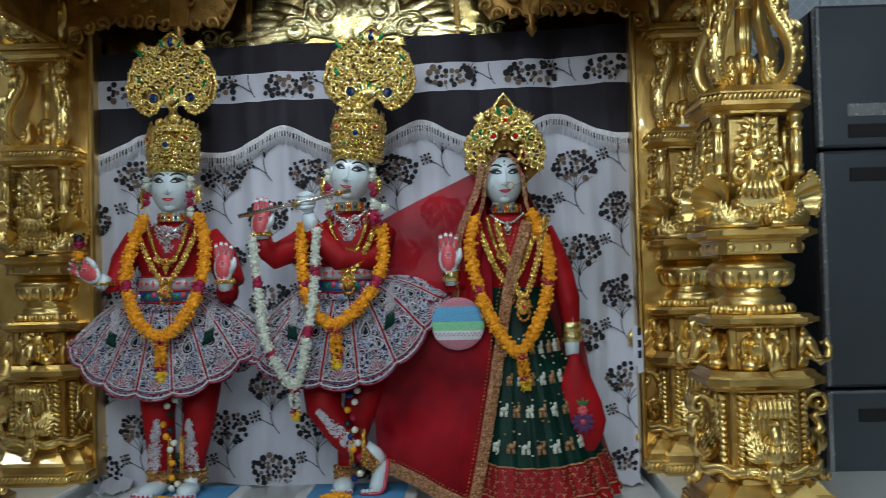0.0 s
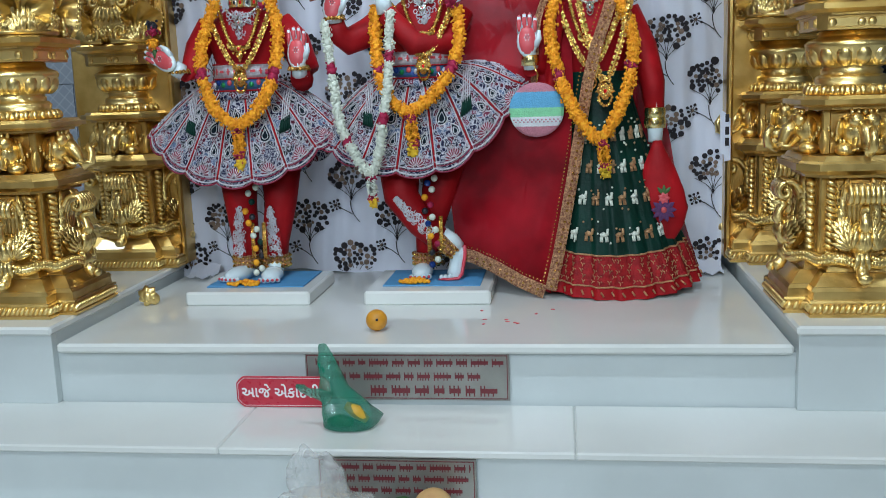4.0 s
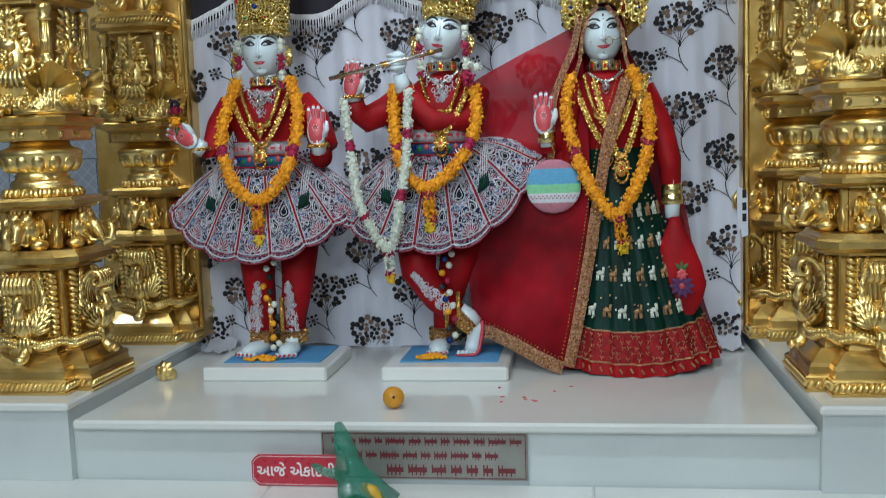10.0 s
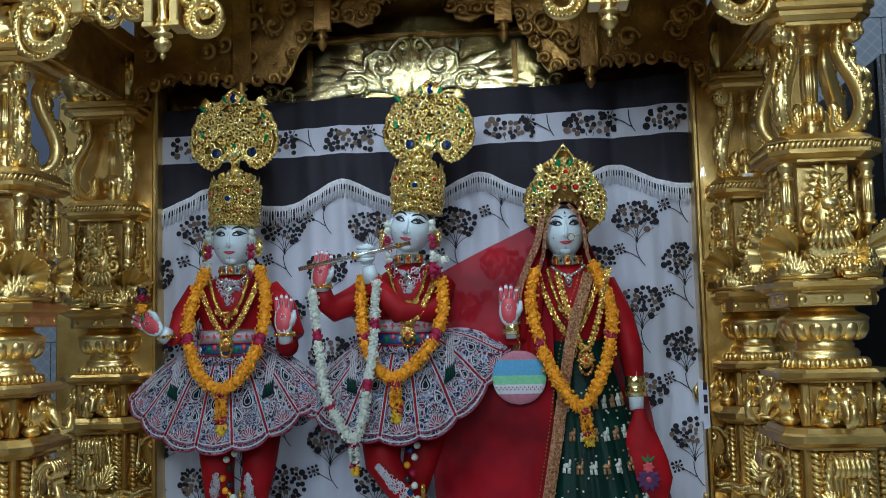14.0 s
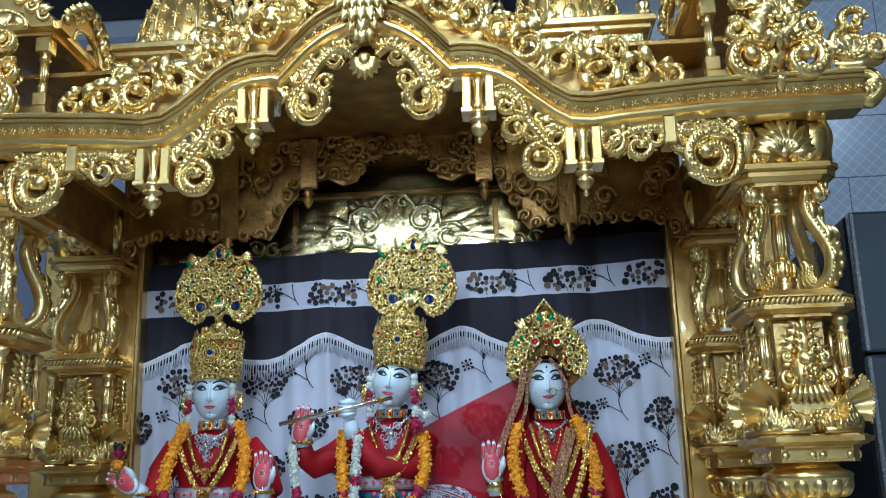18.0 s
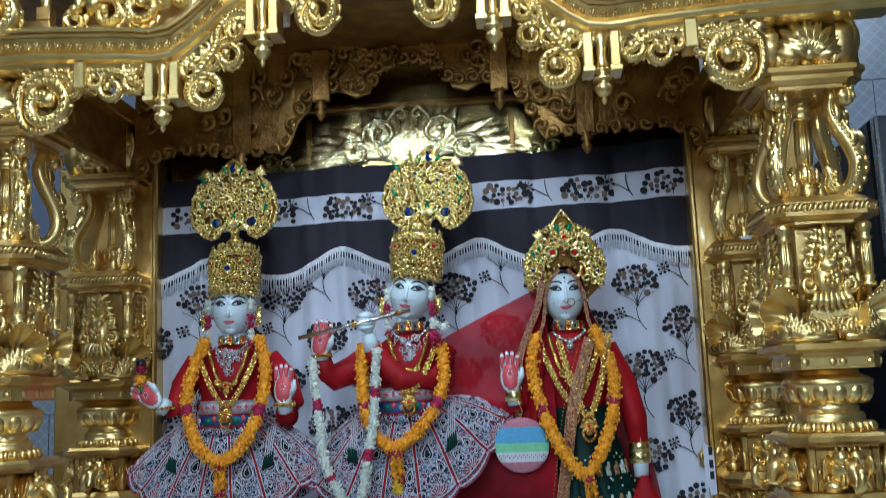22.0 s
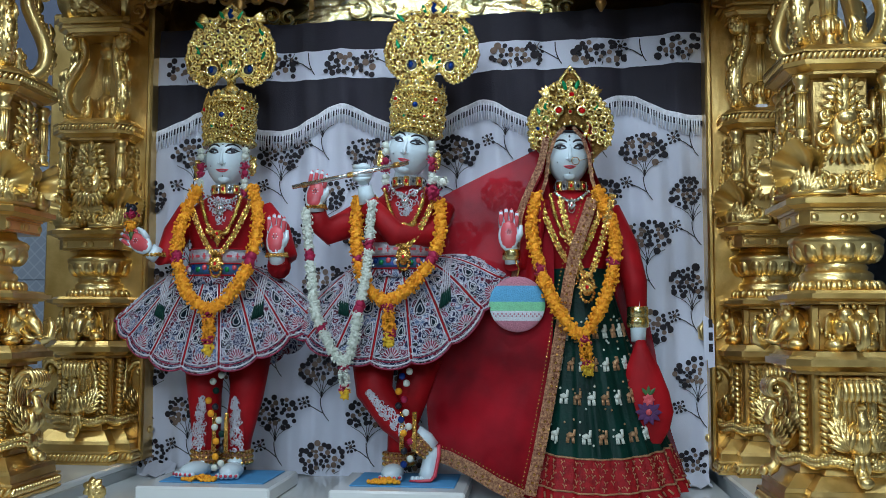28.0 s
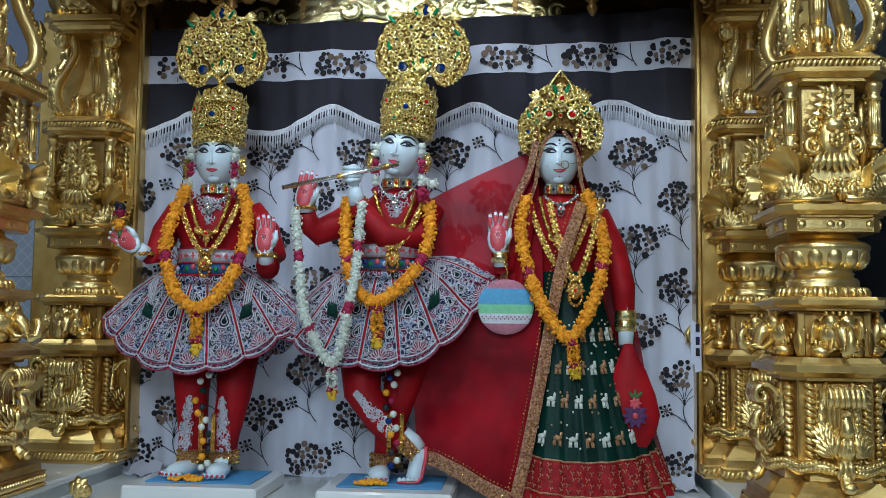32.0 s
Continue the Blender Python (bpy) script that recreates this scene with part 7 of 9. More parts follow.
def drape(a, t, off=0.0):
    s, c = math.sin(a), math.cos(a)
    cx = 0.495 + 0.05 * t
    rx = 0.088 + (0.255 - 0.088) * t ** 1.25
    ry = 0.078 + (0.20 - 0.078) * t ** 1.2
    pl = 1 + 0.035 * t * math.sin(a * 21 + 0.7 * math.sin(a * 5)) + 0.015 * t * math.sin(a * 47)
    return (cx + s * (rx * pl + off), 2.965 - c * (ry * pl + off), 1.36 + (0.703 + 0.03 * s * s - 1.36) * t)


for nm, t0, t1, m in (("green_cloth", 0.0, 0.81, GREEN), ("red_hem", 0.806, 0.95, ZARIP), ("red_edge", 0.945, 1.0, RED)):
    g = Geo()
    na, nt = 180, 14
    vs = [drape(2 * PI * i / na, t0 + (t1 - t0) * j / nt, 0.001 if nm != "green_cloth" else 0) for j in range(nt + 1) for i in range(na)]
    fs = [(j * na + i, (j + 1) * na + i, (j + 1) * na + (i + 1) % na, j * na + (i + 1) % na) for j in range(nt) for i in range(na)]
    g.add(vs, fs, True)
    part(nm, g, m, ds)
HEM = mat("red_gold_hem_weave", (0.34, 0.012, 0.015), 0.45, 0.1, 0.5, 60, 0.4, 220, colour2=(0.20, 0.004, 0.008), spec=0.25)
bpy.data.objects["red_hem"].data.materials[0] = HEM
r = random.Random(3)
for nm, t, m in (("hem_line", 0.808, ZARIP), ("hem_line", 0.945, ZARIP)):
    g = Geo(); g.tube([drape(-1.7 + 3.4 * i / 160, t, 0.003) for i in range(161)], 0.003, 4); part(nm, g, m, ds, "gold woven line")
gw, gy = Geo(), Geo()
for row, t in enumerate((0.28, 0.42, 0.56, 0.72)):
    for k in range(12):
        a = -1.35 + 0.225 * k + (0.11 if row % 2 else 0)
        g = gw if (k + row) % 2 == 0 or row == 3 and k % 2 else gy
        w = 0.9 + 0.25 * t
        def P(da, dt):
            return drape(a + da * w, t + dt, 0.0035)
        # plain woven animal-like figure: body, legs, neck
        g.tube([P(-0.045, 0.0), P(0, -0.006), P(0.045, 0.0)], [0.006, 0.008, 0.006], 5)
        for q in (-0.04, -0.02, 0.025, 0.045):
            g.tube([P(q, 0.004), P(q * 1.1, 0.028)], 0.0028, 4)
        g.tube([P(0.045, -0.002), P(0.06, -0.03)], [0.005, 0.004], 5)
        for q in range(3):
            g.blob(P(r.uniform(-0.09, 0.09), r.uniform(-0.07, 0.05)), 0.0035, 5, 4)
for k in range(26):
    a = -1.5 + 0.12 * k
    for q in range(5):
        u = a + r.uniform(-0.05, 0.05)
        t = 0.82 + 0.024 * q
        gy.tube([drape(u, t, 0.004), drape(u + 0.02, t + 0.008, 0.004), drape(u + r.uniform(-0.01, 0.03), t + 0.018, 0.004)], 0.0016, 4)
        gy.blob(drape(u + 0.04, t + 0.005, 0.004), 0.0025, 5, 4)
    gy.tube([drape(a, 0.965, 0.004), drape(a + 0.03, 0.985, 0.004)], 0.003, 4)
tagged(part("white_weave", gw, WFLOWER, ds, "white woven figures"), kind="stuff")
tagged(part("gold_weave", gy, ZARIP, ds, "gold woven figures"), kind="stuff")

# ---- red veil ----
veil = thing("red_veil", "sheer red veil with gold border spread between two statues", "veil")


def lerp(a, b, t):
    return a + (b - a) * t


def veil_at(u, v):
    """u: 0 at the flute player, 1 at the wearer's edge; v: 0 top, 1 floor."""
    top = (lerp(-0.01, 0.40, u), 2.985 - 0.03 * u, lerp(1.53, 1.73, u ** 0.9))
    bot = (lerp(0.06, 0.352, u), lerp(2.93, 2.83, u), lerp(0.83, 0.712, u ** 0.8))
    bow = math.sin(PI * v)
    x = lerp(top[0], bot[0], v) + bow * (0.045 * u + 0.0)
    y = lerp(top[1], bot[1], v) - 0.02 * bow * u + 0.012 * math.sin(4 * u + 2.5 * v) + 0.012 * noise.noise(Vector((2.6 * u, 2.2 * v, 0.3))) + 0.003 * noise.noise(Vector((6 * u, 5 * v, 4.0)))
    z = lerp(top[2], bot[2], v) - 0.0 * bow
    return (x, y, z)


g = Geo(); n1, n2 = 50, 60
vs = [veil_at(i / n1, j / n2) for j in range(n2 + 1) for i in range(n1 + 1)]
fs = [(j * (n1 + 1) + i, j * (n1 + 1) + i + 1, (j + 1) * (n1 + 1) + i + 1, (j + 1) * (n1 + 1) + i) for j in range(n2) for i in range(n1)]
g.add(vs, fs, True)
part("net_cloth", g, VEILNET, veil)


def band(path, w, name, m, parent, off=0.003, label=""):
    """A flat ribbon of width w along a path, facing the hall."""
    g = Geo(); vs, fs = [], []
    P = [Vector(p) for p in path]
    for i, p in enumerate(P):
        d = (P[min(i + 1, len(P) - 1)] - P[max(0, i - 1)]).normalized()
        s = d.cross(Vector((0, -1, 0))).normalized()
        for q in (-0.5, -0.2, 0.2, 0.5):
            vs.append(p + s * w * q + Vector((0, -off - (0.002 if abs(q) < 0.4 else 0), 0)))
    for i in range(len(P) - 1):
        for k in range(3):
            fs.append((4 * i + k, 4 * i + k + 1, 4 * i + k + 5, 4 * i + k + 4))
    g.add(vs, fs, True)
    return part(name, g, m, parent, label)


edge = [(0.352, 2.80, 0.728), (0.376, 2.815, 0.83), (0.40, 2.825, 0.95), (0.424, 2.83, 1.08), (0.444, 2.835, 1.20), (0.466, 2.84, 1.33), (0.487, 2.845, 1.42), (0.515, 2.86, 1.50), (0.535, 2.88, 1.56)]
band(edge, 0.034, "gold_border", ZARI, veil, 0.004, "broad gold thread border")
low = [(0.065, 2.90, 0.825), (0.12, 2.88, 0.815), (0.19, 2.86, 0.785), (0.26, 2.83, 0.75), (0.335, 2.80, 0.722)]
band(low, 0.04, "gold_border", ZARI, veil, 0.004)
hang = [(0.402, 2.885, 1.74), (0.385, 2.875, 1.66), (0.352, 2.872, 1.585), (0.325, 2.872, 1.51), (0.316, 2.885, 1.42), (0.310, 2.90, 1.33)]
band(curve_through(hang, 40), 0.020, "gold_border", ZARI, veil, 0.004)
for pts in (edge, low):
    g = Geo()
    for a, b in zip(pts[:-1], pts[1:]):
        a, b = Vector(a), Vector(b)
        m = int((b - a).length / 0.011)
        s = (b - a).normalized().cross(Vector((0, -1, 0))).normalized()
        for i in range(m):
            p = a + (b - a) * (i / m)
            g.blob(p - s * 0.027 + Vector((0, -0.004, 0)), (0.0030, 0.003, 0.0030), 5, 4)
            if i % 2:
                g.blob(p + Vector((0, -0.007, 0)), (0.0042, 0.003, 0.0042), 6, 4)
                g.blob(p + s * 0.013 + Vector((0, -0.007, 0)), (0.003, 0.003, 0.003), 5, 4)
    tagged(part("sequin_braid", g, JEWELGOLD, veil), kind="stuff")
# head cloth, shoulder folds and the fall at the far side
g = Geo(); vs, fs = [], []
for j in range(13):
    t = j / 12
    for i in range(17):
        a = PI * (-0.06 + 1.12 * i / 16)
        w = 0.062 + 0.02 * t + 0.085 * max(0, t - 0.45) ** 1.3 * 1.6
        z = 1.785 - 0.26 * t
        vs.append((0.468 - w * math.cos(a), 2.955 - 0.05 + 0.05 * t + 0.085 * math.sin(a), z + 0.012 * math.sin(a)))
for j in range(12):
    for i in range(16):
        b = j * 17 + i
        fs.append((b, b + 1, b + 18, b + 17))
g.add(vs, fs, True)
part("head_cloth", g, RED, veil)
for s in (-1, 1):
    band([(0.468 + s * 0.012, 2.888, 1.772), (0.468 + s * 0.04, 2.888, 1.74), (0.468 + s * 0.058, 2.893, 1.69), (0.468 + s * 0.066, 2.896, 1.62), (0.468 + s * 0.085, 2.89, 1.56), (0.468 + s * 0.10 , 2.88, 1.50)], 0.011, "face_border", ZARI, veil)
g = Geo(); vs, fs = [], []
for j in range(25):
    t = j / 24
    for i in range(9):
        u = i / 8
        x = lerp(lerp(0.575, 0.625, u), lerp(0.66, 0.80, u), t)
        vs.append((x + 0.008 * math.sin(t * 9 + u * 4), 2.985 + 0.03 * math.sin(u * 7 + t * 2) - 0.02 * t, lerp(1.56 - 0.05 * u, 0.76, t)))
for j in range(24):
    for i in range(8):
        b = j * 9 + i
        fs.append((b, b + 1, b + 10, b + 9))
g.add(vs, fs, True)
part("side_fall", g, VEILNET, veil)
g = Geo(); vs, fs = [], []
for j in range(15):
    t = j / 14
    for i in range(7):
        u = i / 6
        vs.append((lerp(0.30, 0.375, u) + 0.03 * (1 - t), 2.90 + 0.03 * math.sin(u * 6), lerp(1.56, 1.30, t)))
for j in range(14):
    for i in range(6):
        b = j * 7 + i
        fs.append((b, b + 1, b + 8, b + 7))
g.add(vs, fs, True)
part("arm_fall", g, RED, veil)

# ---- crowns and peacock-feather fans ----
CROWNFOIL = mat("embossed_crown_foil", (1.0, 0.74, 0.26), 0.2, 1.0, 0.45, 90, 1.0, 210, colour2=(0.62, 0.36, 0.08))
# deeper plate colour, carrying the shade in the relief's gaps
FOILBACK = mat("gap_shade_foil", (0.24, 0.13, 0.03), 0.4, 1.0, 0.4, 60, 0.6, 160)


def jewel(g, p, r, k):
    g.k = 0; g.blob(p, (r * 1.7, r * 0.7, r * 1.7), 10, 5)
    g.k = k; g.blob((p[0], p[1] - r * 0.6, p[2]), (r, r * 0.6, r), 8, 5)
    g.k = 0


def tall_crown(cx, cy, z0, h, tilt, label):
    c = thing("crown", label, "crown", (cx, cy, z0), "crowns of the statues")
    c.rotation_euler = (0, tilt, 0)
    g = Geo()
    g.lathe([(0.066, -0.005), (0.073, 0.0), (0.075, 0.02), (0.078, 0.05), (0.081, 0.085), (0.078, 0.112), (0.066, 0.138), (0.046, 0.158), (0.02, 0.172)], n=40, flute=20, depth=0.035)
    part("cap", g, CROWNFOIL, c)
    g = Geo()
    r = random.Random(int(cx * 100) + 900)
    for ring_z, rr, k in ((0.004, 0.076, 30), (0.125, 0.08, 22)):
        for i in range(k):
            a = 2 * PI * i / k
            g.blob((rr * math.cos(a), rr * math.sin(a), ring_z), 0.006, 6, 4)
    rad_at = lambda z: 0.077 + 0.05 * min(z, 0.09) - 0.28 * max(0.0, z - 0.105)
    for row in range(5):
        z = 0.024 + 0.026 * row
        for i in range(12):
            a = PI + PI * (i + 0.5 * (row % 2)) / 12
            rr, side = rad_at(z), (1 if a < 1.5 * PI else -1)
            dx = (a - 1.5 * PI) * 0.08
            if math.hypot(dx, z - 0.078) < 0.040:
                continue
            g.T = Matrix.Rotation(a + PI / 2, 4, "Z") @ Matrix.Translation((0, -rr + 0.003, 0))
            g.scroll(0, z, 0.0125, 1.5, r.uniform(0, 1) + row, side, 0.0034, 0.002, False, 3)
            g.blob((0.009, -0.004, z + 0.012), 0.0042, 6, 4)
            g.T = Matrix.Identity(4)
    for i in range(60):
        a, z = PI + PI * r.random(), r.uniform(0.012, 0.13)
        if math.hypot((a - 1.5 * PI) * 0.08, z - 0.078) > 0.034:
            g.T = Matrix.Rotation(a + PI / 2, 4, "Z")
            g.flake((0, -rad_at(z), z), r.uniform(0.003, 0.005), r)
            g.T = Matrix.Identity(4)
    # pointed lower edge over the brow, framed with leaves
    for q in (-1, 1):
        for i in range(9):
            t = i / 8
            a = 1.5 * PI + q * 1.05 * t
            g.blob((0.081 * math.cos(a), 0.081 * math.sin(a), 0.016 - 0.020 * t ** 1.4), 0.0062, 7, 5)
    for rr_, n_, s_ in ((0.014, 12, 0.0040), (0.022, 18, 0.0042), (0.031, 22, 0.0048)):
        for i in range(n_):
            b_ = 2 * PI * i / n_
            z = 0.078 + rr_ * math.sin(b_)
            a = 1.5 * PI + rr_ * math.cos(b_) / 0.08
            g.blob((rad_at(z) * 1.03 * math.cos(a), rad_at(z) * 1.03 * math.sin(a), z), (s_, s_, s_), 6, 5)
    for i in range(9):
        a = PI + PI * i / 8
        g.T = Matrix.Rotation(a + PI / 2, 4, "Z")
        g.leaf(0, 0.122, PI / 2, 0.036, 0.020, 0.078, -0.004, 2, 7)
        g.T = Matrix.Identity(4)
        g.blob((0.05 * math.cos(a + 0.2), 0.05 * math.sin(a + 0.2), 0.158), (0.008, 0.007, 0.011), 7, 5)
    g.lathe([(0.03, 0.14), (0.034, 0.15), (0.024, 0.172), (0.026, 0.178), (0.012, 0.188), (0.003, 0.205)], n=14)
    part("foil_relief", g, FOILR, c, "crinkled gold foil relief")
    for a, z, rr, k in ((-PI / 2, 0.078, 0.0085, 0), (-PI / 2 + 0.75, 0.10, 0.006, 1), (-PI / 2 - 0.85, 0.10, 0.006, 1), (-PI / 2 + 0.35, 0.045, 0.004, 1), (-PI / 2 - 0.4, 0.045, 0.004, 2)):
        g = Geo(); jewel(g, (0.085 * math.cos(a), 0.085 * math.sin(a), z), rr, 1)
        part("stone", g, [PALEGOLD, (JBLUE, JRED, JGREEN)[k]], c)
    return c


tall_crown(-0.572, 2.965, 1.748, 0.18, 0.0, "tall gold foil crown with red and blue stones")
tall_crown(0.012, 2.965, 1.768, 0.18, 0.06, "tall gold foil crown with red and blue stones")


def feather_fan(cx, cz, y, label, tilt):
    f = thing("feather_fan", label, "crown ornament", (cx, y, cz), "feather fans above the crowns")
    f.rotation_euler = (0, tilt, 0)

    half = [(0.016, 0.124), (0.032, 0.108), (0.046, 0.090), (0.066, 0.088), (0.086, 0.082), (0.098, 0.064), (0.118, 0.050), (0.124, 0.030), (0.136, 0.010), (0.137, -0.012), (0.144, -0.034), (0.138, -0.058), (0.134, -0.076), (0.118, -0.096), (0.098, -0.114), (0.074, -0.124), (0.054, -0.116), (0.042, -0.098), (0.028, -0.086), (0.012, -0.098)]
    out = [(x, z) for x, z in [(0.0, 0.135)] + half + [(0.0, -0.112)]] + [(-x, z) for x, z in half[::-1]]
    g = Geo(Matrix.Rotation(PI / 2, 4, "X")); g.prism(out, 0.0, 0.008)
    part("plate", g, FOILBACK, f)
    g = Geo()
    for a, b in zip(out, out[1:] + out[:1]):
        for t in (0.0, 0.5):
            g.blob((a[0] + (b[0] - a[0]) * t, -0.008, a[1] + (b[1] - a[1]) * t), (0.0075, 0.007, 0.0075), 7, 5)
    r = random.Random(int(cx * 50) + 77)
    eyes = [(-0.058, -0.074, 0.021), (0.058, -0.074, 0.021), (0.0, 0.104, 0.018), (-0.042, 0.052, 0.015), (0.03, 0.03, 0.015), (-0.085, 0.012, 0.014), (0.05, -0.01, 0.014), (0.095, 0.02, 0.013), (0.055, 0.082, 0.013), (-0.07, 0.085, 0.012)]
    edge_at = lambda z: max(0.012, next((a[0] + (b[0] - a[0]) * (a[1] - z) / max(1e-6, a[1] - b[1]) for a, b in zip([(0.0, 0.135)] + half[:15], half[:16]) if b[1] <= z <= a[1]), 0.09))
    for j in range(12):
        for i in range(-7, 8):
            x, z = 0.0205 * (i + 0.5 * (j % 2)) + r.uniform(-0.003, 0.003), -0.108 + 0.0195 * j + r.uniform(-0.003, 0.003)
            if abs(x) > edge_at(z) * 0.93 or any(math.hypot(x - b, z - c) < d * 1.15 for b, c, d in eyes) or (z < -0.085 and abs(x) < 0.045):
                continue
            g.scroll(x, z, r.uniform(0.0095, 0.0125), 1.5, r.uniform(0, 6), r.choice((-1, 1)), 0.0036, 0.011, False, 3)
    for k in (0.80, 0.90):
        g.tube([(x * k, -0.011, z * k) for x, z in out[:20]], 0.0026, 5); g.tube([(x * k, -0.011, z * k) for x, z in out[21:]], 0.0026, 5)
    for i in range(110):
        z = r.uniform(-0.112, 0.125)
        x = r.uniform(-1, 1) * edge_at(z) * 0.95
        if any(math.hypot(x - b, z - c) < d for b, c, d in eyes) or (z < -0.085 and abs(x) < 0.045):
            continue
        g.flake((x, -0.006, z), r.uniform(0.004, 0.008), r)
    for i in range(7):
        g.leaf(0, -0.095, PI * (0.25 + 0.5 * i / 6), 0.050, 0.010, 0.010, 0.012, 2, 6)
    for i in range(9):
        g.leaf(0.0, 0.092, PI * (0.08 + 0.84 * i / 8), 0.034, 0.012, 0.012, 0.008, 2, 5)
    for s in (-1, 1):
        for i in range(5):
            g.leaf(s * 0.070, 0.078, PI / 2 - s * (0.45 + 0.20 * i), 0.042, 0.010, 0.012, 0.01, 2, 6, -0.3 * s)
    part("foil_relief", g, FOILR, f, "crinkled gold foil relief")
    for k, (x, z, q) in enumerate(eyes):
        g = Geo(Matrix.Translation((x, -0.011, z)))
        n = 18
        g.tube([(q * 0.86 * math.cos(2 * PI * i / n), 0, q * 0.86 * math.sin(2 * PI * i / n)) for i in range(n + 1)], q * 0.2, 5)
        if k < 3:
            g.k = 1; g.blob((-0.18 * q * (1 if x < 0 else -1), -0.002, 0.1 * q), (q * 0.34, 0.004, q * 0.5), 10, 6)
            g.k = 2; g.blob((0, 0.0005, 0), (q * 0.8, 0.002, q * 0.8), 12, 5)
        else:
            g.k = 0; g.blob((0, 0, 0), (q * 0.75, 0.004, q * 0.75), 10, 5)
            g.k = 2; g.blob((0, -0.004, 0), (q * 0.36, 0.003, q * 0.36), 8, 5)
        part("eye_rosette", g, [PALEGOLD, JBLUE, INK], f)
    for x, z, a in ((-0.09, 0.06, 2.4), (0.09, 0.055, -0.9), (-0.10, -0.03, 1.9), (0.10, -0.045, 1.2), (-0.015, -0.085, 2.0), (0.015, -0.085, 1.1), (0.0, -0.075, 1.57), (-0.02, 0.085, 2.1), (0.02, 0.085, 1.0)):
        g = Geo(); g.leaf(x, z, a, 0.036, 0.012, 0.014, 0.006, 2, 5); part("enamel_leaf", g, JGREEN, f)
    g = Geo(); g.tube([(0.004, -0.02, 0.092), (-0.004, -0.022, 0.104), (0.003, -0.022, 0.116), (-0.006, -0.021, 0.121)], [0.009, 0.006, 0.005, 0.002], 7); part("enamel_bird", g, JBLUE, f)
    g = Geo(); g.tube([(0, 0.004, -0.09), (0, 0.004, -0.135)], [0.014, 0.016], 8); part("stem", g, PALEGOLD, f)


feather_fan(-0.58, 2.062, 2.985, "gold foil peacock-feather fan with blue stones on a crown", 0.0)
feather_fan(0.056, 2.062, 2.985, "gold foil peacock-feather fan with blue stones on a crown", 0.06)

wc = thing("crown", "broad gold foil crown with pointed top and green leaves", "crown", (0.474, 2.94, 1.70), "crowns of the statues")
wide = []
for i in range(60):
    a = -0.55 + (PI + 1.1) * i / 59
    rr = 0.114 + 0.006 * abs(math.sin(4 * a)) + 0.15 * max(0, math.sin(a) - 0.6) ** 1.5
    wide.append((rr * math.cos(a), 0.075 + rr * math.sin(a) * 0.95 + 0.03 * max(0.0, 1 - abs(a - PI / 2) / 0.25)))
for i in range(15):
    a = PI + 0.25 - (PI + 0.5) * i / 14
    wide.append((0.062 * math.cos(a), 0.0 + 0.088 * math.sin(a)))
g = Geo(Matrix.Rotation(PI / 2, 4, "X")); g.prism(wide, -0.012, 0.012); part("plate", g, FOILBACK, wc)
g = Geo()
r = random.Random(5)
for i, (x, z) in enumerate(wide[:60]):
    g.blob((x, -0.014, z), (0.006, 0.006, 0.006), 5, 4)
for i in range(150):
    a, q = r.uniform(-0.5, PI + 0.5), r.uniform(0.42, 0.97)
    rr = (0.114 + 0.15 * max(0, math.sin(a) - 0.6) ** 1.5) * q
    g.flake((rr * math.cos(a), -0.012 - 0.02 * (1 - q), 0.075 + rr * math.sin(a) * 0.95), r.uniform(0.006, 0.011), r)
for i in range(15):
    a = PI + 0.25 - (PI + 0.5) * i / 14
    g.blob((0.066 * math.cos(a), -0.02, 0.0 + 0.092 * math.sin(a)), 0.006, 6, 4)
for s in (-1, 1):
    for i in range(3):
        g.leaf(s * 0.06, 0.165, PI / 2 - s * (0.3 + 0.3 * i), 0.045, 0.014, 0.014, 0.01, 2, 5)
tip = [(0.0, 0.262), (0.012, 0.245), (0.026, 0.226), (0.036, 0.205), (0.034, 0.186), (0.020, 0.176)]
tip = [(-x, z) for x, z in tip[::-1]] + tip[1:]
g.tube([(x, -0.018, z) for x, z in tip], 0.0048, 6)
for x, z in tip[::2]:
    g.blob((x, -0.02, z), 0.006, 6, 4)
for s in (-1, 1):
    for q, m, sz in ((0.098, 9, 0.015), (0.074, 8, 0.014), (0.118, 12, 0.011)):
        for k in range(m):
            a = -0.45 + 2.0 * k / (m - 1)
            lift_ = 1.0 + 0.9 * max(0, math.sin(a) - 0.6) ** 1.5
            g.scroll(s * q * lift_ * math.cos(a), 0.075 + q * lift_ * 0.95 * math.sin(a), sz, 1.5, a + k, s, 0.0036, 0.014 + (0.12 - q) * 0.2, False, 3)
            g.blob((s * (q - 0.012) * lift_ * math.cos(a + 0.1), -0.018, 0.075 + (q - 0.012) * lift_ * 0.95 * math.sin(a + 0.1)), 0.0045, 6, 4)
part("foil_relief", g, FOILR, wc, "crinkled gold foil relief")
for x, z in ((-0.034, 0.128), (0.034, 0.126)):
    g = Geo(Matrix.Translation((x, -0.03, z)))
    g.tube([(0.0125 * math.cos(2 * PI * i / 16), 0, 0.0125 * math.sin(2 * PI * i / 16)) for i in range(17)], 0.0045, 6)
    g.k = 1; g.blob((0, 0.002, 0), (0.009, 0.004, 0.009), 10, 5)
    part("rosette", g, [PALEGOLD, JRED], wc)
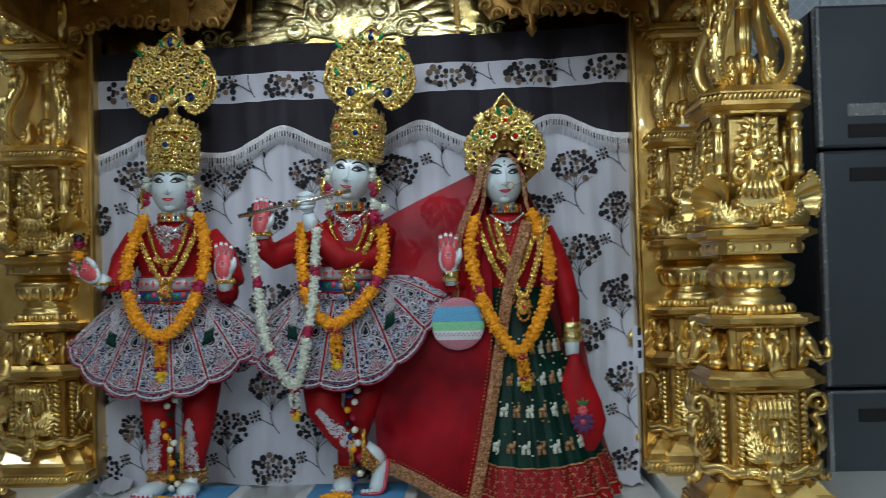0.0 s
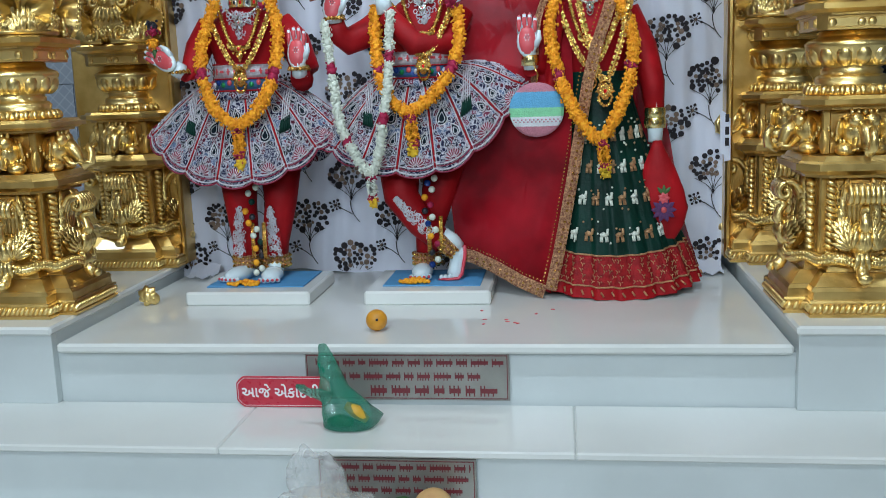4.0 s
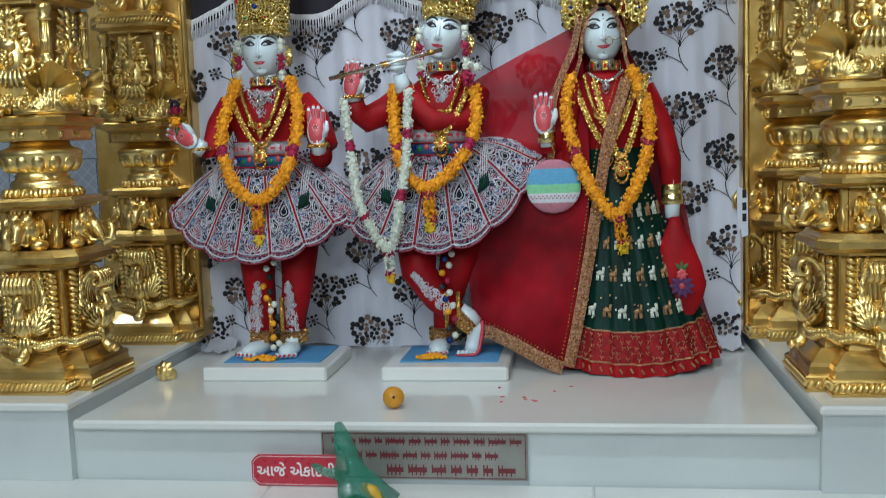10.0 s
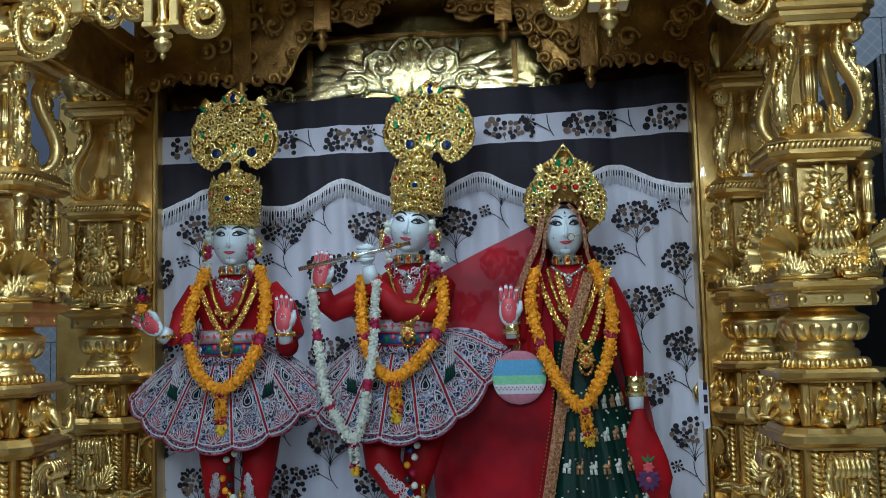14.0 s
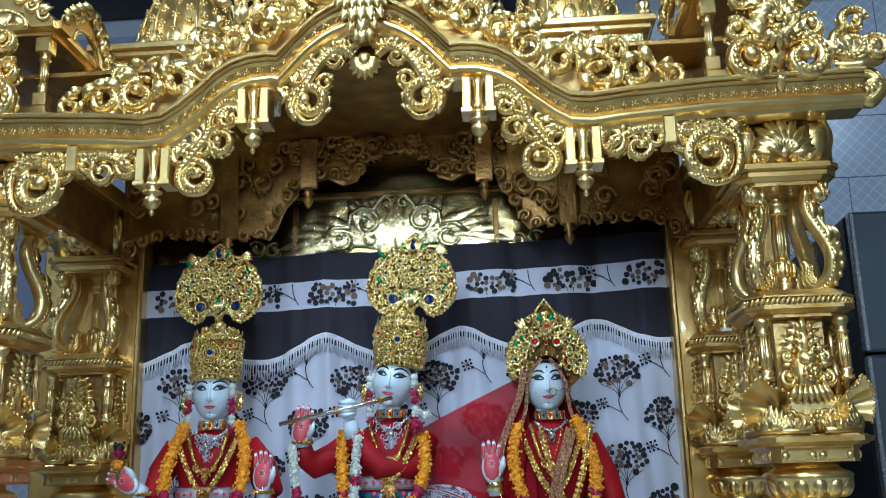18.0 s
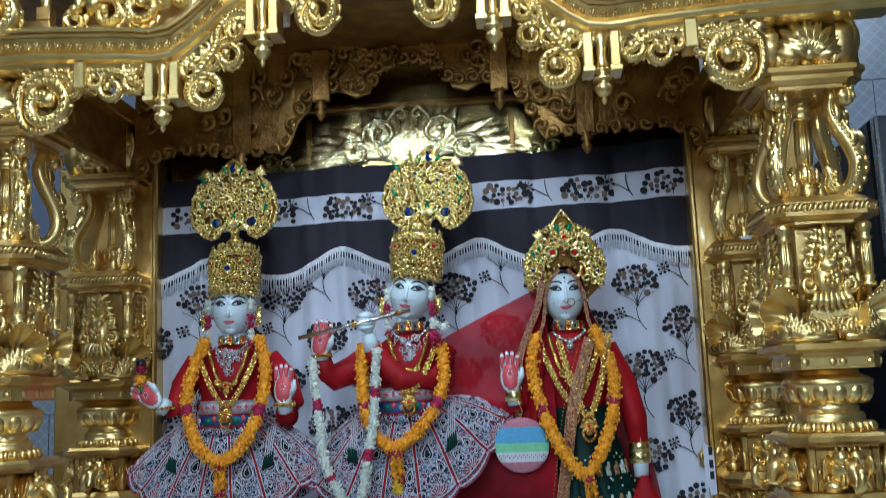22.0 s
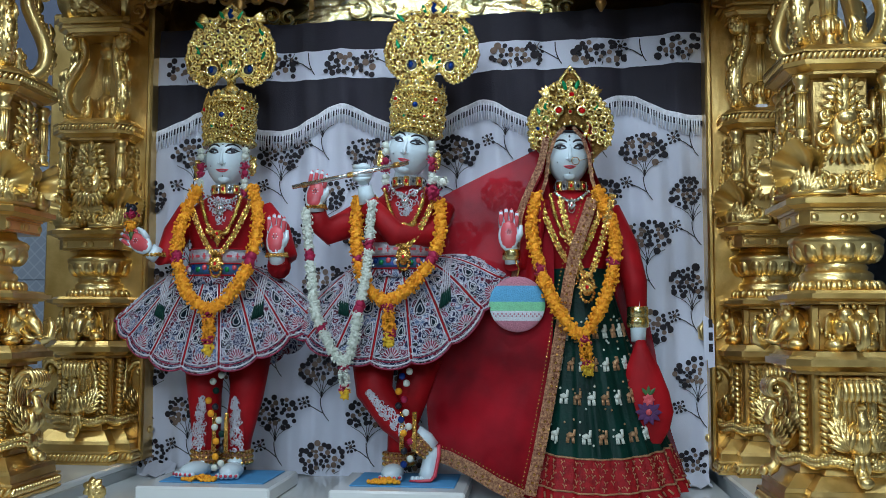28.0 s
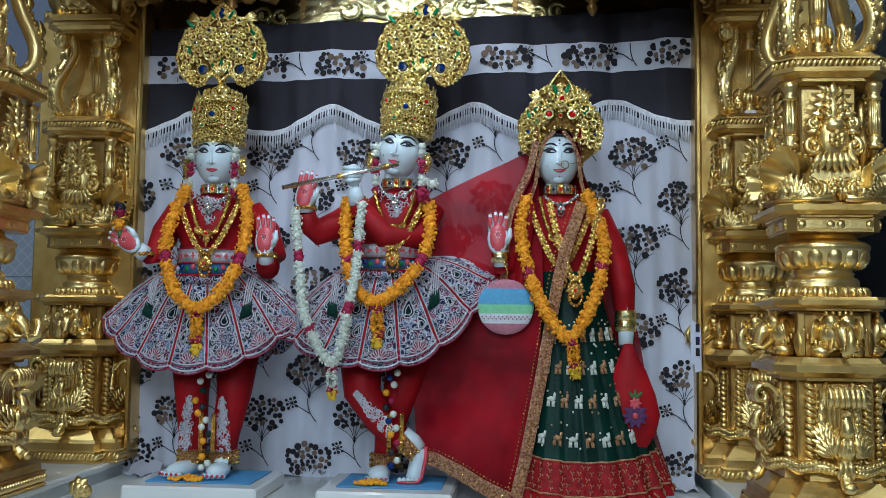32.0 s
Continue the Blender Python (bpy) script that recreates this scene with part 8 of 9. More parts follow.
for x, z, q, k in ((0.004, 0.175, 0.008, 1), (-0.03, 0.145, 0.0055, 1), (0.03, 0.142, 0.0055, 1), (-0.095, 0.075, 0.006, 0), (0.10, 0.065, 0.006, 0), (0.0, 0.125, 0.005, 1)):
    g = Geo(); jewel(g, (x, -0.02, z), q, 1); part("stone", g, [PALEGOLD, (JBLUE, JRED)[k]], wc)
for x, z, a in ((-0.012, 0.19, 1.9), (0.014, 0.19, 1.2), (-0.085, 0.11, 2.0), (-0.075, 0.13, 1.3), (0.075, 0.12, 1.5), (-0.06, 0.09, 2.3)):
    g = Geo(); g.leaf(x, z, a, 0.032, 0.013, 0.02, 0.006, 2, 5); part("enamel_leaf", g, JGREEN, wc)


# ---- garlands ----
def smooth_path(pts, n):
    """Points along a Catmull-Rom curve."""
    P = [Vector(p) for p in pts]
    out = []
    for i in range(len(P) - 1):
        a, b, c, d = P[max(0, i - 1)], P[i], P[i + 1], P[min(len(P) - 1, i + 2)]
        m = max(2, int(n * (c - b).length))
        for k in range(m):
            t = k / m
            out.append(0.5 * (2 * b + (c - a) * t + (2 * a - 5 * b + 4 * c - d) * t * t + (3 * b - a - 3 * c + d) * t ** 3))
    return out + [P[-1]]


def petals(g, p, d, R, r, k):
    """A whorl of small petal blobs round a point of the string."""
    for i in range(k):
        v = Vector((r.uniform(-1, 1), r.uniform(-1, 0.6), r.uniform(-1, 1))).normalized() * R * r.uniform(0.7, 1.05)
        q = Euler((r.uniform(0, 3), r.uniform(0, 3), r.uniform(0, 3))).to_matrix()
        s = R * r.uniform(0.20, 0.34)
        g.blob(p + v, (s, s * 0.3, s * 0.8), 5, 3, q)


def garland(name, label, path, y, R, main_mat, knots, tassel, seed, group="flower garlands"):
    gl = thing(name, label, "garland", (0, 0, 0), group)
    r = random.Random(seed)
    pts = smooth_path([(x, y(x, z), z) for x, z in path], 62)
    n = len(pts)
    g, gm = Geo(), {}
    for i, p in enumerate(pts):
        t = i / (n - 1)
        hit = next((k for k, kt in enumerate(knots) if abs(t - kt) < 0.014), None)
        if hit is None:
            petals(g, p, None, R, r, 30)
            g.blob(p, R * 0.75, 6, 5)
        else:
            q = gm.setdefault(hit, Geo())
            petals(q, p, None, R * 1.02, r, 12); q.blob(p, R * 0.8, 6, 5)
    tagged(part("flower_string", g, main_mat, gl), kind="stuff")
    for q in gm.values():
        part("flower_knot", q, MAGENTA, gl, "magenta petal knot")
    if tassel:
        (x0, z0), (x1, z1) = tassel
        for ts, m in (([0.12 + 0.05 * i for i in range(11)], main_mat), ([0.0, 0.04], MAGENTA), ([0.72, 0.76], MAGENTA), ([0.86, 0.93, 1.0], YELLOW)):
            g = Geo()
            for t in ts:
                p = Vector((lerp(x0, x1, t), y(x0, z0) + 0.0, lerp(z0, z1, t)))
                petals(g, p, None, R * 0.95, r, 12); g.blob(p, R * 0.7, 6, 5)
            part("tassel", g, m, gl)
    return gl


G1 = [(-0.648, 1.596), (-0.676, 1.516), (-0.688, 1.432), (-0.671, 1.349), (-0.635, 1.283), (-0.57, 1.237), (-0.508, 1.284), (-0.468, 1.358), (-0.45, 1.449), (-0.452, 1.532), (-0.474, 1.599)]
G2 = [(-0.151, 1.557), (-0.15, 1.466), (-0.138, 1.368), (-0.101, 1.295), (-0.048, 1.263), (0.014, 1.304), (0.07, 1.377), (0.097, 1.466), (0.089, 1.556)]
G3 = [(0.376, 1.567), (0.36, 1.483), (0.372, 1.402), (0.401, 1.306), (0.441, 1.227), (0.496, 1.172), (0.544, 1.228), (0.575, 1.307), (0.596, 1.403), (0.588, 1.483), (0.552, 1.58)]
W2 = [(-0.297, 1.52), (-0.283, 1.431), (-0.268, 1.333), (-0.244, 1.22), (-0.207, 1.14), (-0.165, 1.09), (-0.139, 1.141), (-0.124, 1.237), (-0.109, 1.334), (-0.106, 1.431), (-0.103, 1.545)]
hang = lambda x, z: 2.885 - 0.16 * max(0.0, min(1.0, (1.56 - z) / 0.3))
garland("flower_garland", "thick marigold garland with magenta knots round the statue's neck", G1, lambda x, z: 2.89 - 0.09 * max(0.0, min(1.0, (1.60 - z) / 0.34)), 0.021, MARI, (0.27, 0.73), ((-0.57, 1.222), (-0.57, 1.116)), 11)
garland("flower_garland", "thick marigold garland with magenta knots round the flute player", G2, lambda x, z: 2.88 - 0.08 * max(0.0, min(1.0, (1.56 - z) / 0.3)), 0.021, MARI, (0.26, 0.75), ((-0.045, 1.245), (-0.042, 1.142)), 12)
garland("flower_garland", "long marigold garland with magenta knots over the red bodice", G3, lambda x, z: 2.885 - 0.08 * max(0.0, min(1.0, (1.58 - z) / 0.4)), 0.021, MARI, (0.26, 0.74), ((0.505, 1.155), (0.515, 1.07)), 13)
garland("flower_garland", "long white flower garland with magenta knots", W2, lambda x, z: 2.84 - 0.08 * max(0.0, min(1.0, (1.52 - z) / 0.3)), 0.017, WFLOWER, (0.14, 0.36, 0.66, 0.86), ((-0.165, 1.075), (-0.16, 0.998)), 14)

# ear tufts of flowers beside the faces
for x, z, y in ((-0.645, 1.69, 2.91), (-0.505, 1.69, 2.905), (-0.075, 1.70, 2.91), (0.065, 1.70, 2.905)):
    fl = thing("ear_flowers", "string of white and magenta flowers hanging beside the face", "flowers", (x, y, z), "flowers beside the faces")
    r = random.Random(int(x * 999))
    for nm, m, zs in (("white_flower", WFLOWER, (0.03, 0.012)), ("magenta_flower", MAGENTA, (-0.018, -0.04)), ("white_flower", WFLOWER, (-0.066, -0.08)), ("magenta_flower", MAGENTA, (-0.10,))):
        g = Geo()
        for q in zs:
            petals(g, Vector((0, 0, q)), None, 0.017 if m is MAGENTA else 0.014, r, 12); g.blob((0, 0, q), 0.011, 6, 5)
        part(nm, g, m, fl)


# ---- necklaces ----
def chest_curve(cx, cz, y, w, drop, power=1.7, bend=0.03):
    return smooth_path([(cx + w * (-1 + i / 14), y + bend * (-1 + i / 14) ** 2, cz - drop * (1 - abs(-1 + i / 14) ** power)) for i in range(29)], 260)


def frame_along(pts, i):
    """Axes at a point of a path: along it, across it, and its place."""
    d = (pts[min(i + 1, len(pts) - 1)] - pts[max(0, i - 1)]).normalized()
    s = d.cross(Vector((0, -1, 0))).normalized()
    n = s.cross(d)
    return Matrix((d, n, s)).transposed()


def necklace(label, pts, style, size, m, pendant=None):
    nk = thing("necklace", label, "necklace", (0, 0, 0), "necklaces of the statues")
    g = Geo(); g.tube(pts, size * 0.5, 6)
    step = {"coil": size * 0.62, "plate": size * 1.22, "bead": size * 1.6}[style]
    run = 0.0
    for i in range(1, len(pts)):
        run += (pts[i] - pts[i - 1]).length
        if run < step:
            continue
        run = 0.0
        R = frame_along(pts, i)
        if style == "coil":
            g.blob(pts[i], (size * 0.30, size * 0.6, size * 0.92), 8, 5, R)
        elif style == "plate":
            g.add([pts[i] + R @ Vector((a * size * 0.50, b * size * 0.26, c * size * (0.90 if b > 0 else 0.78))) for a in (-1, 1) for b in (-1, 1) for c in (-1, 1)],
                  [(0, 1, 3, 2), (4, 6, 7, 5), (0, 4, 5, 1), (2, 3, 7, 6), (0, 2, 6, 4), (1, 5, 7, 3)], False)
            g.blob(pts[i] + Vector((0, -size * 0.3, 0)), (size * 0.28, size * 0.25, size * 0.45), 6, 4, R)
        else:
            g.blob(pts[i], (size, size * 0.8, size), 6, 5)
    part("chain", g, m, nk)
    if pendant:
        kind, s = pendant
        c = pts[len(pts) // 2] + Vector((0, -0.008, 0))
        g = Geo()
        if kind == "locket":
            for k in range(18):
                a = 2 * PI * k / 18
                rr = s * (0.95 + 0.25 * math.cos(a + PI / 2) ** 2)
                g.blob(c + Vector((rr * 0.72 * math.cos(a), 0, rr * math.sin(a) - s * (1.0 + 0.25 * (a > PI)))), (s * 0.2, 0.005, s * 0.2), 6, 4)
            g.blob(c - Vector((0, -0.002, s)), (s * 0.62, 0.006, s * 0.9), 12, 7)
            for k in range(6):
                a = PI * (0.1 + 0.16 * k) + PI
                g.leaf(c.x, c.z - s * 0.7, a, s * 1.1, s * 0.35, -c.y + 0.004, 0.005, 2, 5)
            g.blob(c + Vector((0, 0, s * 0.35)), (s * 0.22, 0.006, s * 0.3), 6, 4)
        else:
            g.blob(c, (s * 0.75, 0.007, s * 0.55), 10, 6)
            g.blob(c - Vector((0, 0, s * 0.75)), (s * 0.55, 0.007, s * 0.5), 10, 6)
            g.blob(c - Vector((0, 0, s * 1.4)), (s * 0.22, 0.005, s * 0.35), 6, 4)
            for q in (-1, 1):
                g.tube([c + Vector((q * s * x, -0.001, s * z)) for x, z in ((0.3, 0.2), (0.9, 0.05), (1.4, 0.3), (1.5, 0.65), (1.2, 0.75), (1.1, 0.5))], [s * 0.3, s * 0.34, s * 0.28, s * 0.2, s * 0.16, s * 0.12], 7)
                g.blob(c + Vector((q * s * 0.8, -0.002, -s * 0.5)), s * 0.2, 6, 4)
        part("pendant", g, m, nk)
        g = Geo(); g.blob(c + Vector((0, -0.007, -s if kind == "locket" else 0)), (s * 0.2, 0.003, s * 0.24), 8, 5); part("stone", g, JRED, nk)
    return nk


for cx, top, d in ((-0.573, 1.603, 0), (-0.012, 1.622, 1), (0.475, 1.603, 2)):
    ch = thing("choker", "jewelled gold and white choker round the neck", "necklace", (0, 0, 0), "necklaces of the statues")
    for i in range(-3, 4):
        a = i * 0.42
        g = Geo(Matrix.Translation((cx + 0.047 * math.sin(a), 2.957 - 0.047 * math.cos(a), top)) @ Matrix.Rotation(a, 4, "Z"))
        g.box(-0.0088, 0.0088, -0.004, 0.004, -0.015, 0.015, 0.002); g.k = 1; g.blob((0, -0.004, 0), (0.0045, 0.0025, 0.006), 8, 5)
        part("plate", g, [(JEWELGOLD, SILVER)[i % 2], (JRED, INK)[i % 2]], ch)
    necklace("short silver necklace with a round stone pendant", chest_curve(cx, top - 0.018, 2.893, 0.05, 0.03, 1.7, 0.02), "bead", 0.006, SILVER, ("locket", 0.014))
    necklace("ribbed gold coil necklace with a scrolled pendant", chest_curve(cx, top - 0.025, 2.876, 0.062, 0.115 if d < 2 else 0.13, 2.4, 0.012), "coil", 0.0095, JEWELGOLD, ("scroll", 0.023))
    necklace("broad gold plate chain with a leaf locket", chest_curve(cx, top - 0.045, 2.866, 0.092, 0.16 if d < 2 else 0.19, 1.5, 0.02), "plate", 0.0100, JEWELGOLD, ("locket", 0.026 if d < 2 else 0.024))
    # silver lace collar sewn on the bodice
    if d < 2:
        lace = thing("lace_collar", "silver embroidered collar on the red bodice", "embroidery", (0, 0, 0), "lace collars")
        g = Geo()
        rr = random.Random(d + 40)
        for k in range(60):
            u, w = rr.uniform(-1, 1), rr.random()
            x0, z0 = cx + u * 0.055 * (1 - 0.75 * w), top - 0.03 - 0.075 * w - 0.012 * u * u
            ph = rr.uniform(0, 6)
            g.tube([(x0 + 0.006 * math.cos(ph + q), 2.882 + 0.02 * u * u + 0.002 * w, z0 + 0.007 * math.sin(ph + q)) for q in (0, 1.2, 2.4, 3.6, 4.8)], 0.0017, 4)
        tagged(part("thread_curl", g, SEQ, lace), kind="stuff")
necklace("long broad gold plate chain with a round locket", chest_curve(0.515, 1.565, 2.842, 0.075, 0.235, 1.5, 0.02), "plate", 0.0110, JEWELGOLD, ("locket", 0.028))
g = thing("earring", "gold drop earring beside the veiled face", "earring", (0.405, 2.925, 1.665), "earrings")
h = Geo(); h.lathe([(0.002, 0.02), (0.006, 0.012), (0.004, 0.0), (0.011, -0.018), (0.012, -0.024), (0.003, -0.026)], n=12); part("drop", h, JEWELGOLD, g)
copy_thing(g, Matrix.Translation((0.535, 2.925, 1.665)))
nr = thing("nose_ring", "thin gold nose ring with a chain across the cheek", "nose ring", (0.468, 2.87, 1.672))
h = Geo(); h.tube([(0.018 + 0.011 * math.cos(2 * PI * i / 20), -0.002 + 0.005 * math.cos(2 * PI * i / 20), 0.011 * math.sin(2 * PI * i / 20) - 0.003) for i in range(21)], 0.0011, 4); part("hoop", h, JEWELGOLD, nr)
h = Geo(); h.tube([(0.03, 0.006, 0.0), (0.043, 0.018, 0.004), (0.055, 0.04, 0.012)], 0.0009, 4); part("chain", h, JEWELGOLD, nr)

# bangles
for x, y, z, R, nm in ((-0.394, 2.878, 1.402, 0.027, "bead"), (-0.772, 2.888, 1.405, 0.027, "bead"), (-0.278, 2.882, 1.545, 0.026, "bead"), (0.301, 2.88, 1.398, 0.027, "ring"), (0.663, 2.915, 1.235, 0.03, "ring"), (0.663, 2.915, 1.205, 0.031, "ring")):
    bg = thing("bangle", "gold beaded bangle on the statue's wrist", "bangle", (x, y, z), "bangles of the statues")
    g = Geo()
    if nm == "bead":
        g.tube([(R * math.cos(2 * PI * i / 24), R * math.sin(2 * PI * i / 24), 0.004 * math.sin(2 * PI * i / 24)) for i in range(25)], 0.004, 6)
        for i in range(16):
            a = 2 * PI * i / 16
            g.blob((R * math.cos(a), R * math.sin(a), 0.004 * math.sin(a)), 0.0068, 6, 4)
            g.blob((R * 1.18 * math.cos(a), R * 1.18 * math.sin(a), -0.006), 0.004, 6, 4)
    else:
        g.lathe([(R * 0.86, -0.016), (R, -0.014), (R * 1.04, 0), (R, 0.014), (R * 0.86, 0.016)], n=24)
    part("band", g, JEWELGOLD if nm == "bead" else PALEGOLD, bg)
for x, y, z in ((-0.617, 2.94, 0.80), (-0.522, 2.94, 0.80), (-0.036, 2.955, 0.80), (0.035, 2.885, 0.855)):
    bg = thing("anklet", "gold beaded anklet cuff above the foot", "anklet", (x, y, z), "anklets of the statues")
    if x > 0:
        bg.rotation_euler = (0, 0.8, 0)
    g = Geo(); g.lathe([(0.036, -0.022), (0.042, -0.02), (0.044, 0.0), (0.042, 0.02), (0.036, 0.022)], n=20); part("cuff", g, ZARI, bg)
    g = Geo()
    for i in range(20):
        a = 2 * PI * i / 20
        for q in (-0.015, 0.0, 0.015):
            g.blob((0.044 * math.cos(a), 0.044 * math.sin(a), q), 0.0055, 5, 4)
    tagged(part("beading", g, JEWELGOLD, bg), kind="stuff")

# silver embroidered shin panels
for x, y, z, a in ((-0.622, 2.897, 0.90, 0.06), (-0.512, 2.897, 0.90, -0.06), (-0.055, 2.85, 0.945, -0.75)):
    sh = thing("shin_panel", "silver embroidered panel on the red trousers", "embroidery", (x, y, z), "shin panels")
    sh.rotation_euler = (0, a, 0)
    r = random.Random(int(x * 777))
    wrap = lambda x: 0.26 * abs(x) ** 1.0 * (abs(x) / 0.03) - 0.006
    out = [(hw, z) for hw, z in ((0.0, 0.085), (0.008, 0.07), (0.017, 0.045), (0.021, 0.0), (0.022, -0.045), (0.02, -0.075))]
    g = Geo()
    for (x0_, z0_), (x1_, z1_) in zip(out[:-1], out[1:]):
        g.add([(-x0_, wrap(x0_), z0_), (0, wrap(0), z0_), (x0_, wrap(x0_), z0_), (-x1_, wrap(x1_), z1_), (0, wrap(0), z1_), (x1_, wrap(x1_), z1_)], [(0, 1, 4, 3), (1, 2, 5, 4)], True)
    part("patch", g, RED, sh)
    g = Geo()
    for i in range(150):
        w = r.uniform(-0.076, 0.078)
        hw = 0.017 * (1 - 0.7 * max(0, w / 0.085))
        u = r.uniform(-1, 1) * hw
        ph = r.uniform(0, 6)
        g.tube([(u + 0.005 * math.cos(ph + q), wrap(u) - 0.002, w + 0.006 * math.sin(ph + q)) for q in (0, 1, 2, 3, 4)], 0.0014, 4)
    tagged(part("thread_curl", g, SEQ, sh), kind="stuff")

# pompom chains hanging over the legs
for pts, seed in (([(-0.553, 1.046), (-0.572, 0.972), (-0.548, 0.876), (-0.55, 0.779)], 1), ([(0.001, 1.062), (-0.014, 0.982), (0.003, 0.887), (0.004, 0.799)], 2)):
    pc = thing("pompom_chain", "string of white, orange and blue pompoms with gold tassels", "tassel", (0, 0, 0), "pompom chains")
    r = random.Random(seed)
    line = smooth_path([(x, 2.845, z) for x, z in pts], 52)
    for i, p in enumerate(line):
        g = Geo(); q = p + Vector((0.009 * (-1) ** i, 0, 0)); g.blob(q, 0.0105, 8, 6)
        part("pompom", g, (WFLOWER, JBLUE, MARI, INK, MAGENTA, GREEN)[(i * 5 + seed) % 6] if i % 3 else (WFLOWER, MARI)[i % 2], pc)
    for s in (-1, 1):
        g = Geo()
        for k in range(4):
            g.tube([(pts[2][0] + 0.018 * s + 0.003 * k, 2.845, pts[2][1] + 0.06), (pts[2][0] + 0.018 * s + 0.003 * k, 2.84, pts[2][1] - 0.05)], 0.0022, 4)
        part("gold_tassel", g, JEWELGOLD, pc)

# flute
fl = thing("flute", "slim polished silver-gold flute held by the statue", "flute")
g = Geo(); g.tube([(-0.335, 2.822, 1.594), (-0.16, 2.825, 1.63), (0.005, 2.832, 1.664)], 0.0065, 12); part("tube", g, SILVER, fl)
for t in (0.1, 0.5, 0.9):
    g = Geo(); p = Vector((lerp(-0.335, 0.005, t), 2.825, lerp(1.594, 1.664, t))); g.tube([p - Vector((0.008, 0, 0.0016)), p + Vector((0.008, 0, 0.0016))], 0.0082, 12); part("ring", g, JEWELGOLD, fl)

# flower and marigold offerings
def heap_of_petals(x, y, z, w, label, seed, mats=(MARI,)):
    o = thing("flower_offering", label, "flowers", (x, y, z), "offered flowers")
    r = random.Random(seed)
    for m in mats:
        g = Geo()
        for i in range(60):
            a, q = r.uniform(0, 6.28), math.sqrt(r.random())
            s = r.uniform(0.006, 0.01)
            g.blob((w * q * math.cos(a), 0.02 * q * math.sin(a), s * 0.6 + 0.012 * (1 - q) * r.random()), (s, s * 0.8, s * 0.6), 5, 4, Euler((r.uniform(0, 3), 0, r.uniform(0, 3))).to_matrix())
        tagged(part("marigold_mound", g, m, o), kind="stuff")


heap_of_petals(-0.585, 2.80, 0.7485, 0.05, "heap of marigold petals at the statue's feet", 1)
heap_of_petals(-0.055, 2.815, 0.7485, 0.045, "heap of marigold petals at the statue's feet", 2)
o = thing("hand_flowers", "magenta and marigold posy resting on the statue's hand", "flowers", (-0.842, 2.87, 1.51), "offered flowers")
r = random.Random(9)
for m, q in ((MARI, -0.02), (MAGENTA, 0.016), (INK, 0.03)):
    g = Geo(); petals(g, Vector((0, 0, q)), None, 0.022, r, 16); g.blob((0, 0, q), 0.016, 7, 5)
    part("bloom", g, m, o)
g = Geo(); g.tube([(0, 0, -0.04), (0.005, 0.0, -0.065)], 0.008, 6); part("stalk", g, LEAF, o)

# posy pinned beside the flute player's collar, gilt drops beside the faces
o = thing("pinned_posy", "magenta and white flowers pinned on the flute player's shoulder", "flowers", (0.085, 2.868, 1.605), "offered flowers")
for m, q, rad in ((MAGENTA, (-0.012, 0.0, -0.028), 0.026), (WFLOWER, (0.016, 0.004, 0.008), 0.017), (WFLOWER, (-0.006, 0.004, 0.014), 0.015)):
    g = Geo(); petals(g, Vector(q), None, rad, r, 26); g.blob(q, rad * 0.7, 7, 5)
    part("bloom", g, m, o)
for x, z in ((-0.487, 1.675), (-0.66, 1.665), (-0.092, 1.69), (0.078, 1.685)):
    o = thing("ear_ornament", "crinkled gilt ear ornament beside the face", "ornament", (x, 2.925, z), "gilt ear ornaments")
    g = Geo(); rr2 = random.Random(int(x * 500))
    for i in range(26):
        u, w = rr2.uniform(-1, 1), rr2.uniform(-1, 1)
        g.blob((0.013 * u * (1 - 0.4 * abs(w)), -0.004 * rr2.random(), 0.030 * w), rr2.uniform(0.003, 0.0055), 6, 4)
    g.blob((0, 0.002, 0), (0.012, 0.004, 0.028), 8, 6)
    part("foil", g, FOILR, o)

# round knitted fan
rf = thing("knitted_pouch", "round knitted pouch striped rose, blue, mint and white", "pouch", (0.318, 2.855, 1.255))
for nm, m, z0, z1 in (("rose_stripe", DISC_R, 0.052, 0.08), ("blue_stripe", DISC_B, 0.006, 0.053), ("mint_stripe", DISC_G, -0.02, 0.007), ("white_stripe", DISC_W, -0.048, -0.019), ("rose_stripe", DISC_R, -0.08, -0.047)):
    g = Geo(); vs, fs = [], []
    nn = 8
    for j in range(nn + 1):
        z = z0 + (z1 - z0) * j / nn
        R = math.sqrt(max(0.0, 0.08 ** 2 - z * z))
        for i in range(25):
            a = PI * i / 24
            vs.append((-R * math.cos(a), -0.016 * math.sin(a) * math.sqrt(max(0, 1 - (z / 0.08) ** 2)) - 0.002, z))
    for j in range(nn):
        for i in range(24):
            b = j * 25 + i
            fs.append((b, b + 1, b + 26, b + 25))
    g.add(vs, fs, True)
    part(nm, g, m, rf)
g = Geo(Matrix.Rotation(PI / 2, 4, "X")); g.prism([(0.079 * math.cos(2 * PI * i / 40), 0.079 * math.sin(2 * PI * i / 40)) for i in range(40)], -0.012, 0.0); part("back", g, DISC_W, rf)
g = Geo(); g.tube([(0, -0.004, 0.078), (0.006, -0.004, 0.10), (0.0, 0.0, 0.115), (-0.01, 0.01, 0.14)], 0.0025, 6); part("hook", g, JEWELGOLD, rf)
g = Geo()
for i in range(26):
    x = -0.072 + 0.0058 * i
    z = -0.034
    if abs(x) < 0.07:
        g.blob((x, -0.0185, z + 0.006 * (i % 2)), 0.0025, 5, 4)
part("stitching", g, DISC_R, rf)

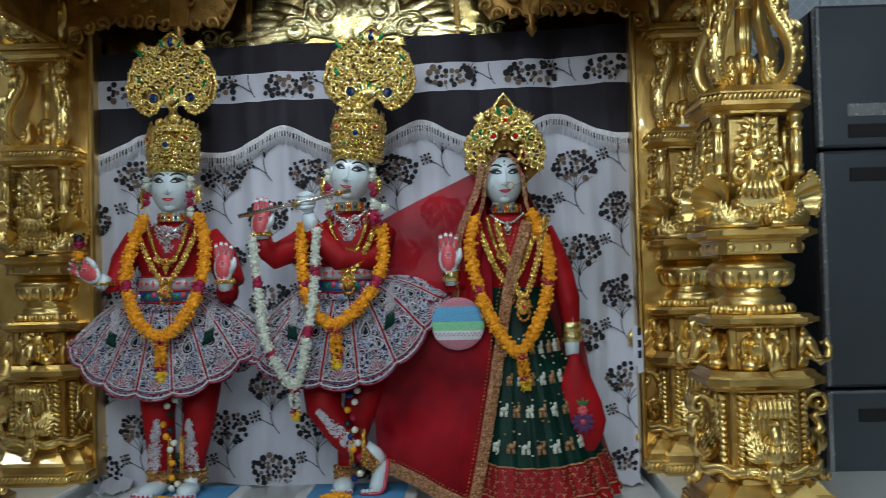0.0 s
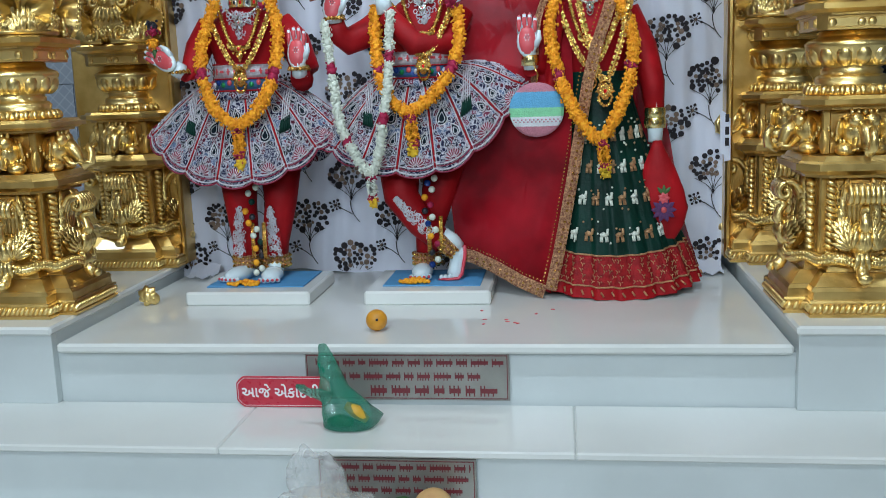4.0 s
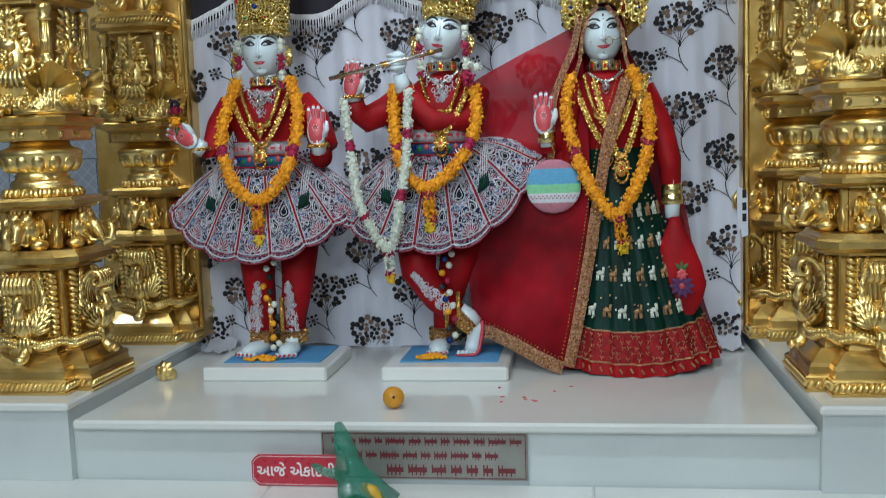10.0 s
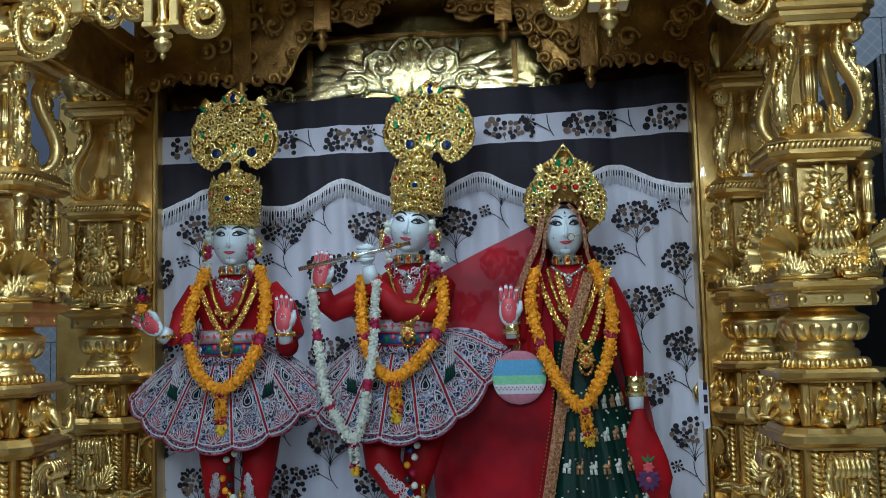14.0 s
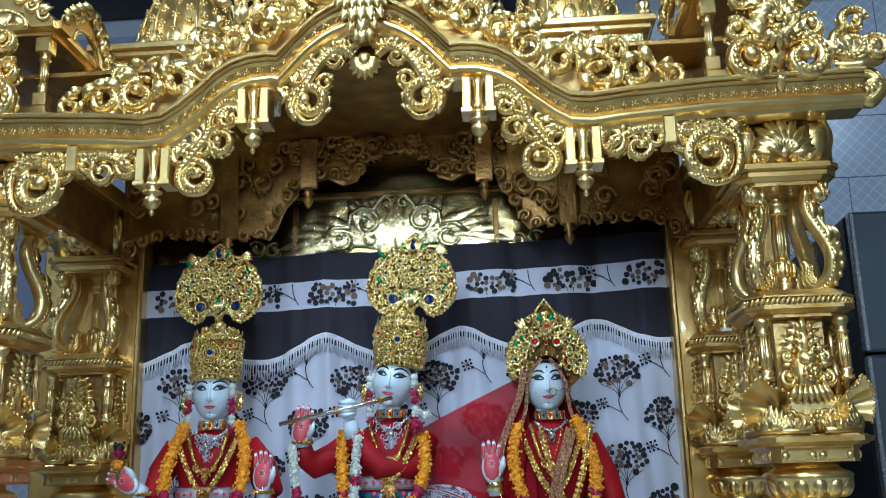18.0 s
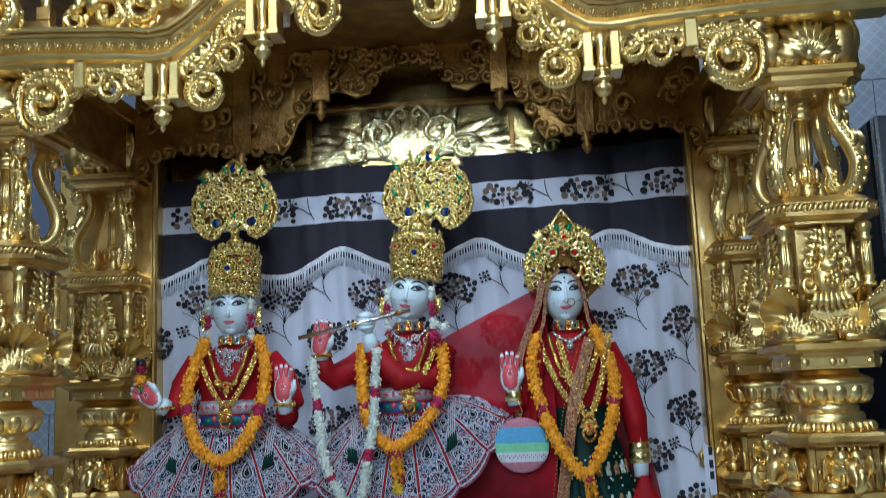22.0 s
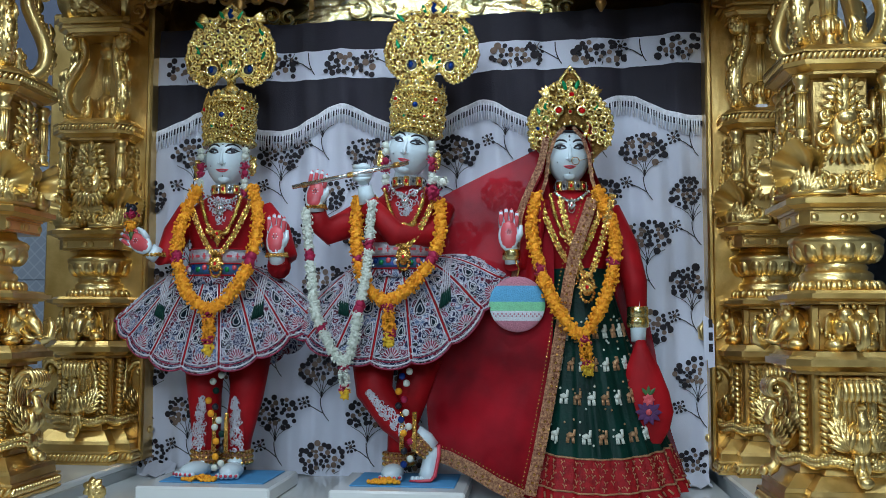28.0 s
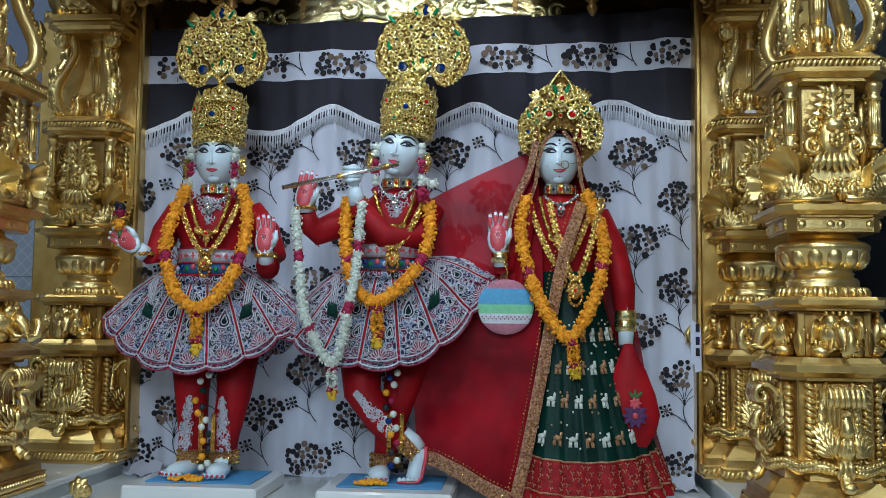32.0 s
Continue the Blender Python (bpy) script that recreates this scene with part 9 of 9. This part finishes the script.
# red handkerchief bag hanging from the hand
hb = thing("cloth_bag", "red cloth hung from the statue's hand with embroidered flower", "cloth")
g = Geo()
loft(g, [(0.668, 2.89, 1.155, 0.012, 0.012), (0.668, 2.885, 1.13, 0.022, 0.016), (0.672, 2.88, 1.08, 0.045, 0.02), (0.678, 2.878, 1.01, 0.066, 0.022), (0.682, 2.876, 0.955, 0.074, 0.022), (0.688, 2.876, 0.905, 0.056, 0.018), (0.696, 2.876, 0.868, 0.026, 0.012), (0.70, 2.876, 0.852, 0.008, 0.006)], 22)
part("cloth", g, RED, hb)
g = Geo(Matrix.Translation((0.683, 2.848, 0.955)))
for i in range(10):
    g.leaf(0, 0.0, 2 * PI * i / 10, 0.038, 0.016, 0.002, 0.004, 1, 5)
part("purple_flower", g, mat("purple_thread", (0.10, 0.03, 0.12), 0.7, 0, 0.3, 80, 0.3, 300), hb)
g = Geo(Matrix.Translation((0.683, 2.845, 0.99)))
for i in range(7):
    g.leaf(0, 0.0, 2 * PI * i / 7, 0.018, 0.011, 0.002, 0.004, 1, 5)
g.blob((0, -0.004, -0.035), (0.009, 0.004, 0.009), 8, 5)
part("pink_flower", g, PALMRED, hb)
g = Geo(Matrix.Translation((0.683, 2.846, 1.0)))
for s in (-0.7, 0, 0.7):
    g.leaf(0, 0.0, PI / 2 + s, 0.03, 0.01, 0.002, 0.003, 1, 5)
part("leaf_stitch", g, LEAF, hb)

# ---- things on the marble ----
lm = thing("lemon", "ripe orange-yellow lemon on the marble platform", "fruit", (-0.101, 2.435, 0.702))
g = Geo(); g.blob((0, 0, 0.029), (0.0285, 0.0285, 0.0285), 20, 12); part("rind", g, LIME, lm)
g = Geo(); g.blob((0.006, -0.027, 0.036), (0.004, 0.003, 0.004), 8, 5); part("stem_scar", g, INK, lm)
RINDSCAR = mat("brown_stem_scar", (0.16, 0.08, 0.03), 0.7, 0, 0.3, 60, 0.2, 200)
wa = thing("wood_apple", "round pale brown wood apple on the lower step", "fruit", (0.105, 1.952, 0.3855))
g = Geo(); g.blob((0, 0, 0.045), (0.045, 0.045, 0.046), 28, 16); part("rind", g, APPLEW, wa)
g = Geo(); g.lathe([(0.008, -0.003), (0.009, 0.0), (0.005, 0.0015), (0.003, -0.001)], n=12); part("stem_scar", g, RINDSCAR, wa)
bpy.data.objects["stem_scar.001"].matrix_basis = look((0.012, -0.0425, 0.033), (0.0, 0.0, 0.045)) @ Matrix.Rotation(0, 4, "X")

bp = thing("brass_bell_flower", "small crumpled gold foil flower on the marble", "ornament", (-0.868, 2.74, 0.702))
g = Geo()
for i in range(7):
    g.leaf(0, 0.03, 2 * PI * i / 7, 0.034, 0.026, 0.0, 0.022, 2, 6)
g.blob((0, -0.012, 0.03), (0.018, 0.014, 0.02), 9, 6); g.tube([(-0.005, 0, 0.022), (-0.014, -0.004, 0.0)], [0.012, 0.005], 6); g.blob((0.018, 0, 0.02), (0.016, 0.012, 0.018), 8, 5)
part("foil", g, GOLD, bp)
bk = thing("black_cap", "small black round lid on the marble ledge", "lid", (0.99, 2.78, 0.7505))
g = Geo(); g.lathe([(0.03, 0.0), (0.033, 0.004), (0.033, 0.016), (0.029, 0.019)], n=20); part("rim", g, DARK, bk)
r = random.Random(21)
for i in range(9):
    g = Geo(); x, y = r.uniform(0.12, 0.36), r.uniform(2.50, 2.72)
    g.blob((x, y, 0.7025), (0.008, 0.005, 0.0016), 6, 4, Euler((0, 0, r.uniform(0, 3))).to_matrix())
    solid("loose_petal", g, PALMRED, "loose pink petal on the marble platform", "petal", "loose petals")

# plaques and sign boards: unreadable script as plain bars
def plaque(name, x0, x1, z0, z1, y, rows, label):
    p = thing(name, label, "plaque", (0, y, 0), "engraved plaques")
    g = Geo(); g.box(x0, x1, -0.006, 0.004, z0, z1, 0.001); part("plate", g, PLAQUE, p)
    g = Geo()
    for a, b, c, d in ((x0 + 0.004, x1 - 0.004, z1 - 0.006, z1 - 0.004), (x0 + 0.004, x1 - 0.004, z0 + 0.004, z0 + 0.006), (x0 + 0.004, x0 + 0.006, z0 + 0.0065, z1 - 0.0065), (x1 - 0.006, x1 - 0.004, z0 + 0.0065, z1 - 0.0065)):
        g.box(a, b, -0.0075, -0.0062, c, d, 0)
    part("border_line", g, PLAQUER, p)
    rr = random.Random(int(100 * z1))
    for z, h, a, b in rows:
        x = a
        while x < b:
            w = rr.uniform(0.018, 0.05)
            w = min(w, b - x)
            g = Geo(); g.box(x, x + w, -0.0075, -0.0062, z + h * 0.28, z + h * 0.72, 0)
            xx = x
            while xx < x + w - 0.003:
                q = h * 0.42
                k = rr.random()
                g.box(xx, xx + q * 0.28, -0.0076, -0.0063, z + (0.0 if k < 0.75 else h * 0.2), z + h * (1.0 if k > 0.2 else 0.7), 0)
                xx += q * rr.uniform(0.7, 1.1)
            part("lettering_bar", g, PLAQUER, p)
            x += w + h * 0.45


plaque("steel_plaque", -0.268, 0.254, 0.552, 0.674, 2.322, [(0.640, 0.021, -0.24, 0.24), (0.604, 0.021, -0.20, 0.19), (0.563, 0.028, -0.10, 0.225)], "engraved grey plaque with dark red lettering on the riser")
plaque("steel_plaque", -0.172, 0.192, 0.388, 0.510, 2.042, [(0.480, 0.018, -0.15, 0.18), (0.453, 0.018, -0.14, 0.175), (0.425, 0.018, -0.10, 0.16), (0.397, 0.018, -0.06, 0.09)], "engraved grey plaque with dark red lettering on the lower riser")
sg = thing("red_sign", "red sign board with white lettering leaning on the riser", "sign", (0, 2.296, 0), "")
poly = []
x0, x1, z0, z1, c = -0.446, -0.20, 0.5395, 0.620, 0.018
for cxx, czz, aa in ((x1 - c, z1 - c, 0), (x0 + c, z1 - c, 1), (x0 + c, z0 + c, 2), (x1 - c, z0 + c, 3)):
    for q in (0, 0.5, 1):
        a = aa * PI / 2 + q * PI / 2
        poly.append((cxx + c * math.cos(a) * (0.8 if q == 0.5 else 1), czz + c * math.sin(a) * (0.8 if q == 0.5 else 1)))
g = Geo(Matrix.Rotation(PI / 2, 4, "X")); g.prism(poly, 0.0, 0.006); part("board", g, SIGNRED, sg)
g = Geo()
for a, b in zip(poly, poly[1:] + poly[:1]):
    m = 0.92
    ccx, ccz = (x0 + x1) / 2, (z0 + z1) / 2
    g.tube([(ccx + (a[0] - ccx) * 0.965, -0.0065, ccz + (a[1] - ccz) * 0.9), (ccx + (b[0] - ccx) * 0.965, -0.0065, ccz + (b[1] - ccz) * 0.9)], 0.0008, 4)
part("border_line", g, SIGNW, sg)
txt = bpy.data.curves.new("lettering", "FONT")
txt.body, txt.size, txt.extrude, txt.offset, txt.resolution_u = "આજે એકાદશી", 0.0385, 0.0006, 0.0006, 3
holder = bpy.data.objects.new("lettering_source", txt)
scene.collection.objects.link(holder)
me = bpy.data.meshes.new_from_object(holder)
bpy.data.objects.remove(holder)
me.materials.clear()
me.materials.append(SIGNW)
ob = new("lettering", me)
ob.matrix_basis = Matrix.Translation((-0.432, -0.0072, 0.566)) @ Matrix.Rotation(PI / 2, 4, "X")
ob.parent = sg
tagged(ob, "white painted lettering")


# plastic bags
def crumple(g, c, R, seed, n=26, m=18, squash=1.0, amp=0.25, R3=None):
    vs, fs = [], []
    for i in range(m + 1):
        t = PI * i / m
        for j in range(n):
            a = 2 * PI * j / n
            d = Vector((math.sin(t) * math.cos(a), math.sin(t) * math.sin(a), math.cos(t)))
            k = 1 + amp * noise.noise(d * 2.1 + Vector((seed, 0, 0))) + amp * 0.35 * noise.noise(d * 4.1 + Vector((0, seed, 0)))
            p = Vector((d.x * R[0], d.y * R[1], d.z * R[2])) * k
            if R3:
                p = R3 @ p
            p += Vector(c)
            vs.append((p.x, p.y, p.z))
    for i in range(m):
        for j in range(n):
            k = (j + 1) % n
            fs.append((i * n + j, (i + 1) * n + j, (i + 1) * n + k, i * n + k))
    g.add(vs, fs, True)


gb_ = thing("green_plastic_bag", "thin green plastic bag of fruit standing on the upper step", "bag", (0, 0, 0.539))
g = Geo()
loft(g, [(-0.122, 2.16, 0.001, 0.060, 0.042), (-0.122, 2.16, 0.006, 0.068, 0.048), (-0.118, 2.16, 0.025, 0.068, 0.05), (-0.124, 2.16, 0.042, 0.064, 0.045), (-0.136, 2.163, 0.06, 0.054, 0.038), (-0.147, 2.166, 0.078, 0.044, 0.031), (-0.155, 2.168, 0.095, 0.036, 0.025), (-0.162, 2.172, 0.115, 0.029, 0.019), (-0.168, 2.174, 0.135, 0.024, 0.014), (-0.174, 2.176, 0.155, 0.021, 0.010), (-0.178, 2.178, 0.175, 0.018, 0.007), (-0.181, 2.18, 0.189, 0.015, 0.005), (-0.183, 2.18, 0.199, 0.010, 0.003)], 44)
vs = []
for p in g.v:
    cxx = -0.12 - 0.3 * p.z
    d = Vector((p.x - cxx, p.y - 2.165, 0))
    ang = math.atan2(d.y, d.x)
    k = 1 + (0.13 * math.sin(5 * ang + 30 * p.z) + 0.06 * math.sin(9 * ang - 40 * p.z) + 0.22 * noise.noise(Vector((p.x * 22, p.y * 22, p.z * 14))) + 0.05 * noise.noise(Vector((p.x * 60, p.y * 60, p.z * 30)))) * min(1.0, p.z / 0.02)
    vs.append(Vector((cxx + d.x * k, 2.165 + d.y * k, p.z)))
g.v = vs
part("sack", g, BAG_G, gb_)
g = Geo(); g.tube([(-0.165, 2.15, 0.072), (-0.19, 2.145, 0.085), (-0.215, 2.145, 0.09), (-0.23, 2.148, 0.098), (-0.246, 2.15, 0.104)], [0.02, 0.016, 0.011, 0.012, 0.005], 10, 0.5); part("handle", g, BAG_G, gb_)
g = Geo(); g.tube([(-0.125, 2.145, 0.058), (-0.1, 2.14, 0.045), (-0.075, 2.142, 0.022)], [0.010, 0.017, 0.009], 10); part("fruit", g, BANANA, gb_)
g = Geo(); g.tube([(-0.17, 2.15, 0.014), (-0.14, 2.145, 0.02), (-0.11, 2.145, 0.016)], [0.01, 0.016, 0.01], 10); part("fruit", g, LEAF, gb_)

cb = thing("clear_plastic_bag", "clear crumpled plastic bag with ripe bananas on the lower step", "bag", (-0.11, 1.80, 0.3855))
flat = lambda g: [Vector((p.x, p.y, max(0.002, p.z))) for p in g.v]
g = Geo(); crumple(g, (0.02, -0.01, 0.065), (0.125, 0.10, 0.08), 3.0, 48, 34, amp=0.3, R3=Euler((0.25, 0.12, 0.3)).to_matrix()); g.v = flat(g); part("sack", g, BAG_C, cb)
g = Geo(); crumple(g, (-0.075, -0.02, 0.045), (0.06, 0.055, 0.065), 5.0, 40, 28, amp=0.42); g.v = flat(g); part("loose_end", g, BAG_W, cb)
g = Geo(); crumple(g, (-0.015, 0.045, 0.145), (0.058, 0.026, 0.075), 7.0, 40, 30, amp=0.38, R3=Euler((0, -0.15, 0)).to_matrix()); part("loose_end", g, BAG_W, cb)
for i in range(5):
    g = Geo()
    z = 0.018 + 0.0215 * i
    y = -0.068 + 0.017 * i
    g.tube([(-0.045, y + 0.012, z + 0.010), (-0.02, y, z + 0.014), (0.025, y - 0.004, z + 0.008), (0.07, y - 0.002, z + 0.0), (0.095, y + 0.004, z - 0.003)], [0.008, 0.0165, 0.018, 0.015, 0.007], 10)
    g.k = 1; g.blob((0.099, y + 0.004, z - 0.003), (0.006, 0.006, 0.006), 7, 5); g.blob((-0.046, y + 0.012, z + 0.010), (0.006, 0.008, 0.008), 7, 5)
    part("banana", g, [BANANA, INK], cb)
sb = thing("small_packet", "small crumpled white plastic packet beside the fruit", "packet", (0.062, 1.89, 0.3855))
g = Geo(); crumple(g, (0, 0, 0.024), (0.036, 0.028, 0.026), 9.0, amp=0.45); g.v = [Vector((p.x, p.y, max(0.002, p.z))) for p in g.v]; part("film", g, film_plastic("milky_plastic", (0.7, 0.72, 0.72), 0.75), sb)
lf = thing("leaf_packet", "packet of green leaves behind the fruit", "leaves", (0.02, 1.98, 0.3855))
g = Geo(); crumple(g, (0, 0, 0.026), (0.05, 0.025, 0.026), 12.0, amp=0.4); g.v = [Vector((p.x, p.y, max(0.002, p.z))) for p in g.v]; part("leaves", g, LEAF, lf)
ps = thing("paper_tag", "torn white printed paper stuck on the gilded board", "paper", (0.905, 3.14, 1.15))
g = Geo(); g.prism([(-0.02, 0.08), (-0.005, 0.07), (0.012, 0.05), (0.014, -0.08), (-0.006, -0.085), (-0.008, -0.06), (-0.018, -0.06)], 0, 0.003); g.v = [Vector((p.x, p.z, p.y)) for p in g.v]; part("sheet", g, CLOTH_W, ps)
g = Geo()
for z in (0.04, 0.0, -0.035):
    g.box(-0.004, 0.008, -0.002, -0.0008, z, z + 0.025, 0)
part("print_bar", g, PRINT_K, ps)
